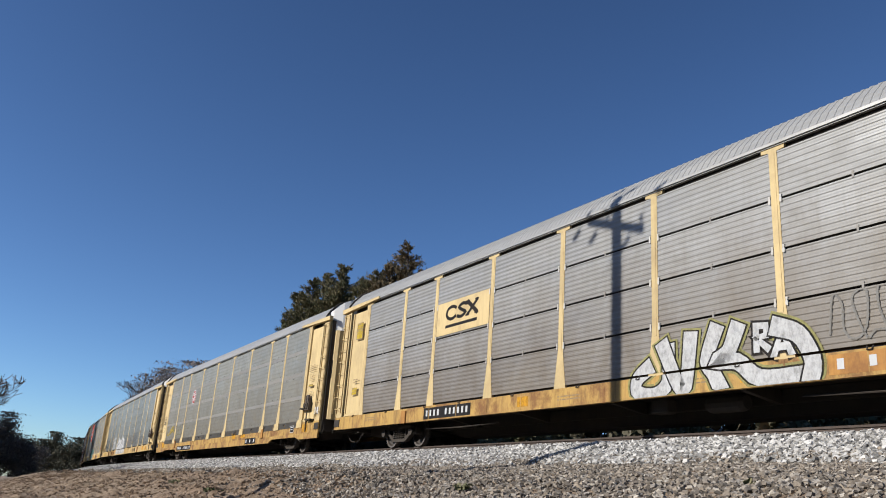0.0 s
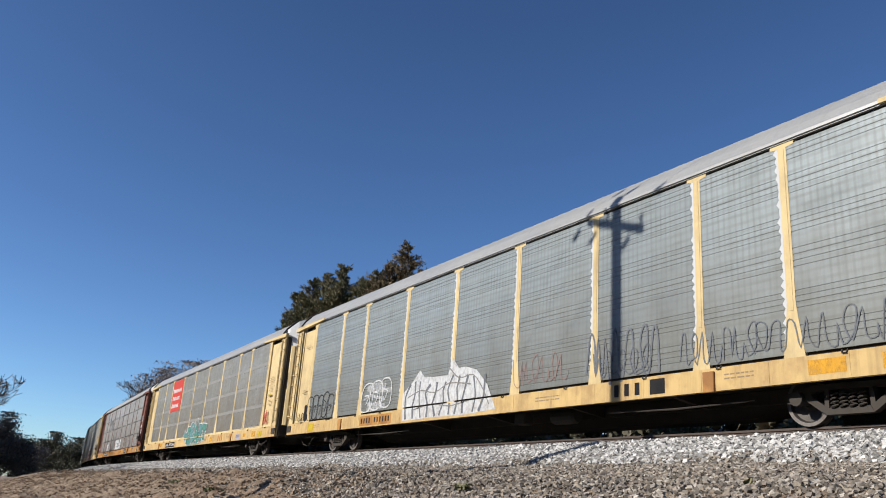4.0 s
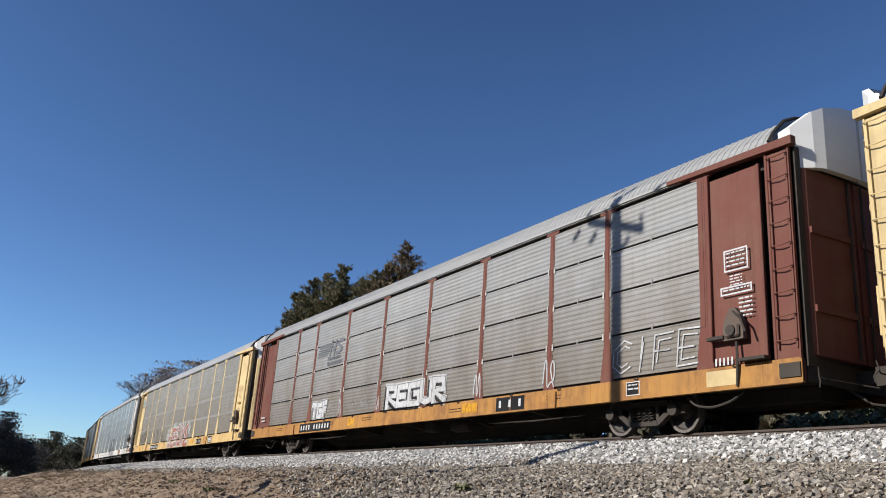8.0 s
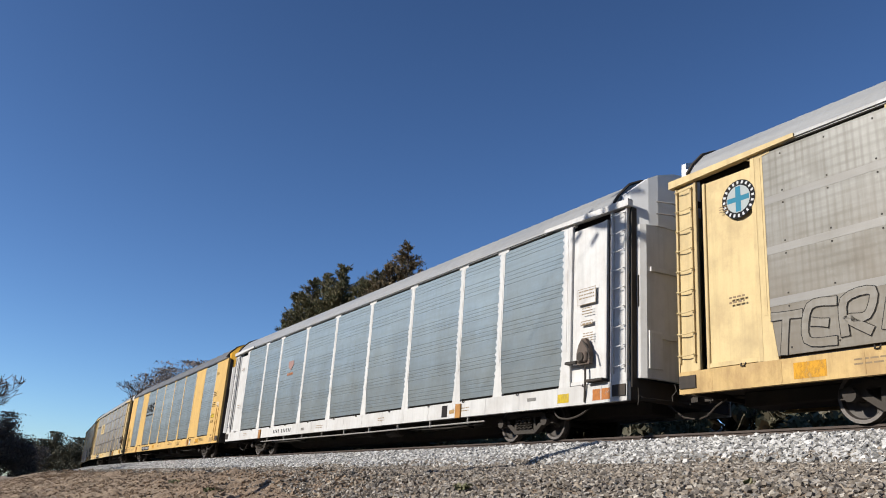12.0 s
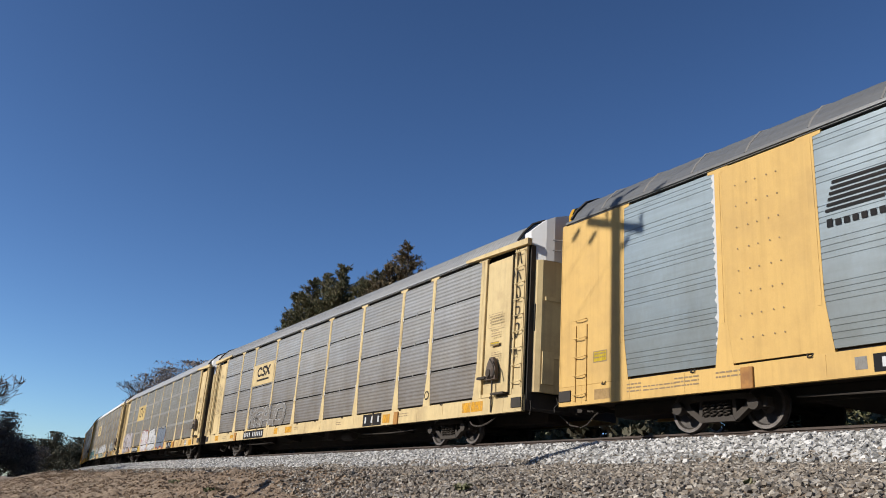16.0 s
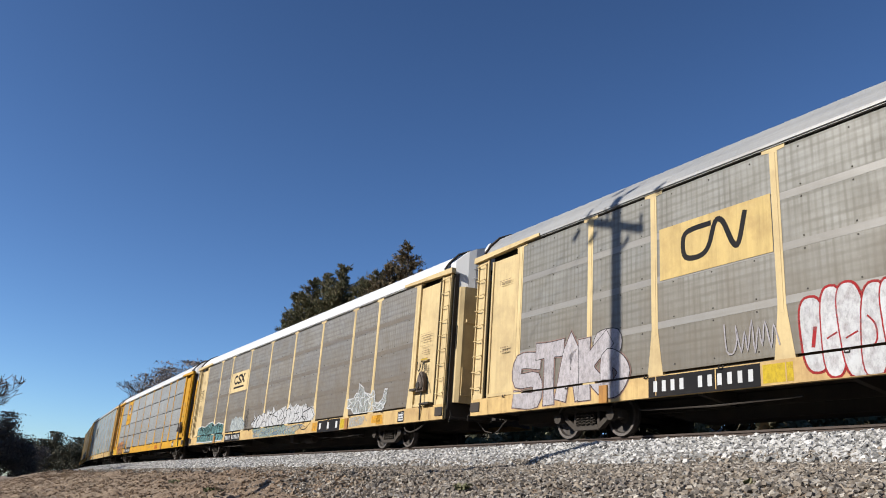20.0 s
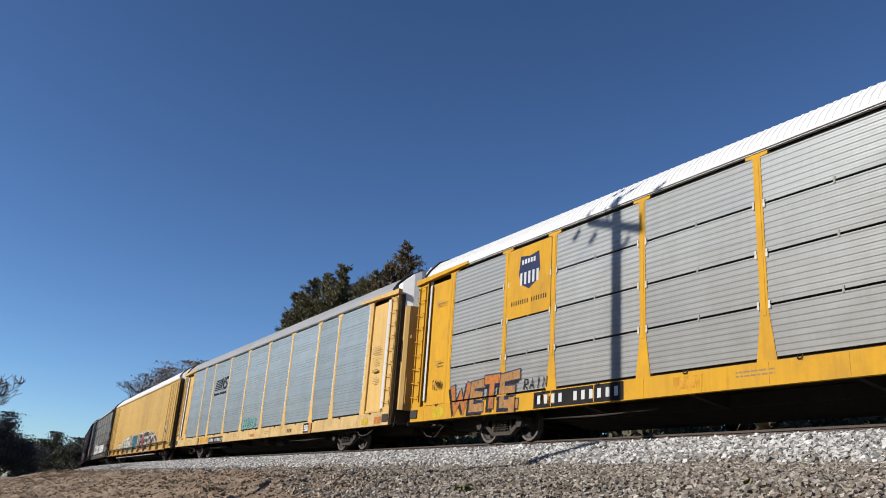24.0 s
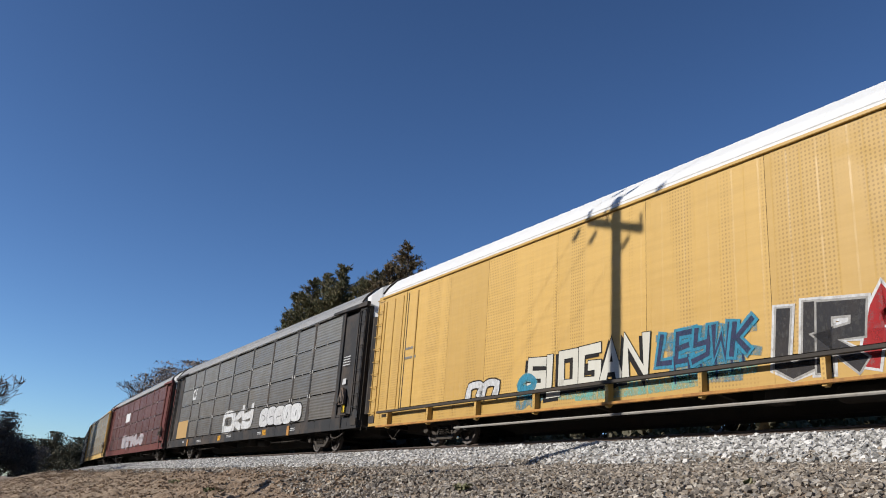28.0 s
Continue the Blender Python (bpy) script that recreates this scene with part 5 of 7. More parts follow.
def burst(root, x, z, r, n, mat, a0=0.3, a1=2.8):
    """Short strokes that fan out from a point."""
    film(root, "graffiti_burst", [ribbon([(x + 0.35 * r * math.cos(a), z + 0.35 * r * math.sin(a)), (x + r * math.cos(a), z + r * math.sin(a))], 0.09, 0.5) for a in (a0 + (a1 - a0) * k / (n - 1) for k in range(n))], WORN.get(mat.name, mat), 0.1)


def outlines(root, x0, x1, z0, z1, n, ink, w=0.035, seed=0):
    """Overlapping bubble outlines with the panel showing through."""
    rng = random.Random(seed)
    cw, polys = (x1 - x0) / n, []
    for i in range(n):
        cx, cz, a, b, q = x0 + (i + 0.5) * cw, (z0 + z1) / 2 + rng.uniform(-0.06, 0.06), cw * rng.uniform(0.55, 0.72), (z1 - z0) / 2, rng.uniform(-0.1, 0.1)
        ring = [(cx + math.copysign(abs(math.cos(t)) ** 0.75, math.cos(t)) * a + q * math.sin(t), cz + math.copysign(abs(math.sin(t)) ** 0.7, math.sin(t)) * b) for t in (2 * math.pi * k / 22 for k in range(23))]
        ring[-1] = ring[0]
        polys.append(ribbon(ring, w))
        polys.append(ribbon(curved([(cx - a * 0.4, cz + rng.uniform(0, 0.2)), (cx + a * 0.3, cz + 0.05), (cx - a * 0.1, cz - rng.uniform(0.1, 0.3))], 3), w * 0.9))
    film(root, "scrawl", polys, WORN.get(ink.name, ink), 1)


def bubbles(root, x0, x1, z0, z1, n, fill, edge, low=None, seed=0, label="", rim=0.035):
    """Fat sprayed bubble shapes that overlap in a row, with thin dark lines between. low: a coloured shadow along their feet."""
    fill, edge, low = (WORN.get(m.name, m) if m else m for m in (fill, edge, low))
    rng = random.Random(seed)
    cw = (x1 - x0) / n
    lobes = []
    for i in range(n):
        a, b = rng.uniform(-0.1, 0.06) * (z1 - z0), rng.uniform(-0.06, 0.06) * (z1 - z0)
        lobes.append((x0 + (i + 0.5) * cw, (z0 + z1) / 2 + (a + b) / 2, cw * rng.uniform(0.58, 0.7), (z1 - z0) / 2 + (b - a) / 2, rng.uniform(-0.12, 0.12)))

    def outline(c, grow, dx=0.0, dz=0.0):
        x, z, w, h, lean = c
        pts = []
        for k in range(24):
            t = 2 * math.pi * k / 24
            u, v = math.cos(t), math.sin(t)
            u, v = math.copysign(abs(u) ** 0.75, u), math.copysign(abs(v) ** 0.6, v)
            pts.append((x + dx + u * (w + grow) + lean * v * h, z + dz + v * (h + grow)))
        return pts
    back = film(root, "graffiti_rim", [outline(c, rim) for c in lobes], edge, 0.6)
    if low:
        film(back, "graffiti_shadow", [outline(c, rim * 0.6, 0.03, -0.07) for c in lobes], low, 0.3)
    for i, c in enumerate(lobes):
        film(back, "graffiti_line", [outline(c, 0.012)], edge, 1 + i * 0.4)
        film(back, "graffiti_shape", [outline(c, -0.014)], fill, 1.2 + i * 0.4, label)
        x, z, w, h, lean = c
        k = rng.choice(("slot", "bar", "hook"))
        pts = {"slot": [(x - 0.02, z - h * 0.3), (x + 0.03, z + h * 0.15)], "bar": [(x - w * 0.5, z - h * 0.15), (x + w * 0.3, z - h * 0.05)],
               "hook": [(x - w * 0.4, z + h * 0.3), (x + w * 0.1, z + h * 0.1), (x + w * 0.15, z - h * 0.2), (x - w * 0.2, z - h * 0.35)]}[k]
        film(back, "graffiti_stroke", [ribbon(curved(pts, 3), 0.07 if k == "slot" else 0.03)], edge, 1.5 + i * 0.4)


def scribble(root, x0, x1, z0, z1, turns, mat, w=0.035, seed=0, layer=1):
    """A thin sprayed line that loops along."""
    mat = WORN.get(mat.name, mat)
    rng = random.Random(seed)
    pts, step, h = [], (x1 - x0) / turns, z1 - z0
    for k in range(turns):
        x, kind = x0 + k * step, rng.choice(("loop", "zig", "hump", "drop"))
        mid = (z0 + z1) / 2
        forms = {"loop": [(0.1, 0.1), (0.7, 0.3), (0.8, 0.9), (0.4, 1.0), (0.2, 0.6), (0.6, 0.1)], "zig": [(0.0, 0.9), (0.3, 0.05), (0.5, 0.8), (0.8, 0.1)],
                 "hump": [(0.0, 0.1), (0.2, 0.9), (0.6, 0.85), (0.7, 0.1)], "drop": [(0.1, 1.0), (0.25, 0.2), (0.7, 0.0), (0.9, 0.5)]}[kind]
        pts += [(x + (u + rng.uniform(-0.1, 0.1)) * step, z0 + h * min(max(v + rng.uniform(-0.12, 0.12), 0), 1)) for u, v in forms]
    film(root, "scrawl", [ribbon(curved(pts, 3), w)], mat, layer)


def stencils(root, spec, mat, layer=1):
    """Small blocks of stencilled lines: (x0, x1, top, lines, height)."""
    for x0, x1, z, n, h in spec:
        rng = random.Random(int(x0 * 100 + z * 10))
        polys = []
        for k in range(n):
            x = x0
            while x < x1:
                q = min(x + rng.uniform(0.04, 0.16), x1)
                polys.append(rect(x, q, z - k * h * 1.6 - h * 0.6, z - k * h * 1.6))
                x = q + 0.025
        tagged(film(root, "stencil_block", polys, mat, layer), kind="stuff")


def frame_sign(root, x0, x1, z0, z1, ink, ground=None, w=0.018):
    if ground:
        plate(root, x0, x1, z0, z1, ground, 0, "small_sign")
    film(root, "sign_frame", [rect(x0, x1, z0, z0 + w), rect(x0, x1, z1 - w, z1), rect(x0, x0 + w, z0 + w, z1 - w), rect(x1 - w, x1, z0 + w, z1 - w)], ink, 1)
    stencils(root, [(x0 + 0.05, x1 - 0.05, z1 - 0.05, max(int((z1 - z0) / 0.1), 1), 0.05)], ink)


def door_signs(root, ink, ground=None):
    """The usual small markings of the leading and the trailing corner doors."""
    ink = FAINT if ink is INK else ink
    frame_sign(root, 12.5, 13.12, 2.86, 3.24, ink, ground, 0.012)
    stencils(root, [(12.66, 13.0, 2.78, 3, 0.04), (12.7, 13.05, 2.2, 4, 0.035), (-12.85, -12.5, 2.3, 2, 0.06), (-13.0, -12.5, 4.1, 3, 0.03)], ink)
    frame_sign(root, 12.62, 13.02, 2.38, 2.48, ink, SPRAY["yellow"] if ground is None else ground)


def small_plates(root, items):
    for x0, x1, z0, z1, c in items:
        plate(root, x0, x1, z0, z1, WORN[SPRAY[c].name] if c in SPRAY else WORN[CSILL.name], 0, "sill_plate")


def sill_marks(root, ink=None, seed=0):
    """Faint stencils along the sill, patches of fresh paint, brackets."""
    rng = random.Random(seed)
    for k in range(5):
        x = -11 + k * 4.6 + rng.uniform(-0.8, 0.8)
        stencils(root, [(x, x + rng.uniform(0.4, 0.9), rng.uniform(0.86, 0.94), 2, 0.045)], ink or FAINT, -1.2)
    for k in range(2):
        x = rng.choice((-9.0, -3.2, 3.0, 8.4)) + rng.uniform(-0.5, 0.5) + k
        if root["train_place"] != 6:
            plate(root, x, x + rng.uniform(0.4, 0.8), 0.72, 0.96, WORN[CSILL.name], 0, "paint_patch")
    for x in (-8.9, 7.6):
        part("bracket", lambda bm: bm_box(bm, -0.13, 0.13, -HALF - 0.05, -HALF, 0.6, 0.98, 0.01), RUST, root, at=(x, 0, 0), key="bracket")


INK, CHALK = SPRAY["black"], SPRAY["white"]


CARS = []


def car(*a, **k):
    CARS.append(autorack(len(CARS), *a, **k))
    return CARS[-1]


def rail_logo(c, x0, x1, z0, z1, ground, ink):
    """A painted plate with an open ring, a double bend, a crossed pair of bars and an underline."""
    plate(c, x0, x1, z0, z1, ground, 0, "logo_plate", "yellow plate with dark bent shapes over a bar")
    w, h = x1 - x0, z1 - z0
    a, b = z0 + h * 0.4, z0 + h * 0.86
    m, r, k = (a + b) / 2, (b - a) / 2, w * 0.105
    cx = [x0 + w * f for f in (0.3, 0.5, 0.69)]
    ring = [(cx[0] + k * math.cos(q), m + r * 0.82 * math.sin(q)) for q in (0.75 + 4.78 * j / 10 for j in range(11))]
    bend = curved([(cx[1] + k * 0.8, b - r * 0.35), (cx[1] + k * 0.1, b - r * 0.16), (cx[1] - k * 0.6, m + r * 0.45), (cx[1], m), (cx[1] + k * 0.65, m - r * 0.42), (cx[1] - k * 0.1, a + r * 0.16), (cx[1] - k * 0.8, a + r * 0.32)], 3)
    film(c, "logo_mark", [ribbon(ring, 0.1), ribbon(bend, 0.1), ribbon([(cx[2] - k * 0.75, a + 0.05), (cx[2] + k * 0.85, b - 0.05)], 0.1), ribbon([(cx[2] - k * 0.75, b - 0.05), (cx[2] + k * 0.85, a + 0.05)], 0.13)]
         + [rect(cx[2] + e * k * 0.8 - 0.1, cx[2] + e * k * 0.8 + 0.1, z, z + 0.05) for e in (-1, 1) for z in (a, b - 0.05)], ink, 1)
    plate(c, cx[0] - k * 1.1, cx[2] + k * 0.95, z0 + h * 0.19, z0 + h * 0.28, ink, 1, "logo_bar")


def words(c, x0, z0, h, w, lines, ink, step=1.35):
    """Lines of plain bars in place of a name: the first bar of each word taller."""
    for k, text in enumerate(lines):
        for i, ch in enumerate(text):
            if ch != " ":
                tall = 1.0 if i == 0 or text[i - 1] == " " else 0.8
                z = z0 - k * h * step
                film(c, "letter_bar", [rect(x0 + (i + 0.12) * w, x0 + (i + 0.8) * w, z, z + h * tall)], ink, 1)


def slanted_logo(c, x0, x1, z0, z1, ink, lines=("xxxxxxx xxxxxxxx",)):
    """Thin stripes that lean into two dark bent shapes, with lines of bars below."""
    w, h = x1 - x0, z1 - z0
    polys = []
    for k in range(6):
        z = z0 + h * (0.4 + 0.1 * k)
        polys.append([(x0 + w * 0.012 * k, z), (x0 + w * (0.4 + 0.035 * k), z), (x0 + w * (0.41 + 0.035 * k), z + h * 0.055), (x0 + w * (0.012 * k + 0.005), z + h * 0.055)])
    a, b, t = z0 + h * 0.42, z0 + h * 0.98, h * 0.15
    polys.append(ribbon([(x0 + w * 0.5, a), (x0 + w * 0.56, b), (x0 + w * 0.66, a), (x0 + w * 0.72, b)], t))
    polys.append(ribbon(curved([(x0 + w * 0.99, b - 0.03), (x0 + w * 0.86, b - 0.02), (x0 + w * 0.8, (a + b) / 2 + 0.08), (x0 + w * 0.93, (a + b) / 2 - 0.08), (x0 + w * 0.86, a + 0.02), (x0 + w * 0.75, a + 0.02)], 3), t * 0.9))
    film(c, "logo_shape", polys, ink, 1, "dark striped logo shape")
    n = max(len(q) for q in lines)
    if len(lines) > 1:
        words(c, x0 + w * 0.42, z0 + h * 0.16, h * 0.17, w * 0.58 / n, lines, ink)
    else:
        words(c, x0, z0 + h * 0.12, h * 0.15, w * 0.95 / n, lines, ink)


# the cars in train order
c = car("yellow and galvanised auto-rack car with white outlined graffiti", PALE, SILVER, SILLY)
rail_logo(c, -7.3, -4.55, 3.03, 4.0, PALE, INK)
mark(c, -7.7, -5.2, 0.66, 0.98, INK, CHALK, "xxxx xxxxxx")
mark(c, 5.25, 6.75, 0.68, 1.0, RUST, CHALK, "x x x")
piece(c, [([[(1.3, 1.2), (1.0, 1.0), (1.02, 0.74), (1.5, 0.66), (1.83, 0.9), (1.85, 1.5)]],), ([[(1.72, 1.58), (2.1, 0.8), (2.28, 0.76), (2.42, 1.66)]],), ([[(3.02, 1.72), (2.8, 1.2), (2.95, 0.95), (3.08, 0.7)]],),
          ([[(3.5, 1.68), (3.3, 1.3), (3.05, 1.16), (3.5, 1.1), (3.95, 0.76), (4.7, 0.72)]],), ([[(4.35, 1.6), (4.75, 1.42), (4.98, 1.0), (4.95, 0.72)]],)],
      CHALK, INK, 0.31, 0.035, SPRAY["olive"], 0.045, 0.0, "white sprayed shapes with black rims", True, None, 0.0, 3)
piece(c, [("R", 3.84, 4.2, 1.2, 1.74), ("A", 4.2, 4.66, 1.06, 1.58)], CHALK, INK, 0.12, 0.045)
scribble(c, 5.3, 7.2, 1.2, 2.0, 5, SPRAY["grey"], 0.04, 5)
frame_sign(c, -12.95, -12.45, 3.7, 4.3, FAINT, WORN[SPRAY["yellow"].name], 0.03)
frame_sign(c, -12.9, -12.5, 1.75, 2.0, FAINT, WORN[SPRAY["yellow"].name])
door_signs(c, INK)
sill_marks(c, None, 1)

c = car("yellow auto-rack car with plaid-stained grey panels", PALE, SILVERB, SILLY, joint=False, rib=0, kick=True, straps=True, drop=True)
for k, (r, m) in enumerate(((0.46, CHALK), (0.395, SPRAY["red"]))):
    film(c, "logo_shape", [[(-5.9 + r * math.cos(q), 3.42 + 0.95 * r * math.sin(q)) for q in (math.pi * (j + 0.5) / 4 for j in range(8))]], m, k, "white eight-sided logo shape with a faded red field" if k == 0 else "")
film(c, "logo_shape", [ribbon(curved(q, 3), w, 0.1) for q, w in (([(-6.2, 3.66), (-5.95, 3.63), (-5.62, 3.69)], 0.06), ([(-6.2, 3.5), (-6.05, 3.56), (-5.9, 3.48), (-5.76, 3.55), (-5.64, 3.52)], 0.07),
                                                                ([(-6.22, 3.36), (-5.95, 3.33), (-5.6, 3.4)], 0.075), ([(-6.14, 3.24), (-5.95, 3.25), (-5.84, 3.19), (-5.66, 3.27)], 0.06), ([(-5.86, 3.62), (-5.9, 3.34), (-5.84, 3.14)], 0.05))], CHALK, 2)
mark(c, -8.3, -4.95, 0.4, 0.66, INK, CHALK, "xxxx xxxxxx")
mark(c, 5.2, 6.75, 0.4, 0.66, INK, CHALK, "x x x")
scribble(c, -13.05, -12.25, 2.1, 2.6, 4, INK, 0.035, 6)
film(c, "graffiti_smear", [ribbon(curved(q, 4), w, 0.25) for q, w in (([(-11.62, 1.95), (-11.6, 1.62), (-11.4, 1.42), (-11.05, 1.44), (-10.7, 1.7), (-10.3, 1.86), (-9.9, 1.84)], 0.1), ([(-10.9, 1.5), (-10.6, 1.52), (-10.2, 1.66), (-9.8, 1.6)], 0.16), ([(-10.8, 1.62), (-10.3, 1.74), (-9.9, 1.7)], 0.1))], MIST[SPRAY["yellow"].name], 0.2, "thin misted yellow spray")
film(c, "graffiti_smear", [ribbon(curved(q, 4), w, 0.2) for q, w in (([(-9.2, 1.5), (-8.9, 1.9), (-8.7, 1.5), (-8.4, 1.95), (-8.1, 1.6), (-7.7, 1.9)], 0.035), ([(-9.1, 1.3), (-8.5, 1.4), (-8.0, 1.32), (-7.6, 1.45)], 0.05), ([(-7.2, 1.9), (-6.9, 1.55), (-6.6, 1.95), (-6.4, 1.6), (-5.9, 1.8)], 0.03))], MIST[SPRAY["olive"].name], 0.2, "faint olive spray lines")
smear(c, -12.75, -12.35, 1.6, 1.95, SPRAY["olive"], 3, 0.05, 10)
small_plates(c, [(-12.5, -11.9, 0.66, 0.98, "patch"), (12.4, 12.95, 0.66, 0.96, "patch")])
frame_sign(c, 11.1, 11.5, 0.7, 0.96, CHALK, INK)
film(c, "lettering", [rect(13.55, 13.7, 1.3, 1.55), rect(13.73, 13.88, 1.3, 1.55)], CHALK, 1)
door_signs(c, INK)
sill_marks(c, None, 2)

c = car("yellow auto-rack car with blue-grey panels and white graffiti", PALE, BLUEP, SILLP, joint=False, rib="bands", rows=1, seal=True)
base = film(c, "graffiti_shape", [[(-4.25, 0.68), (-4.35, 1.5), (-3.75, 1.82), (-3.35, 2.14), (-3.05, 1.9), (-2.3, 1.85), (-1.72, 1.83), (-1.5, 2.3), (-1.15, 1.98), (-0.8, 1.98), (-0.25, 1.84), (0.3, 1.4), (0.72, 0.74), (-0.6, 0.68), (-2.4, 0.7)]], WORN[CHALK.name], 0.4, "white jagged sprayed shapes with grey lines")
rng = random.Random(41)
for k in range(11):
    x = -4.05 + k * 0.41
    pts = [(x + rng.uniform(-0.1, 0.1), 0.76), (x + rng.uniform(-0.15, 0.15), 1.1), (x + rng.uniform(-0.12, 0.16), 1.42), (x + rng.uniform(-0.1, 0.2), 1.62 + rng.uniform(0, 0.2))]
    film(base, "graffiti_line", [ribbon(pts if k % 3 else curved(pts, 3), rng.uniform(0.06, 0.1), 0.3)], WORN[SPRAY["dusk"].name], 1 + k * 0.1)
film(base, "graffiti_line", [ribbon(curved(q, 3), 0.035, 0.1) for q in ([(-4.0, 1.36), (-3.2, 1.52), (-2.4, 1.4), (-1.6, 1.6), (-0.5, 1.48)], [(-3.6, 0.98), (-2.5, 1.08), (-1.5, 0.96), (-0.2, 1.1)], [(-1.6, 2.0), (-1.1, 1.7), (-0.4, 1.72), (0.1, 1.3), (0.4, 0.9)])], WORN[SPRAY["grey"].name], 2.4)
smear(c, -7.1, -5.2, 1.15, 2.0, CHALK, 5, 0.1, 71)
outlines(c, -7.2, -5.2, 1.15, 2.1, 3, CHALK, 0.05, 72)
scribble(c, 1.4, 3.6, 1.2, 1.9, 6, SPRAY["dust_rose"], 0.02, 12)
scribble(c, 4.2, 6.5, 1.1, 2.1, 6, SPRAY["dusk"], 0.05, 13)
scribble(c, 4.4, 6.2, 1.15, 1.7, 5, SPRAY["dusk"], 0.03, 33)
scribble(c, 6.9, 8.7, 1.15, 1.75, 7, SPRAY["dusk"], 0.025, 34)
scribble(c, 8.6, 11.6, 1.15, 1.75, 9, SPRAY["dusk"], 0.025, 14)
outlines(c, -12.1, -9.7, 1.08, 2.0, 5, INK, 0.035, 16)
scribble(c, -13.1, -12.5, 1.1, 1.4, 3, INK, 0.04, 17)
film(c, "black_splash", [[(-12.42, 1.12), (-12.3, 1.06), (-12.12, 1.1), (-12.08, 1.28), (-12.2, 1.36), (-12.16, 1.5), (-12.2, 1.68), (-12.34, 1.72), (-12.46, 1.62), (-12.42, 1.46), (-12.5, 1.36), (-12.46, 1.24)]], INK, 1)
mark(c, -7.3, -5.0, 0.66, 0.98, RUST, INK, "xxxx xxxxxx")
bars(c, 5.0, 5.9, 0.7, 0.95, "xxx", INK, 1)
plate(c, 6.1, 6.5, 0.68, 0.98, INK, 0)
small_plates(c, [(-11.9, -11.3, 0.68, 0.95, "yellow"), (10.9, 11.5, 0.7, 0.95, "patch")])
door_signs(c, INK)
sill_marks(c, None, 3)

c = car("yellow auto-rack car with a red square on grey panels", PALE, STREAKGREY, SILLP, joint=False, rib=0, straps=True, brake=False, ledge=True)
plate(c, -7.28, -4.58, 2.88, 4.84, SPRAY["signal"], 0, "logo_plate", "red square with three lines of white bars")
words(c, -7.06, 4.08, 0.26, 0.272, ("xxxxxxxx", "xxxxxxx", "xxxxxxx"), CHALK, 1.84)
smear(c, -1.5, 1.6, 0.68, 1.25, SPRAY["teal"], 4, 0.26, 20)
piece(c, [("W", -2.25, -1.4, 0.98, 1.4), ("O", -1.5, -0.7, 0.72, 1.72), ("K", -0.75, 0.15, 0.7, 1.9), ("A", 0.1, 1.15, 0.7, 1.92), ("R", 1.05, 1.9, 0.8, 1.68), ("T", 1.75, 2.75, 0.85, 1.66)], [SPRAY["teal"], SPRAY["sea"]], INK, 0.3, 0.016, CHALK, 0.06, 0.0, "teal sprayed shapes with white rims", False, None, 0.06, 21)
mark(c, -7.0, -4.4, 0.66, 0.96, INK, CHALK, "xxx xxxxxx")
bars(c, 5.2, 6.2, 0.7, 0.96, "xxx", SPRAY["orange"], 1)
scribble(c, 8.6, 11.4, 1.1, 1.5, 6, SPRAY["ash"], 0.03, 22)
scribble(c, 12.3, 12.9, 1.2, 1.75, 4, SPRAY["red"], 0.045, 23)
plate(c, 8.4, 9.2, 0.66, 0.92, SPRAY["pale"], 0)
bars(c, 8.5, 9.1, 0.74, 0.88, "xxxx", SPRAY["navy"], 1)
small_plates(c, [(11.9, 12.4, 0.68, 0.92, "yellow"), (10.9, 11.5, 0.7, 0.95, "patch"), (9.6, 10.0, 0.74, 0.9, "patch")])
scribble(c, -11.6, -11.0, 1.15, 1.9, 2, SPRAY["slate"], 0.03, 24)
door_signs(c, INK)
sill_marks(c, None, 4)

c = car("red-brown auto-rack car with galvanised panels on an orange sill", BROWN, SILVER, RUST, flat_end=True)
slanted_logo(c, -7.15, -4.75, 3.12, 3.95, SPRAY["dusk"], ("xxxxxxx", "xxxxxxxx"))
piece(c, [("T", -7.12, -6.58, 1.12, 1.72), ("G", -6.62, -6.08, 1.1, 1.7), ("F", -6.1, -5.68, 1.12, 1.75)], CHALK, SPRAY["dusk"], 0.17, 0.03, CHALK, 0.02, 0.0, "white block shapes with grey rims")
smear(c, -5.55, -4.75, 1.1, 1.7, SPRAY["ash"], 6, 0.03, 31)
scribble(c, -4.62, -4.36, 1.1, 1.7, 2, CHALK, 0.03, 37)
scribble(c, -1.62, -1.38, 1.12, 1.55, 2, CHALK, 0.03, 38)
piece(c, row("REGUR", -0.9, 2.75, 1.1, 1.84, 0.03, 0.0), CHALK, SPRAY["dusk"], 0.17, 0.022, CHALK, 0.04, 0.0, "white block shapes with black rims", False, INK, 0.025, 32)
scribble(c, -2.8, -2.2, 1.25, 1.6, 4, SPRAY["ash"], 0.025, 39)
for k, (grow, w) in enumerate(((0.0, 0.03), (0.12, 0.026))):
    piece(c, [(f, x + grow, x + 0.56 - grow * 0.6, 1.16 + grow, 1.88 - grow) for f, x in (("C", 9.6), ("I", 10.15), ("F", 10.75), ("E", 11.4))], CHALK, CHALK, w, 0.0, None, 0, 0.08, "shapes outlined in white" if k == 0 else "", False, None, 0.015, 33)
scribble(c, 7.2, 7.7, 1.1, 1.7, 2, CHALK, 0.04, 34)
scribble(c, 4.2, 4.6, 1.1, 1.7, 2, CHALK, 0.04, 35)
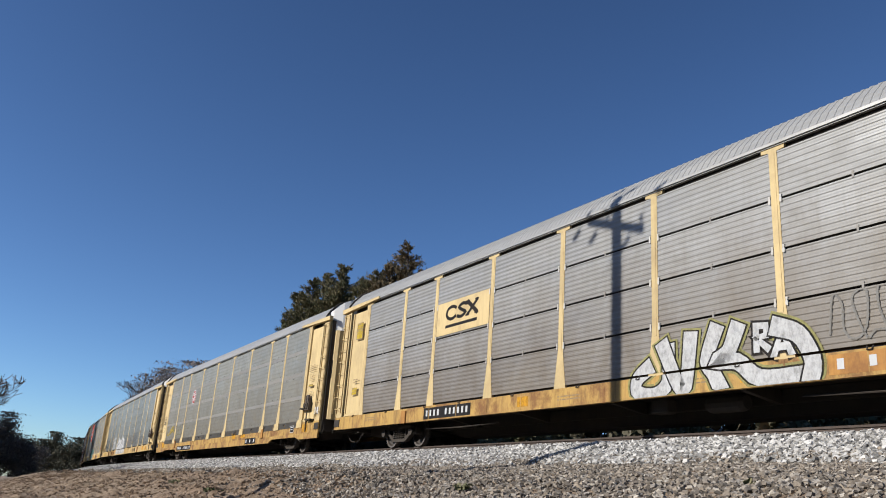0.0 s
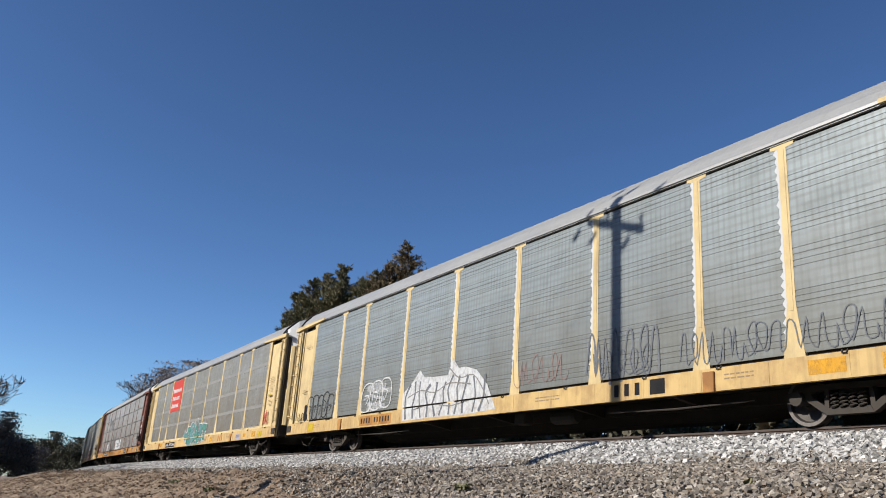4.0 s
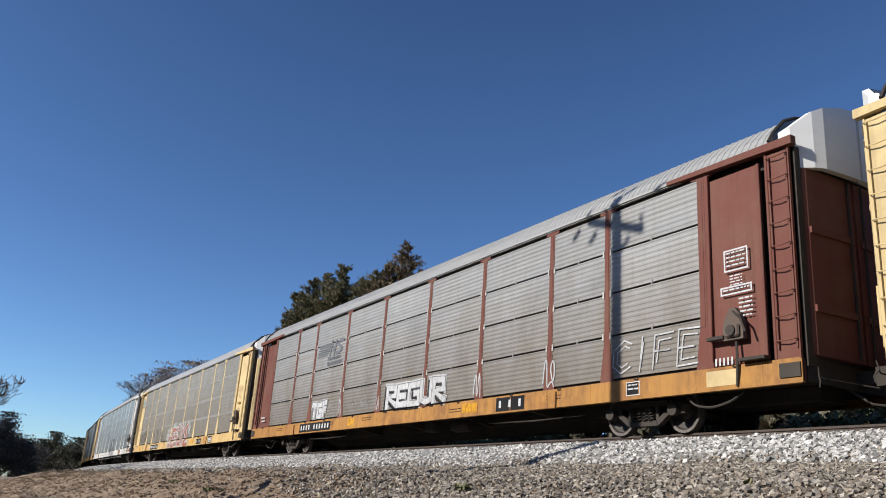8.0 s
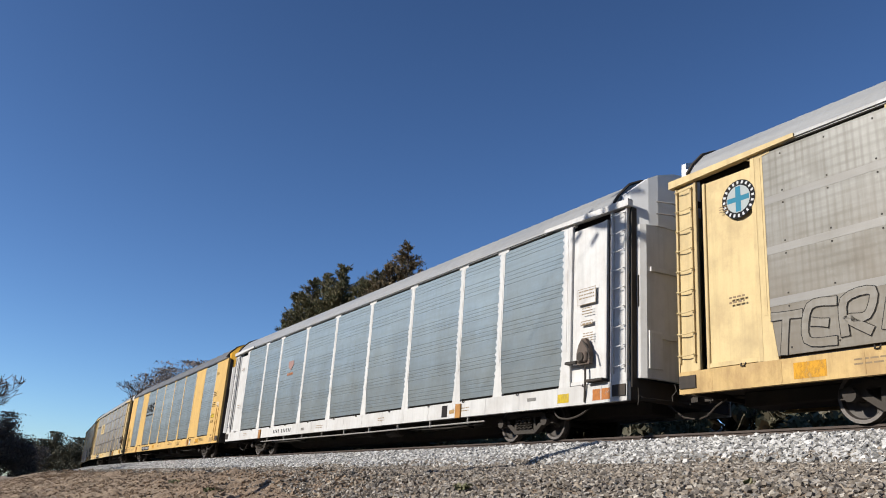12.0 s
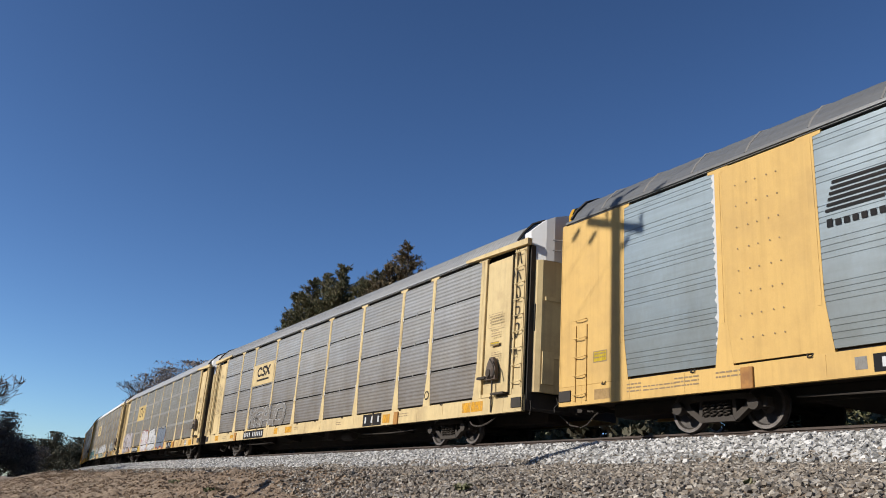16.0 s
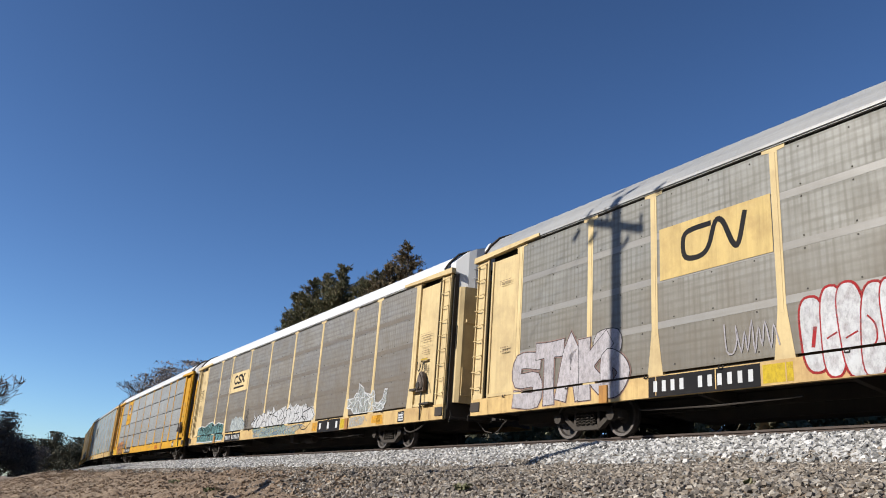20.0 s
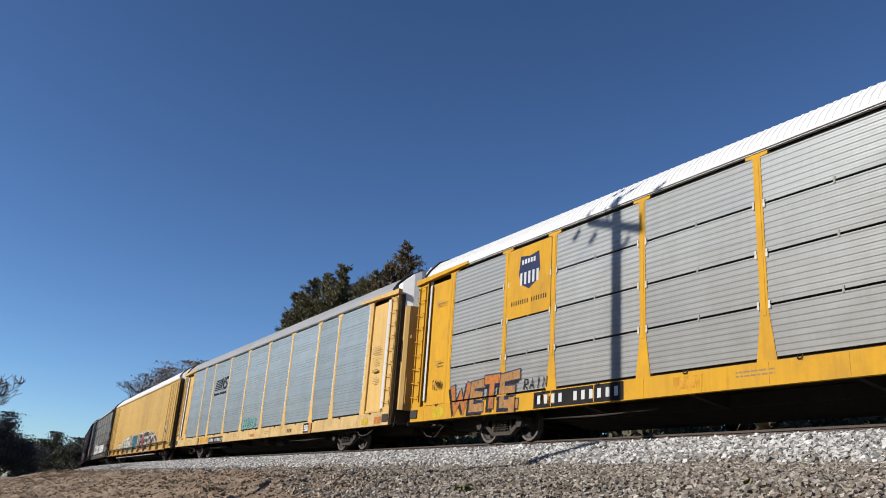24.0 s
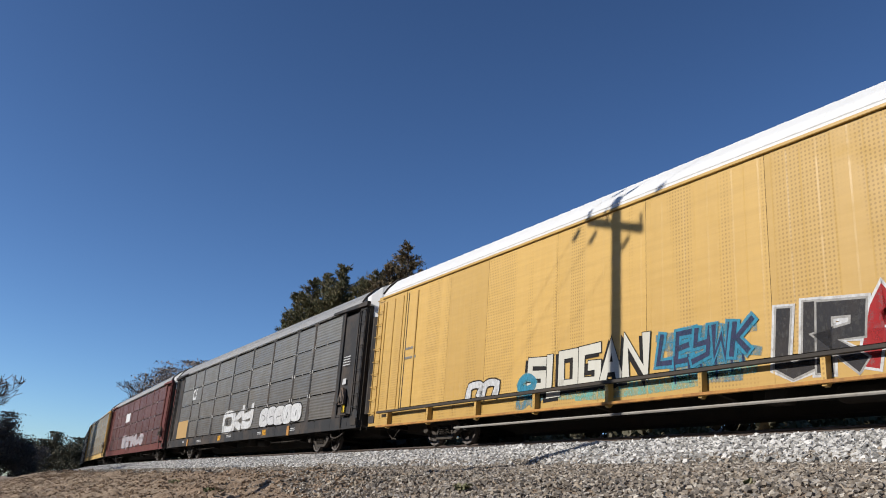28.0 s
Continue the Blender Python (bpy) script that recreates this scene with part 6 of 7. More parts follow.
scribble(c, -3.75, -3.15, 1.3, 1.6, 4, SPRAY["ash"], 0.025, 36)
mark(c, -8.2, -5.2, 0.66, 0.98, INK, CHALK, "xxxx xxxxxx")
mark(c, 5.3, 6.5, 0.66, 1.0, INK, CHALK, "x x x")
frame_sign(c, 12.6, 13.14, 2.78, 3.2, CHALK, None, 0.03)
stencils(c, [(12.72, 13.0, 2.7, 4, 0.035), (12.9, 13.2, 2.25, 5, 0.05), (-13.0, -12.5, 1.5, 2, 0.09)], CHALK)
frame_sign(c, 12.5, 13.2, 2.34, 2.5, CHALK, None, 0.03)
plate(c, 12.1, 12.8, 0.7, 0.98, PALE, 0, "paint_patch")
frame_sign(c, 10.0, 10.4, 0.7, 0.98, CHALK, INK)
bars(c, 12.3, 12.75, 1.06, 1.2, "xxxxx", CHALK, 1)
sill_marks(c, INK, 5)

c = car("yellow auto-rack car with sooty grey panels and red graffiti", PALE, WARMGREY, SILLP, joint=False, rib=0, straps=True)
burst(c, -0.45, 1.5, 0.6, 7, SPRAY["frost"], 0.5, 2.9)
burst(c, 0.9, 1.62, 0.45, 5, SPRAY["frost"], 0.6, 2.4)
burst(c, -2.0, 1.25, 0.55, 5, SPRAY["frost"], 2.2, 4.2)
burst(c, 3.1, 1.5, 0.55, 6, SPRAY["frost"], -0.4, 1.8)
piece(c, [("Y", -1.95, -0.95, 0.66, 1.72), ("G", -1.05, -0.1, 0.68, 1.78), ("S", -0.15, 0.62, 0.7, 1.8), ("U", 0.6, 1.62, 0.7, 1.95), ("K", 1.55, 2.3, 0.66, 1.85), ([[(3.0, 1.82), (2.5, 1.45), (2.9, 1.2), (2.3, 0.72), (3.2, 0.74)]],)],
      [SPRAY["dust_rose"], SPRAY["wine"]], CHALK, 0.22, 0.05, SPRAY["pale"], 0.03, 0.12, "red sprayed shapes with white rims", True, None, 0.03, 41)
film(c, "graffiti_star", [[(1.36, 1.0), (1.44, 1.16), (1.62, 1.22), (1.44, 1.28), (1.36, 1.46), (1.28, 1.28), (1.1, 1.22), (1.28, 1.16)]], WORN[SPRAY["olive"].name], 3)
piece(c, [("M", -8.95, -7.65, 1.1, 1.9), ("O", -6.95, -5.85, 1.12, 2.05), ("D", -5.75, -4.5, 1.1, 2.05), ("D", -4.45, -3.85, 1.1, 1.75)], WARMGREY, SPRAY["ash"], 0.2, 0.022, None, 0, 0.0, "shapes outlined in thin pale spray")
smear(c, -2.1, -1.6, 1.74, 1.9, CHALK, 3, 0.06, 46)
mark(c, 5.45, 6.5, 0.66, 0.95, INK, CHALK, "x x x")
scribble(c, 6.6, 7.8, 0.68, 1.0, 4, SPRAY["orange"], 0.04, 44)
frame_sign(c, 8.0, 8.7, 0.66, 1.0, INK, CHALK, 0.05)
mark(c, -7.5, -5.0, 0.66, 0.96, INK, CHALK, "xxxx xxxxxx")
film(c, "round_mark", [disc_at(-12.55, 4.15, 0.38)], INK, 0, "dark ring with pale dashes round a blue cross")
film(c, "round_mark", [[(-12.55 + r * math.cos(a + d), 4.15 + r * math.sin(a + d)) for r, d in ((0.3, -0.07), (0.36, -0.06), (0.36, 0.06), (0.3, 0.07))] for a in (2 * math.pi * k / 20 for k in range(20))], CHALK, 1)
film(c, "round_mark", [disc_at(-12.55, 4.15, 0.27)], SPRAY["frost"], 1.5)
film(c, "round_mark", [rect(-12.8, -12.3, 4.1, 4.2), rect(-12.61, -12.49, 3.9, 4.4)], SPRAY["blue"], 2)
small_plates(c, [(-11.6, -11.0, 0.68, 0.95, "patch"), (5.6, 6.3, 0.97, 1.03, "patch")])
piece(c, [("T", -12.0, -11.35, 1.15, 1.85), ("E", -11.3, -10.75, 1.2, 1.9), ("R", -10.7, -10.1, 1.2, 1.95), ("M", -10.0, -9.5, 1.25, 1.95)], WARMGREY, INK, 0.13, 0.014, None, 0, 0.1, "shapes outlined in thin black spray", True, None, 0.07, 45)
door_signs(c, INK)
sill_marks(c, None, 6)

c = car("white auto-rack car with blue-grey panels", WHITE, BLUEGREY, WHITE, side_pipe=True, joint=False, rib="bands", rows=1, seal=True)
film(c, "logo_shape", [[(-6.3, 3.7), (-5.7, 3.7), (-5.7, 3.5), (-6.0, 3.3), (-6.3, 3.5)]], SPRAY["dust_rose"], 1, "faded red shield shape")
bars(c, -6.35, -5.65, 3.1, 3.2, "xxxxxx", SPRAY["orange"], 1)
small_plates(c, [(11.85, 12.25, 0.7, 0.9, "yellow"), (10.7, 11.05, 0.82, 0.9, "grey"), (7.1, 7.5, 0.74, 0.84, "tan"), (-4.0, -3.7, 0.74, 0.84, "grey"), (13.05, 13.6, 0.68, 0.92, "orange")])
plate(c, 6.7, 7.0, 0.66, 0.98, INK, 0)
mark(c, -7.3, -5.0, 0.68, 0.95, WHITE, INK, "xxxx xxxxxx")
door_signs(c, INK, WHITE)
sill_marks(c, None, 7)

c = car("orange-yellow auto-rack car with blue-grey ribbed panels and solid corners", ORANGE, BLUEGREY, ORANGE, roof=DARKROOF, joint=False, rib="bands", depth=0.0105, rows=1, seal=True, solid=(1, 7), plain_corner=True, end=WHITE, cap=GOLD)
slanted_logo(c, -7.2, -4.65, 3.0, 3.95, INK)
mark(c, -6.6, -4.0, 0.66, 0.94, INK, CHALK, "xxxx xxxxxx")
bars(c, 4.75, 5.5, 0.72, 0.94, "xxx", INK, 1)
frame_sign(c, 7.9, 8.3, 0.64, 0.98, INK, CHALK, 0.04)
stencils(c, [(12.1, 12.6, 4.35, 3, 0.035), (12.1, 12.75, 3.3, 3, 0.06), (12.1, 12.75, 2.75, 3, 0.06), (10.0, 11.2, 0.95, 3, 0.04), (2.2, 2.8, 0.95, 2, 0.05)], INK)
frame_sign(c, 12.2, 12.75, 1.95, 2.15, INK, SPRAY["yellow"])
bars(c, 12.2, 12.75, 1.68, 1.82, "xx xxx", INK, 1)
bars(c, 12.95, 13.5, 2.5, 2.72, "xxx", CHALK, 1)
small_plates(c, [(12.45, 13.05, 0.68, 0.92, "tan"), (9.2, 9.7, 0.7, 0.8, "tan"), (-1.2, -0.7, 0.8, 0.9, "tan")])
for k in range(20):
    part("roof_batten", lambda bm: bm_tube(bm, [(0, y, z + 0.008) for y, z in ROOF[1:]] + [(0, -y, z + 0.008) for y, z in ROOF[-2:0:-1]], 0.022, 4), HOSE, c, "thin pale batten across the roof", at=(-12.7 + k * 1.33, 0, 0), key="batten")
for k in range(9):
    x = (-9.2, -8.75, -8.3, 9.0 - 1.6, 9.0 - 1.1, 9.0 - 0.6, -8.95, -8.5, 8.2)[k]
    tagged(film(c, "bolt_row", [disc_at(x + 0.2, 1.5 + q * 0.42, 0.016, 6) for q in range(8)], FAINT, 1), kind="stuff")
frame_sign(c, -12.95, -12.5, 1.5, 1.75, FAINT, WORN[SPRAY["yellow"].name], 0.02)
small_plates(c, [(-12.9, -12.4, 0.7, 0.92, "tan"), (-6.9, -6.7, 0.72, 0.92, "grey")])
stencils(c, [(-11.9, -11.5, 0.95, 3, 0.045), (-10.6, -10.0, 0.95, 3, 0.045), (-9.6, -8.9, 0.96, 2, 0.05)], FAINT)
sill_marks(c, None, 8)

c = car("pale yellow auto-rack car with ribbed galvanised panels", PALE, SILVER, PALE)
rail_logo(c, -7.3, -4.55, 3.03, 4.0, PALE, INK)
piece(c, row(("K", "R", "A", "U", "O"), -7.0, -2.7, 1.12, 1.96, 0.12), SILVER, CHALK, 0.2, 0.02, INK, 0.012, 0.15, "shapes outlined in white and black spray", True, None, 0.07, 51)
mark(c, 5.2, 6.55, 0.64, 1.02, INK, CHALK, "x x x")
mark(c, -7.7, -4.9, 0.64, 0.99, INK, CHALK, "xxxx xxxxxx")
small_plates(c, [(6.65, 7.15, 0.68, 0.95, "patch"), (11.4, 12.4, 0.72, 0.98, "patch"), (-12.4, -11.8, 0.7, 0.95, "patch"), (-9.8, -9.3, 0.74, 0.9, "patch")])
for k in range(6):
    scribble(c, 13.58, 13.92, 4.4 - k * 0.5, 4.8 - k * 0.5, 1, INK, 0.04, 53 + k)
scribble(c, -12.95, -12.35, 1.9, 3.6, 2, INK, 0.03, 60)
film(c, "round_mark", [[(9.4 + 0.13 * math.cos(2 * math.pi * k / 20), 1.35 + 0.13 * math.sin(2 * math.pi * k / 20)) for k in range(20)]], INK, 1)
film(c, "round_mark", [[(9.4 + 0.09 * math.cos(2 * math.pi * k / 20), 1.35 + 0.09 * math.sin(2 * math.pi * k / 20)) for k in range(20)]], PALE, 2)
door_signs(c, INK)
sill_marks(c, None, 9)

c = car("yellow auto-rack car with grey panels and bubble graffiti", PALE, GREY, SILLP, joint=False, rib=0, straps=True)
plate(c, -7.25, -4.55, 2.95, 4.05, MIDYEL, 0, "logo_plate", "yellow plate with a dark bent line")
film(c, "logo_line", [ribbon(curved([(-5.95, 3.85), (-6.5, 3.82), (-6.62, 3.6), (-6.55, 3.3), (-6.2, 3.25), (-5.98, 3.4), (-5.8, 3.85), (-5.62, 3.8), (-5.42, 3.35), (-5.28, 3.3), (-5.12, 3.85)]), 0.11)], INK, 1)
piece(c, [("S", -12.2, -11.1, 0.68, 2.0), ("T", -11.35, -10.25, 0.68, 2.16), ("A", -10.5, -9.5, 0.72, 2.14), ("K", -9.75, -8.65, 0.7, 2.1), ("D", -9.0, -8.12, 0.74, 1.7)], SPRAY["blush"], SPRAY["char"], 0.36, 0.018, SPRAY["dust_rose"], 0.02, 0.0, "pale bubble shapes with dark rims", True, None, 0.02, 61)
piece(c, [("O", -9.2, -8.4, 1.58, 2.16)], SPRAY["blush"], SPRAY["char"], 0.3, 0.018, None, 0, 0.0, "", True)
bubbles(c, -4.05, -1.65, 0.68, 2.06, 7, CHALK, SPRAY["red"], None, 62, "white bubble shapes with red rims", 0.03)
piece(c, [("Y", -1.62, -1.0, 0.7, 1.7)], SPRAY["blush"], SPRAY["slate"], 0.16, 0.02, None, 0, 0.0, "", True)
bubbles(c, -1.15, 0.75, 0.68, 2.04, 5, CHALK, INK, None, 63, "white bubble shapes with black rims", 0.03)
bubbles(c, 0.7, 1.36, 0.68, 1.62, 1, CHALK, INK, None, 68, "", 0.03)
bubbles(c, 1.85, 4.45, 0.78, 2.0, 4, SPRAY["steel"], INK, SPRAY["red"], 64, "slate blue bubble shapes with dark rims", 0.02)
scribble(c, -5.7, -4.5, 1.2, 1.8, 4, SPRAY["pale"], 0.03, 65)
scribble(c, 7.6, 12.0, 1.3, 1.9, 10, SPRAY["dust_rose"], 0.014, 66)
mark(c, -7.6, -4.95, 0.62, 1.02, INK, CHALK, "xxxx xxxxxx")
mark(c, 5.4, 6.85, 0.62, 1.0, INK, CHALK, "x x x")
small_plates(c, [(-4.9, -4.3, 0.66, 0.98, "yellow"), (6.9, 7.3, 0.66, 0.98, "patch"), (11.6, 12.3, 0.66, 0.95, "patch")])
part("bracket", lambda bm: bm_box(bm, -0.2, 0.2, -HALF - 0.05, -HALF, 0.72, 0.98, 0.01), YEL, c, at=(9.6, 0, 0), key="bracket")
frame_sign(c, 10.6, 11.0, 0.68, 0.96, INK, CHALK)
door_signs(c, INK)
sill_marks(c, None, 10)

c = car("yellow auto-rack car with a white roof and sooty grey panels", PALE, SOOTGREY, SILLP, roof=ROOFWHITE, joint=False, rib=0, straps=True, strap_mat=SOOTGREY)
rail_logo(c, -7.25, -4.55, 3.0, 3.98, PALE, INK)
smear(c, -2.7, 2.6, 0.66, 1.05, SPRAY["teal"], 4, 0.13, 77)
wild(c, [(-3.15, 1.3), (-2.95, 1.34), (-2.7, 1.4), (-2.8, 1.8), (-2.5, 1.5), (-2.2, 1.66), (-1.8, 1.6), (-1.5, 1.72), (-1.1, 1.6), (-0.95, 1.84), (-0.5, 1.66), (-0.3, 1.9), (0.1, 1.66), (0.7, 1.74), (1.2, 1.82), (1.5, 1.66), (1.75, 1.9), (2.1, 1.7), (2.5, 1.84), (3.0, 1.68), (3.5, 1.78), (3.9, 1.58), (4.3, 1.64), (4.55, 1.3)],
     [(-3.15, 1.24), (-2.6, 1.1), (0.4, 1.08), (3.3, 1.08), (4.4, 1.09), (4.55, 1.25)], WORN[CHALK.name], WORN[INK.name], 19, 71, "white jagged interlocked sprayed shapes with dark lines", 0.035)
wild(c, [(-2.7, 0.98), (-1.4, 1.0), (0.6, 0.99), (2.4, 1.0), (3.4, 0.98)], [(-2.6, 0.66), (-1.0, 0.68), (1.0, 0.66), (2.6, 0.7), (3.2, 0.85)], MIST[SPRAY["ice"].name], WORN[SPRAY["slate"].name], 7, 70, "thin pale blue spray on the sill", 0.03)
film(c, "graffiti_line", [ribbon(curved([(3.0, 0.98), (3.3, 0.8), (3.7, 0.78), (4.2, 1.0)], 3), 0.03)], INK, 2)
wild(c, [(7.49, 1.62), (8.0, 1.63), (8.16, 1.79), (8.36, 1.78), (8.38, 2.1), (8.75, 1.93), (8.84, 1.76), (9.15, 1.7), (9.38, 1.66), (9.44, 1.79), (9.6, 1.75), (9.72, 1.38), (10.0, 1.34), (10.25, 1.46), (10.36, 1.76), (10.54, 1.75)],
     [(7.52, 1.32), (7.85, 1.3), (8.1, 1.12), (8.8, 1.09), (9.56, 1.09), (10.28, 1.12), (10.52, 1.38)], MIST[SPRAY["frost"].name], WORN[CHALK.name], 9, 72, "thin pale jagged spray with white lines", 0.035, WORN[CHALK.name])
wild(c, [(7.8, 0.98), (8.5, 1.0), (9.0, 0.99)], [(7.76, 0.66), (8.4, 0.68), (8.95, 0.72)], MIST[SPRAY["frost"].name], WORN[SPRAY["ash"].name], 4, 82, "thin pale spray on the sill", 0.03)
wild(c, [(-6.4, 1.2), (-6.25, 1.7), (-5.9, 1.66), (-5.6, 1.82), (-5.3, 1.66), (-4.9, 1.74), (-4.5, 1.64), (-4.1, 1.36)], [(-6.35, 1.1), (-5.2, 1.1), (-4.15, 1.1)], WORN[SPRAY["frost"].name], WORN[SPRAY["slate"].name], 9, 73, "pale round-topped sprayed shapes", 0.03)
scribble(c, -4.1, -3.6, 1.1, 2.1, 3, INK, 0.02, 79)
smear(c, -12.4, -7.6, 0.72, 1.45, SPRAY["teal"], 5, 0.2, 80)
wild(c, [(-12.45, 1.5), (-11.8, 1.56), (-11.0, 1.5), (-10.4, 1.66), (-9.7, 1.72), (-9.2, 1.52), (-8.6, 1.62), (-7.9, 1.55), (-7.58, 1.5)], [(-12.4, 0.72), (-10.0, 0.7), (-7.6, 0.72)], WORN[SPRAY["teal"].name], WORN[INK.name], 22, 74, "teal jagged spray with black lines and a white rim", 0.05, WORN[CHALK.name])
mark(c, 4.95, 7.0, 0.6, 1.02, INK, CHALK, "x x x")
mark(c, -7.1, -4.6, 0.62, 0.98, INK, CHALK, "xxxx xxxxxx")
small_plates(c, [(7.05, 7.5, 0.66, 0.98, "yellow"), (9.9, 10.4, 0.66, 0.95, "patch"), (4.4, 4.9, 0.66, 0.98, "patch"), (-8.8, -8.3, 0.9, 1.03, "yellow")])
frame_sign(c, 11.4, 11.8, 0.66, 0.98, INK, CHALK, 0.04)
scribble(c, 12.4, 13.0, 2.1, 2.4, 3, INK, 0.04, 75)
scribble(c, -13.05, -12.4, 2.3, 2.8, 2, INK, 0.03, 76)
frame_sign(c, -13.05, -12.4, 3.0, 3.6, INK)
door_signs(c, INK)
sill_marks(c, None, 11)

c = car("golden auto-rack car with a white roof and pale ribbed panels", GOLD, LIGHTGREY, GOLD, roof=ROOFWHITE, door=GOLD)
plate(c, -9.3, -7.52, 2.98, 4.82, GOLD, 0, "logo_plate", "golden plate with a striped shield shape")
film(c, "shield_shape", [[(-8.78, 4.58), (-8.4, 4.52), (-8.02, 4.58), (-7.95, 4.1), (-8.1, 3.8), (-8.4, 3.66), (-8.7, 3.8), (-8.85, 4.1)]], SPRAY["navy"], 1)
film(c, "shield_pattern", [rect(-8.78 + 0.17 * k, -8.69 + 0.17 * k, 3.8, 4.12) for k in range(5)] + [rect(-8.72 + 0.12 * k, -8.64 + 0.12 * k, 4.34, 4.46) for k in range(5)], CHALK, 2)
bars(c, -9.15, -7.65, 3.3, 3.42, "xxxxxxxx xxxxxxx", INK, 1)
piece(c, [("W", -11.85, -10.85, 0.7, 1.5), ("E", -10.85, -10.15, 0.72, 1.55), ("T", -10.2, -9.45, 0.72, 1.58), ("E", -9.5, -8.65, 0.74, 1.6)], [SPRAY["orange"], SPRAY["amber"]], SPRAY["navy"], 0.2, 0.035, None, 0, 0.05, "orange sprayed shapes with dark rims", False, INK, 0.035, 81)
piece(c, row("RAIN", -8.5, -7.5, 1.12, 1.38, -0.04), INK, INK, 0.03, 0.0, None, 0, 0.03, "", False, None, 0.01, 82)
mark(c, -8.05, -5.0, 0.64, 1.02, INK, CHALK, "xxxx xxxxxx")
bars(c, 5.3, 6.3, 0.68, 0.94, "xxx", SPRAY["red"], 1)
frame_sign(c, 10.9, 11.4, 0.66, 0.98, INK, CHALK, 0.05)
small_plates(c, [(12.3, 12.9, 0.68, 0.96, "yellow"), (-12.8, -12.2, 0.68, 0.96, "yellow")])
scribble(c, 12.5, 13.2, 1.5, 1.8, 4, INK, 0.03, 83)
scribble(c, -12.9, -12.4, 1.5, 1.75, 4, INK, 0.03, 84)
plate(c, 13.58, 13.66, 1.2, 4.7, CHALK, 0, "white_stripe")
plate(c, -13.42, -13.32, 1.2, 4.7, CHALK, 0, "white_stripe")
door_signs(c, INK)
sill_marks(c, None, 12)

c = car("orange-yellow auto-rack car with pale blue ribbed panels", ORANGE, PALEBLUE, SILLP, joint=False, rib="bands", depth=0.0085, rows=1, seal=True, brake=False)
slanted_logo(c, -7.0, -4.65, 3.0, 3.95, INK)
piece(c, row(("U", "E", "O", "K", "I", "E", "A"), -1.3, 0.9, 1.14, 1.56, 0.02), MIST[SPRAY["mint"].name], MIST[SPRAY["mint"].name], 0.07, 0.004, None, 0, 0.06, "mint green misted sprayed shapes", True, None, 0.05, 91)
smear(c, -1.2, 0.85, 1.16, 1.5, SPRAY["mint"], 4, 0.03, 93)
mark(c, -6.8, -4.2, 0.62, 0.92, INK, CHALK, "xxxx xxxxxx")
frame_sign(c, 6.85, 7.4, 0.64, 1.0, INK, CHALK, 0.06)
small_plates(c, [(12.15, 12.65, 0.68, 0.88, "yellow"), (-11.6, -11.2, 0.66, 0.9, "yellow"), (0.2, 0.8, 0.72, 0.84, "orange"), (5.2, 5.6, 0.76, 0.86, "tan"), (13.1, 13.6, 0.68, 0.9, "orange")])
bars(c, 5.0, 5.6, 0.72, 0.86, "xxx", INK, 1)
plate(c, 13.43, 13.61, 1.15, 4.75, CHALK, 0, "white_stripe")
plate(c, -13.4, -13.18, 1.15, 4.7, CHALK, 0, "white_stripe")
scribble(c, -12.4, -11.9, 1.3, 1.9, 2, SPRAY["orange"], 0.05, 92)
door_signs(c, INK)
sill_marks(c, None, 13)

c = car("smooth-sided yellow auto-rack car covered in graffiti", TANP, TANP, TANP, roof=ROOFWHITE, end=YEL, joint=False, rib="upright", depth=0.003, rows=1, smooth=True, low_rail=True, plain_corner=True, door=TANP, flat_end=True)
smear(c, -5.9, -4.9, 0.72, 1.3, SPRAY["blue"], 4, 0.12, 108)
smear(c, -4.8, 1.0, 0.7, 0.95, SPRAY["mint"], 2, 0.1, 109)
piece(c, [("S", -5.5, -4.72, 1.02, 1.86), ("L", -4.74, -4.2, 0.84, 1.88), ("O", -4.3, -3.56, 1.0, 1.9), ("G", -3.6, -2.84, 1.0, 1.92), ("A", -2.86, -2.16, 1.0, 1.93), ("N", -2.2, -1.38, 1.0, 1.96)], SPRAY["cream"], INK, 0.2, 0.022, None, 0, 0.0, "white block lettering with black rims and shadow", False, INK, 0.01, 101, True)
smear(c, -1.2, 1.2, 0.85, 1.85, SPRAY["blue"], 6, 0.22, 110)
piece(c, row(("L", "E", "Y", "W", "K"), -1.15, 1.05, 1.2, 1.84, 0.02), SPRAY["navy"], SPRAY["blue"], 0.1, 0.06, None, 0, 0.1, "blue jagged sprayed shapes", False, None, 0.04, 102)
film(c, "graffiti_drip", [ribbon([(x, 1.35), (x + 0.02, 1.35 - d)], 0.045) for x, d in ((-0.75, 0.5), (-0.4, 0.38), (-0.1, 0.55), (0.25, 0.5), (0.6, 0.4), (0.85, 0.3))], WORN[SPRAY["navy"].name], 2)
piece(c, [("U", 1.5, 2.35, 0.72, 1.92), ("R", 2.3, 3.2, 0.74, 1.9), ("E", 3.85, 4.7, 0.74, 1.9), ("S", 4.65, 5.75, 0.72, 1.95)], SPRAY["char"], SPRAY["ash"], 0.25, 0.04, CHALK, 0.045, 0.1, "dark block shapes with white rims", False, None, 0.03, 103)
piece(c, [("A", 3.05, 3.9, 0.72, 1.9)], SPRAY["red"], CHALK, 0.3, 0.05, None, 0, 0.0, "red sprayed shape with a white rim", True, None, 0.0, 104)
smear(c, 5.7, 6.1, 0.75, 1.75, SPRAY["orange"], 4, 0.14, 111)
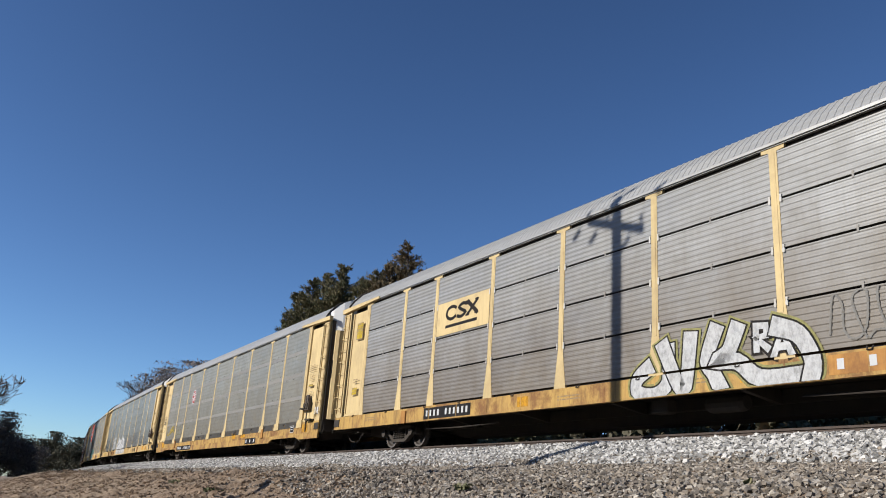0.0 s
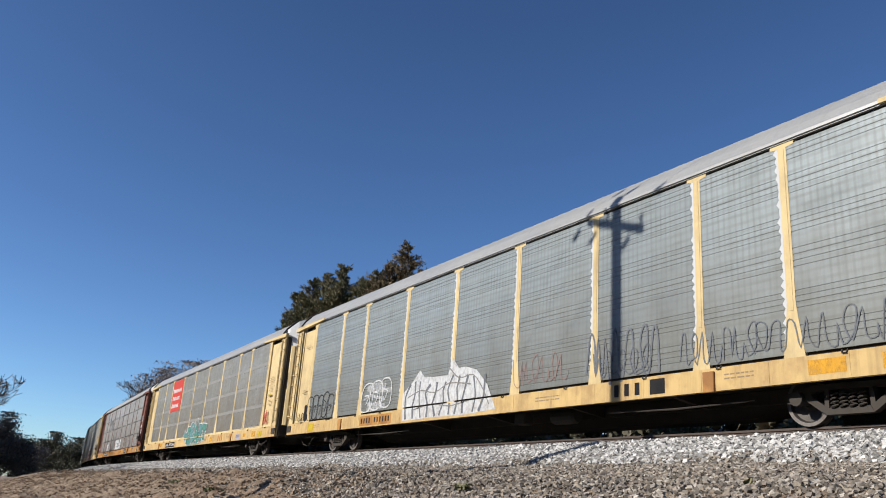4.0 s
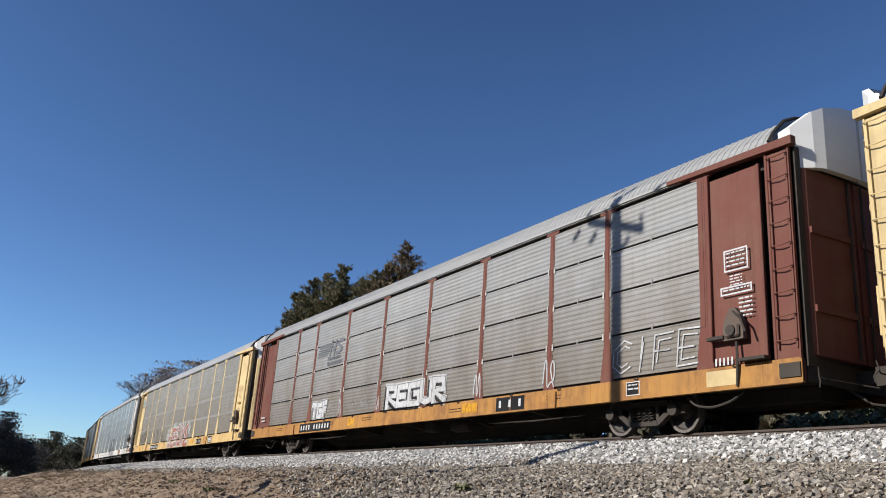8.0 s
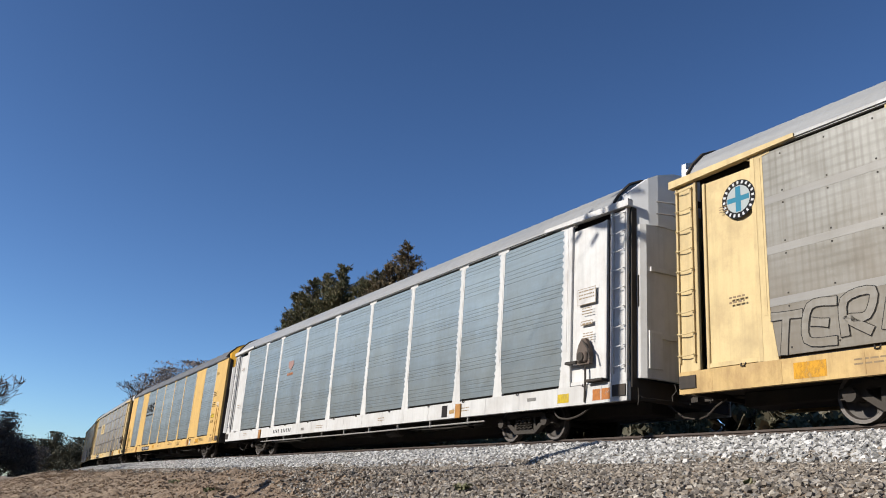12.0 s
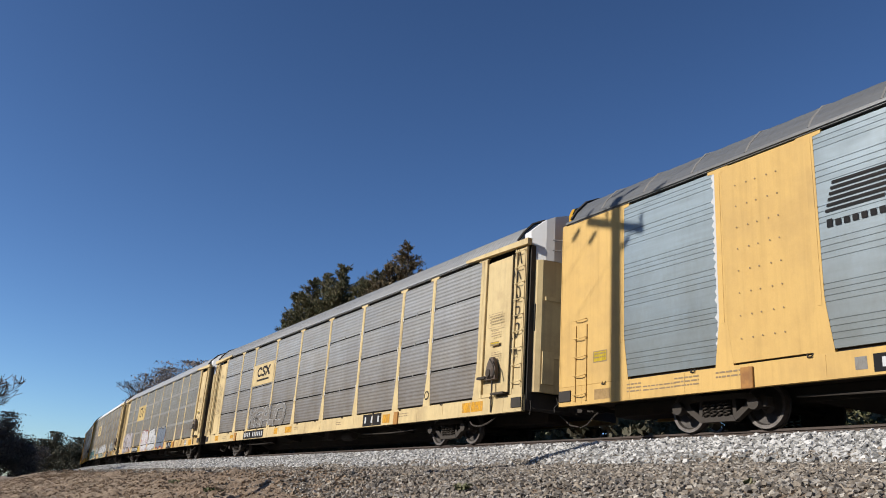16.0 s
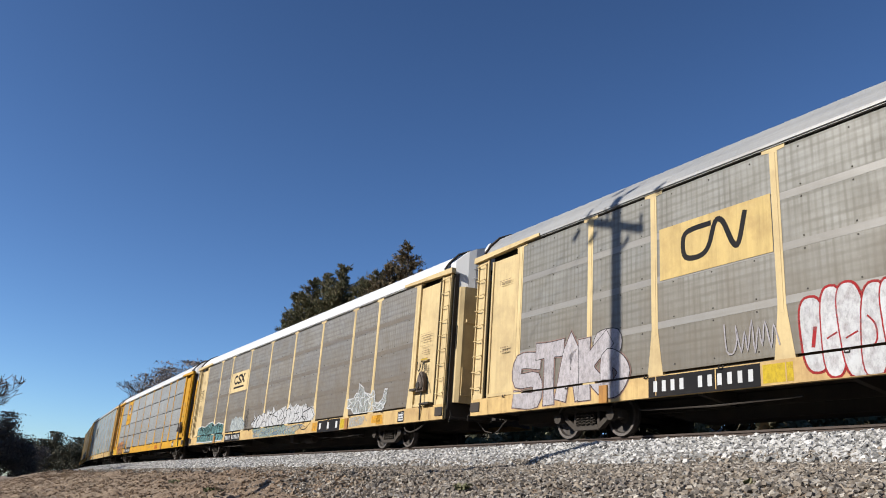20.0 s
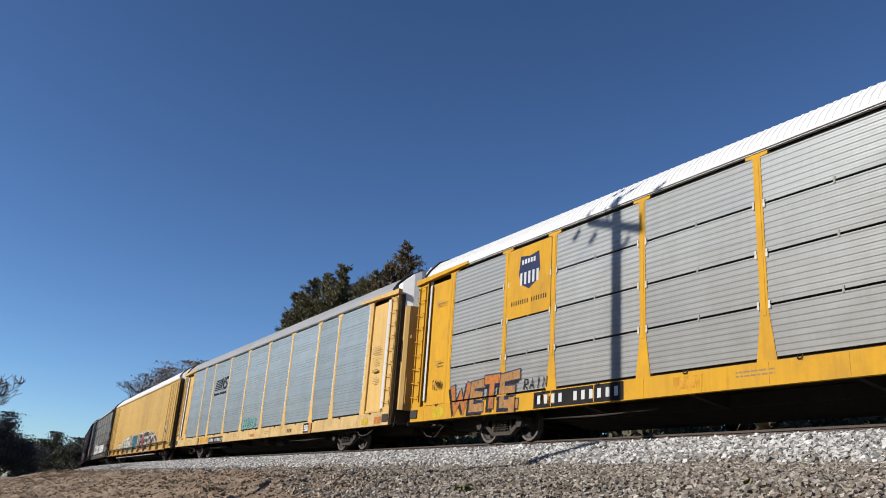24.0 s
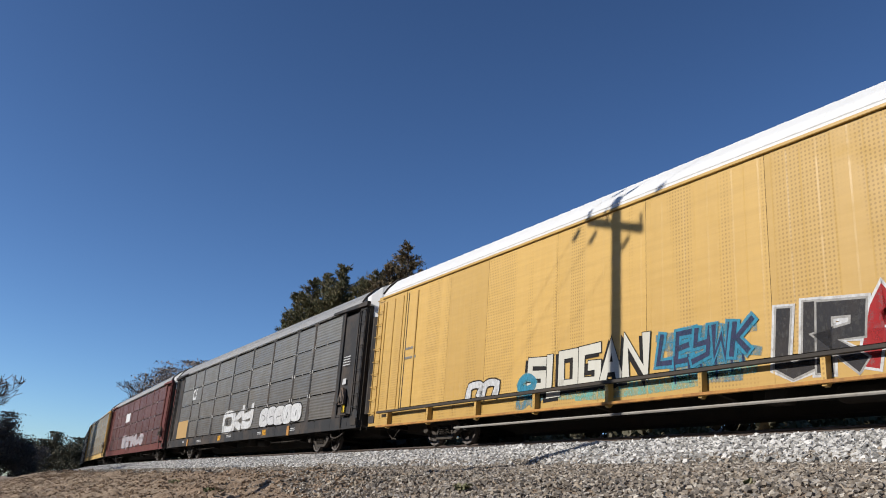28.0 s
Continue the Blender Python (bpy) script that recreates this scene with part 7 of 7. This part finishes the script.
for k, pts in enumerate(([(5.95, 1.42), (6.6, 1.5), (7.0, 1.22), (7.4, 1.4)], [(6.75, 1.1), (7.2, 1.05), (7.7, 1.42)], [(7.95, 1.2), (8.25, 1.5), (8.7, 1.4), (9.1, 1.2)], [(7.1, 1.75), (7.45, 1.72), (7.75, 1.85)])):
    piece(c, [([pts],)], SPRAY["char"], CHALK, 0.24 if k < 3 else 0.12, 0.045, None, 0, 0.0, "dark wavy sprayed band with a white rim", True)
smear(c, 6.1, 7.9, 0.85, 1.35, SPRAY["blue"], 4, 0.1, 112)
smear(c, 6.0, 7.4, 1.65, 1.95, SPRAY["blue"], 3, 0.06, 113)
graffiti(c, -8.2, -6.7, 1.05, 1.55, ["arch", "arch"], CHALK, INK, 0.4, 0.04, 0.3, False, 106)
graffiti(c, -5.8, -5.2, 1.0, 1.5, ["loop"], SPRAY["blue"], SPRAY["teal"], 0.4, 0.03, 0, True, 107)
plate(c, 11.6, 12.0, 1.55, 1.95, CHALK, 0)
plate(c, 11.66, 11.94, 1.62, 1.88, INK, 1)
stencils(c, [(-11.9, -11.3, 2.95, 1, 0.12), (-11.9, -11.2, 2.65, 1, 0.12), (11.5, 12.0, 2.4, 3, 0.06)], SPRAY["grey"])

c = car("black auto-rack car with sooty panels and white graffiti", BLACK, DARKGREY, BLACK, shift=0.5)
piece(c, [("O", -2.2, -0.4, 1.1, 2.05), ("K", -0.5, 0.9, 1.1, 2.0), ("Y", 0.9, 2.7, 1.12, 2.3)], CHALK, SPRAY["grey"], 0.32, 0.04, None, 0, 0.0, "white sprayed shapes", True, None, 0.05, 111)
bubbles(c, 3.8, 8.7, 1.08, 1.9, 5, CHALK, INK, None, 112, "white bubble shapes with black rims", 0.03)
plate(c, -12.0, -9.6, 1.1, 2.1, SPRAY["tan"], 0, "faded_patch")
film(c, "logo_line", [ribbon([(-8.9, 3.8), (-9.3, 3.7), (-9.3, 3.3), (-8.7, 3.3), (-8.6, 3.8)], 0.14)], CHALK, 1)
small_plates(c, [(12.7, 13.0, 1.2, 1.6, "yellow"), (12.6, 12.9, 2.2, 2.4, "white")])
stencils(c, [(12.5, 13.1, 3.2, 4, 0.06)], CHALK)
sill_marks(c, CHALK, 15)

c = car("maroon auto-rack car with pale graffiti", MAROON, MAROONP, MAROON, shift=0.5)
graffiti(c, -4.4, 6.0, 1.1, 2.0, ["comb", "loop", "arch", "fork", "hook", "loop"], SPRAY["pale"], SPRAY["rose"], 0.5, 0.03, 0, True, 121, None, "pale sprayed shapes")
plate(c, -4.5, -2.4, 3.2, 3.9, CHALK, 0, "logo_plate")
c = car("sooty yellow auto-rack car with grey panels", YEL, GREY, YEL, joint=False, rib=0, straps=True)
c = car("dark auto-rack car with black posts", BLACK, DARKGREY, BLACK)
c = car("dark grimy auto-rack car near the end of the train", BLACK, DARKGREY, BLACK)


# ---- trees ----
def conifer(x, y, z, height, width, seed, label, tops=1, needles=None):
    """An evergreen with ragged tufted boughs and one or more leaders."""
    rng = random.Random(seed)
    root = tagged(new("cedar_tree"), label, "tree", "evergreens behind the train")
    root.matrix_basis = pose(x, y, z)
    bm = bmesh.new()
    vs, fs = [], []

    def tuft(c, d, size):
        k = len(vs)
        d = d.normalized()
        side = d.cross(Vector((rng.uniform(-1, 1), rng.uniform(-1, 1), 1))).normalized()
        vs.extend([c - side * size * 0.08, c + d * size * 0.5 + side * size * 0.13, c + d * size, c + d * size * 0.45 - side * size * 0.13])
        fs.append((k, k + 1, k + 2, k + 3))
    for lead in range(tops):
        sx, sy = (0, 0) if lead == 0 else (rng.uniform(-1, 1) * width * 0.5, rng.uniform(-0.5, 0.5) * width)
        hh = height * (1 if lead == 0 else rng.uniform(0.78, 0.94))
        bm_tube(bm, [(0, 0, -0.3), (sx * 0.5, sy * 0.5, hh * 0.4), (sx, sy, hh * 0.97)], [0.26, 0.17, 0.03], 7)
        n = int(hh * 9)
        for i in range(n):
            f = (i + rng.random()) / n
            h = hh * (0.1 + 0.88 * f)
            k = min(h / hh / 0.5, 1)
            base = Vector((sx * k, sy * k, h))
            reach = width * (1 - f) ** 0.72 * rng.choice((0.45, 0.75, 0.95, 1.1, 1.4)) + 0.28
            a = rng.uniform(0, 2 * math.pi)
            d = Vector((math.cos(a), math.sin(a), rng.uniform(0.1, 0.9))).normalized()
            bm_tube(bm, [tuple(base), tuple(base + d * reach)], [0.05, 0.012], 4)
            for q in range(int(60 + reach * 75)):
                u = rng.uniform(0.15, 1.03)
                c = base + d * reach * u + Vector((rng.gauss(0, 0.2), rng.gauss(0, 0.2), rng.gauss(0.03, 0.16))) * (0.34 + reach * 0.19)
                tuft(c, d + Vector((rng.gauss(0, 0.7), rng.gauss(0, 0.7), rng.gauss(0.45, 0.5))), rng.uniform(0.13, 0.36))
    part("trunk", bm, BARK, root)
    me = bpy.data.meshes.new("crown")
    me.from_pydata([tuple(v) for v in vs], [], fs)
    me.materials.append(needles or NEEDLE)
    o = new("crown", me); o.parent = root
    return root


def bare_tree(x, y, z, height, seed, label, spread=0.5, mat=None, depth=6, fine=0.018):
    rng = random.Random(seed)
    root = tagged(new("bare_tree"), label, "tree", "leafless trees")
    root.matrix_basis = pose(x, y, z)
    trunk, twigs = bmesh.new(), bmesh.new()

    def grow(p, d, length, r, level):
        pts, q = [p], p
        for k in range(3):
            d = (d + Vector((rng.gauss(0, 0.13), rng.gauss(0, 0.13), rng.gauss(0.03, 0.1)))).normalized()
            q = q + d * length / 3
            pts.append(q)
        bm_tube(trunk if level < 2 else twigs, pts, [max(r, fine * 1.2), max(r * 0.85, fine * 1.1), max(r * 0.72, fine), max(r * 0.6, fine * 0.85)], 6 if level < 2 else 3)
        if level < depth:
            for k in range(rng.choice((2, 3, 3)) + (1 if level == 0 else 0)):
                b = pts[rng.choice((1, 2, 3, 3))] if level else pts[rng.choice((2, 3))]
                nd = (d + Vector((rng.gauss(0, spread), rng.gauss(0, spread), rng.gauss(0.1, 0.25)))).normalized()
                grow(b, nd, length * rng.uniform(0.6, 0.85), r * 0.55, level + 1)
    grow(Vector((0, 0, -0.2)), Vector((0, 0, 1)), height * 0.33, height * 0.018, 0)
    part("trunk", trunk, mat or TWIG, root)
    part("branchwork", twigs, mat or TWIG, root)
    return root


def thicket(name, cat, items, leaf, size, per, mat, label, seed):
    """A far belt of trees or brush as many leaf clumps. items: (x, y, z, height, width)."""
    rng = np.random.default_rng(seed)
    V = []
    for x, y, z, h, w in items:
        n = int(per * h * w)
        blobs = rng.normal(size=(max(int(h * 1.6), 4), 3)) * (w * 0.28, w * 0.28, h * 0.2) + (0, 0, h * 0.55)
        c = blobs[rng.integers(0, len(blobs), n)] + rng.normal(size=(n, 3)) * (w * 0.16, w * 0.16, h * 0.12)
        c[:, 2] = np.clip(np.abs(c[:, 2]), 0, h * 1.05)
        c = c[np.hypot(c[:, 0], c[:, 1]) < w * 0.56]
        n = len(c)
        c += (x, y, z)
        a, b = rng.normal(size=(n, 3)), rng.normal(size=(n, 3))
        s = (size * rng.uniform(0.5, 1.4, n))[:, None]
        V.append(np.stack([c - a * s * 0.4, c + b * s * 0.5, c + a * s * 0.5, c - b * s * 0.45], 1))
    V = np.concatenate(V)
    me = bpy.data.meshes.new(name)
    n = len(V)
    me.vertices.add(n * 4); me.loops.add(n * 4); me.polygons.add(n)
    me.vertices.foreach_set("co", V.ravel())
    me.loops.foreach_set("vertex_index", np.arange(n * 4))
    me.polygons.foreach_set("loop_start", np.arange(n) * 4)
    me.update(calc_edges=True)
    me.materials.append(mat)
    return tagged(new(name, me), label, cat, kind="stuff")


conifer(-55.6, 17.0, 1.5, 17.0, 4.4, 1, "tall browned cedar tree behind the train", 3, NEEDLE_BROWN)
conifer(-56.6, 16.0, 1.5, 15.4, 4.4, 11, "browned cedar tree beside a taller one", 2, NEEDLE_BROWN)
conifer(-57.6, 15.4, 1.5, 14.6, 4.6, 2, "dark green cedar tree with a ragged crown", 2)
conifer(-59.5, 15.2, 1.4, 14.4, 3.8, 9, "dark green cedar tree filling the gap between two others", 2)
conifer(-66.5, 13.6, 1.2, 14.4, 3.6, 10, "dark green cedar tree with a broad ragged crown", 2)
conifer(-61.2, 14.0, 1.3, 16.0, 4.2, 3, "pointed dark green cedar tree behind the train", 2)
conifer(-63.3, 13.6, 1.3, 15.6, 3.2, 8, "dark green cedar tree between two taller ones", 2)
conifer(-65.4, 13.0, 1.3, 15.4, 3.4, 4, "dark green cedar tree at the edge of the group", 2)
conifer(-67.6, 12.7, 1.2, 14.6, 3.2, 5, "lower dark cedar tree beside taller ones", 2)
conifer(-69.6, 12.4, 1.2, 12.8, 2.6, 6, "low dark cedar tree beside taller ones", 1)
conifer(-72.2, 12.2, 1.2, 10.9, 2.3, 7, "small dark cedar tree at the end of the row", 1)
bare_tree(-79.5, 13.6, 0.8, 12.4, 14, "thin leafless tree behind the train", 0.28)
for k, (x, y, h) in enumerate([(-111, 15.5, 14.8), (-116, 15, 14.2), (-121, 14.8, 13.4), (-126, 15, 12.6), (-131, 15.2, 12), (-137, 15.5, 10.3), (-142, 16, 9.6), (-119, 18, 13.6), (-128, 18, 12.6), (-134, 17, 11.2), (-116, 17, 12.4), (-124, 16.5, 12.4)]):
    bare_tree(x, y, 0.6, h * 0.93, 20 + k, "leafless tree with fine grey twigs", 0.5, depth=7, fine=0.032)
for k, x in enumerate((-70, -83, -95)):
    bare_tree(x, -20.0, -2.6, 15.5, 50 + k, "tall leafless tree beside the field", 0.5, fine=0.03)
bare_tree(-60.0, -12.6, -2.6, 9.6, 40, "leafless tree with fine twigs beside the field", 0.6, depth=7)
thicket("far_trees", "trees", [(-150, -6.0, -1.8, 10.2, 7), (-149, -3.2, -1.8, 9.2, 5), (-107, -14.5, -2.5, 20, 7), (-115, -15, -2.5, 20, 8), (-123, -15.5, -2.5, 20, 8), (-132, -16, -2.5, 21, 8), (-141, -17, -2.5, 21, 8), (-150, -17, -2.5, 21, 8), (-160, -16.5, -2.5, 21, 8), (-171, -16, -2.5, 21, 8), (-152, -0.2, -1.8, 4.8, 4.5), (-150, -1.5, -1.8, 5.6, 4.5), (-170, 2.0, -1.5, 5.0, 7)], 0, 0.17, 230, WOODS, "dark thicket of winter trees beside the field", 5)
thicket("distant_woods", "trees", [(-258 + k * 2.0, -4 + k * 2.5, -1.5, 7.2 + (k * 37 % 5) * 1.0, 6.0) for k in range(14)], 0, 0.28, 130, BUSH, "distant line of dark woods", 6)
thicket("trackside_brush", "bushes", [(5 - k * 1.5, 8.4 + (k * 53 % 7) * 0.3, 0.0, 1.3 + (k * 29 % 5) * 0.15, 2.2) for k in range(26)], 0, 0.11, 420, WEED, "green and brown brush on the far bank of the track", 7)
thicket("grass_tufts", "grass", [(-4.9, -5.6, -1.4, 0.07, 0.2), (-16.5, -7.0, -1.8, 0.1, 0.4), (-21, -6.6, -1.65, 0.12, 0.5), (-9.0, -6.0, -1.5, 0.07, 0.25)], 0, 0.05, 9000, WEED, "small tufts of green weeds in the gravel", 9)
# Added out of view behind the camera: blocks low sky light, deepens shadows.
thicket("tree_line", "trees", [(-104 + k * 4.2, -41 - (k * 29 % 7) * 0.8, -3.3, 13.2 + (k * 17 % 5) * 0.7, 7) for k in range(42)], 0, 0.7, 14, WOODS, "unseen belt of trees added to block low sky light", 12)
thicket("dry_straw", "grass", [(-12 - (k * 37 % 50) * 0.9, -5.2 - (k * 53 % 31) * 0.13, -1.4 - (k * 53 % 31) * 0.04, 0.12, 0.5) for k in range(60)], 0, 0.05, 1500, STRAW, "dry straw and dead grass on the bank", 10)
def beside_line(s, off, z, h, w):
    p = on_line(s, off)
    return (p.x, p.y, z, h, w)


thicket("far_hedge", "bushes", [beside_line(-36 - k * 2.4, 8.2 + (k * 31 % 5) * 0.4, -0.4, 3.0 + (k * 17 % 4) * 0.2, 3.8) for k in range(70)], 0, 0.28, 130, BUSH, "low dark brush behind the far track", 18)
thicket("far_twigs", "trees", [(-110 - k * 2.2, 15.5 + (k * 13 % 4) * 0.7, 0.6, 12.9 + k * 0.1 + (k * 7 % 3) * 0.6 - max(k - 16, 0) * 0.9, 5.0) for k in range(20)], 0, 0.13, 120, TWIGHAZE, "bare crowns of fine grey-brown twigs beyond the curve", 19)
thicket("dark_hedge", "bushes", [(14 - k * 2.4, 13.5 + (k * 31 % 5) * 0.5, 0.9, 4.2 + (k * 17 % 4) * 0.2, 3.6) for k in range(40)], 0, 0.34, 120, BUSH, "dense dark hedge behind the track", 8)


# ---- utility pole ----
def build_pole():
    px, py, pz = -15.76, -14.0, -3.2
    top = 12.5
    root = tagged(new("utility_pole"), "wooden utility pole with one crossarm and bare wires", "utility pole")
    root.matrix_basis = pose(px, py, 0, 0, 0, -39)
    bm = bmesh.new()
    bm_tube(bm, [(0, 0, pz - 0.3), (0, 0, 4), (0, 0, top)], [0.21, 0.185, 0.15], 12)
    part("shaft", bm, POLEM, root)
    bm = bmesh.new()
    bm_box(bm, -0.97, 0.97, -0.22, -0.08, top - 0.7, top - 0.54, 0.008)
    part("crossarm", bm, POLEM, root)
    for x, z in ((-0.9, top - 0.55), (0.9, top - 0.55), (-0.26, top - 0.55)):
        bm = bmesh.new()
        bm_tube(bm, [(x, -0.115, z - 0.02), (x, -0.115, z + 0.08), (x, -0.115, z + 0.14), (x, -0.115, z + 0.2), (x, -0.115, z + 0.25)], [0.02, 0.055, 0.035, 0.055, 0.03], 8)
        part("insulator", bm, HOSE, root)
        for sgn in (-1, 1):
            bm = bmesh.new()
            bm_tube(bm, [(x, sgn * k * 5.0, z + 0.24 - 0.9 * (1 - (1 - k / 8) ** 2) * 0.6) for k in range(9)], 0.006, 5)
            part("wire", bm, DARK, root)
            bm = bmesh.new()
            bm_tube(bm, [(x, sgn * 0.95, z + 0.14), (x, sgn * 1.38, z + 0.12)], 0.06, 6)
            part("vibration_damper", bm, DARK, root)


build_pole()


def motions():
    for i, c in enumerate(CARS):
        walk(c, [(t, car_pose(i, t, c["shift"])) for t in np.arange(0, 28.01, 0.5).tolist()])
    for root, axle, ahead in WHEELSETS:
        i = root["train_place"]
        rolling = [k / FPS for k in range(1, 28 * FPS) if -58 < middle_of(i, k / FPS) + ahead < 12]
        if len(rolling) > 1:
            rows = [(t, pose(ahead, 0, WHEEL_R, 0, math.degrees(middle_of(i, t) / WHEEL_R) % 360)) for t in rolling]
            walk(axle, [(0.0, rows[0][1])] + rows + [(28.0, rows[-1][1])])


motions()
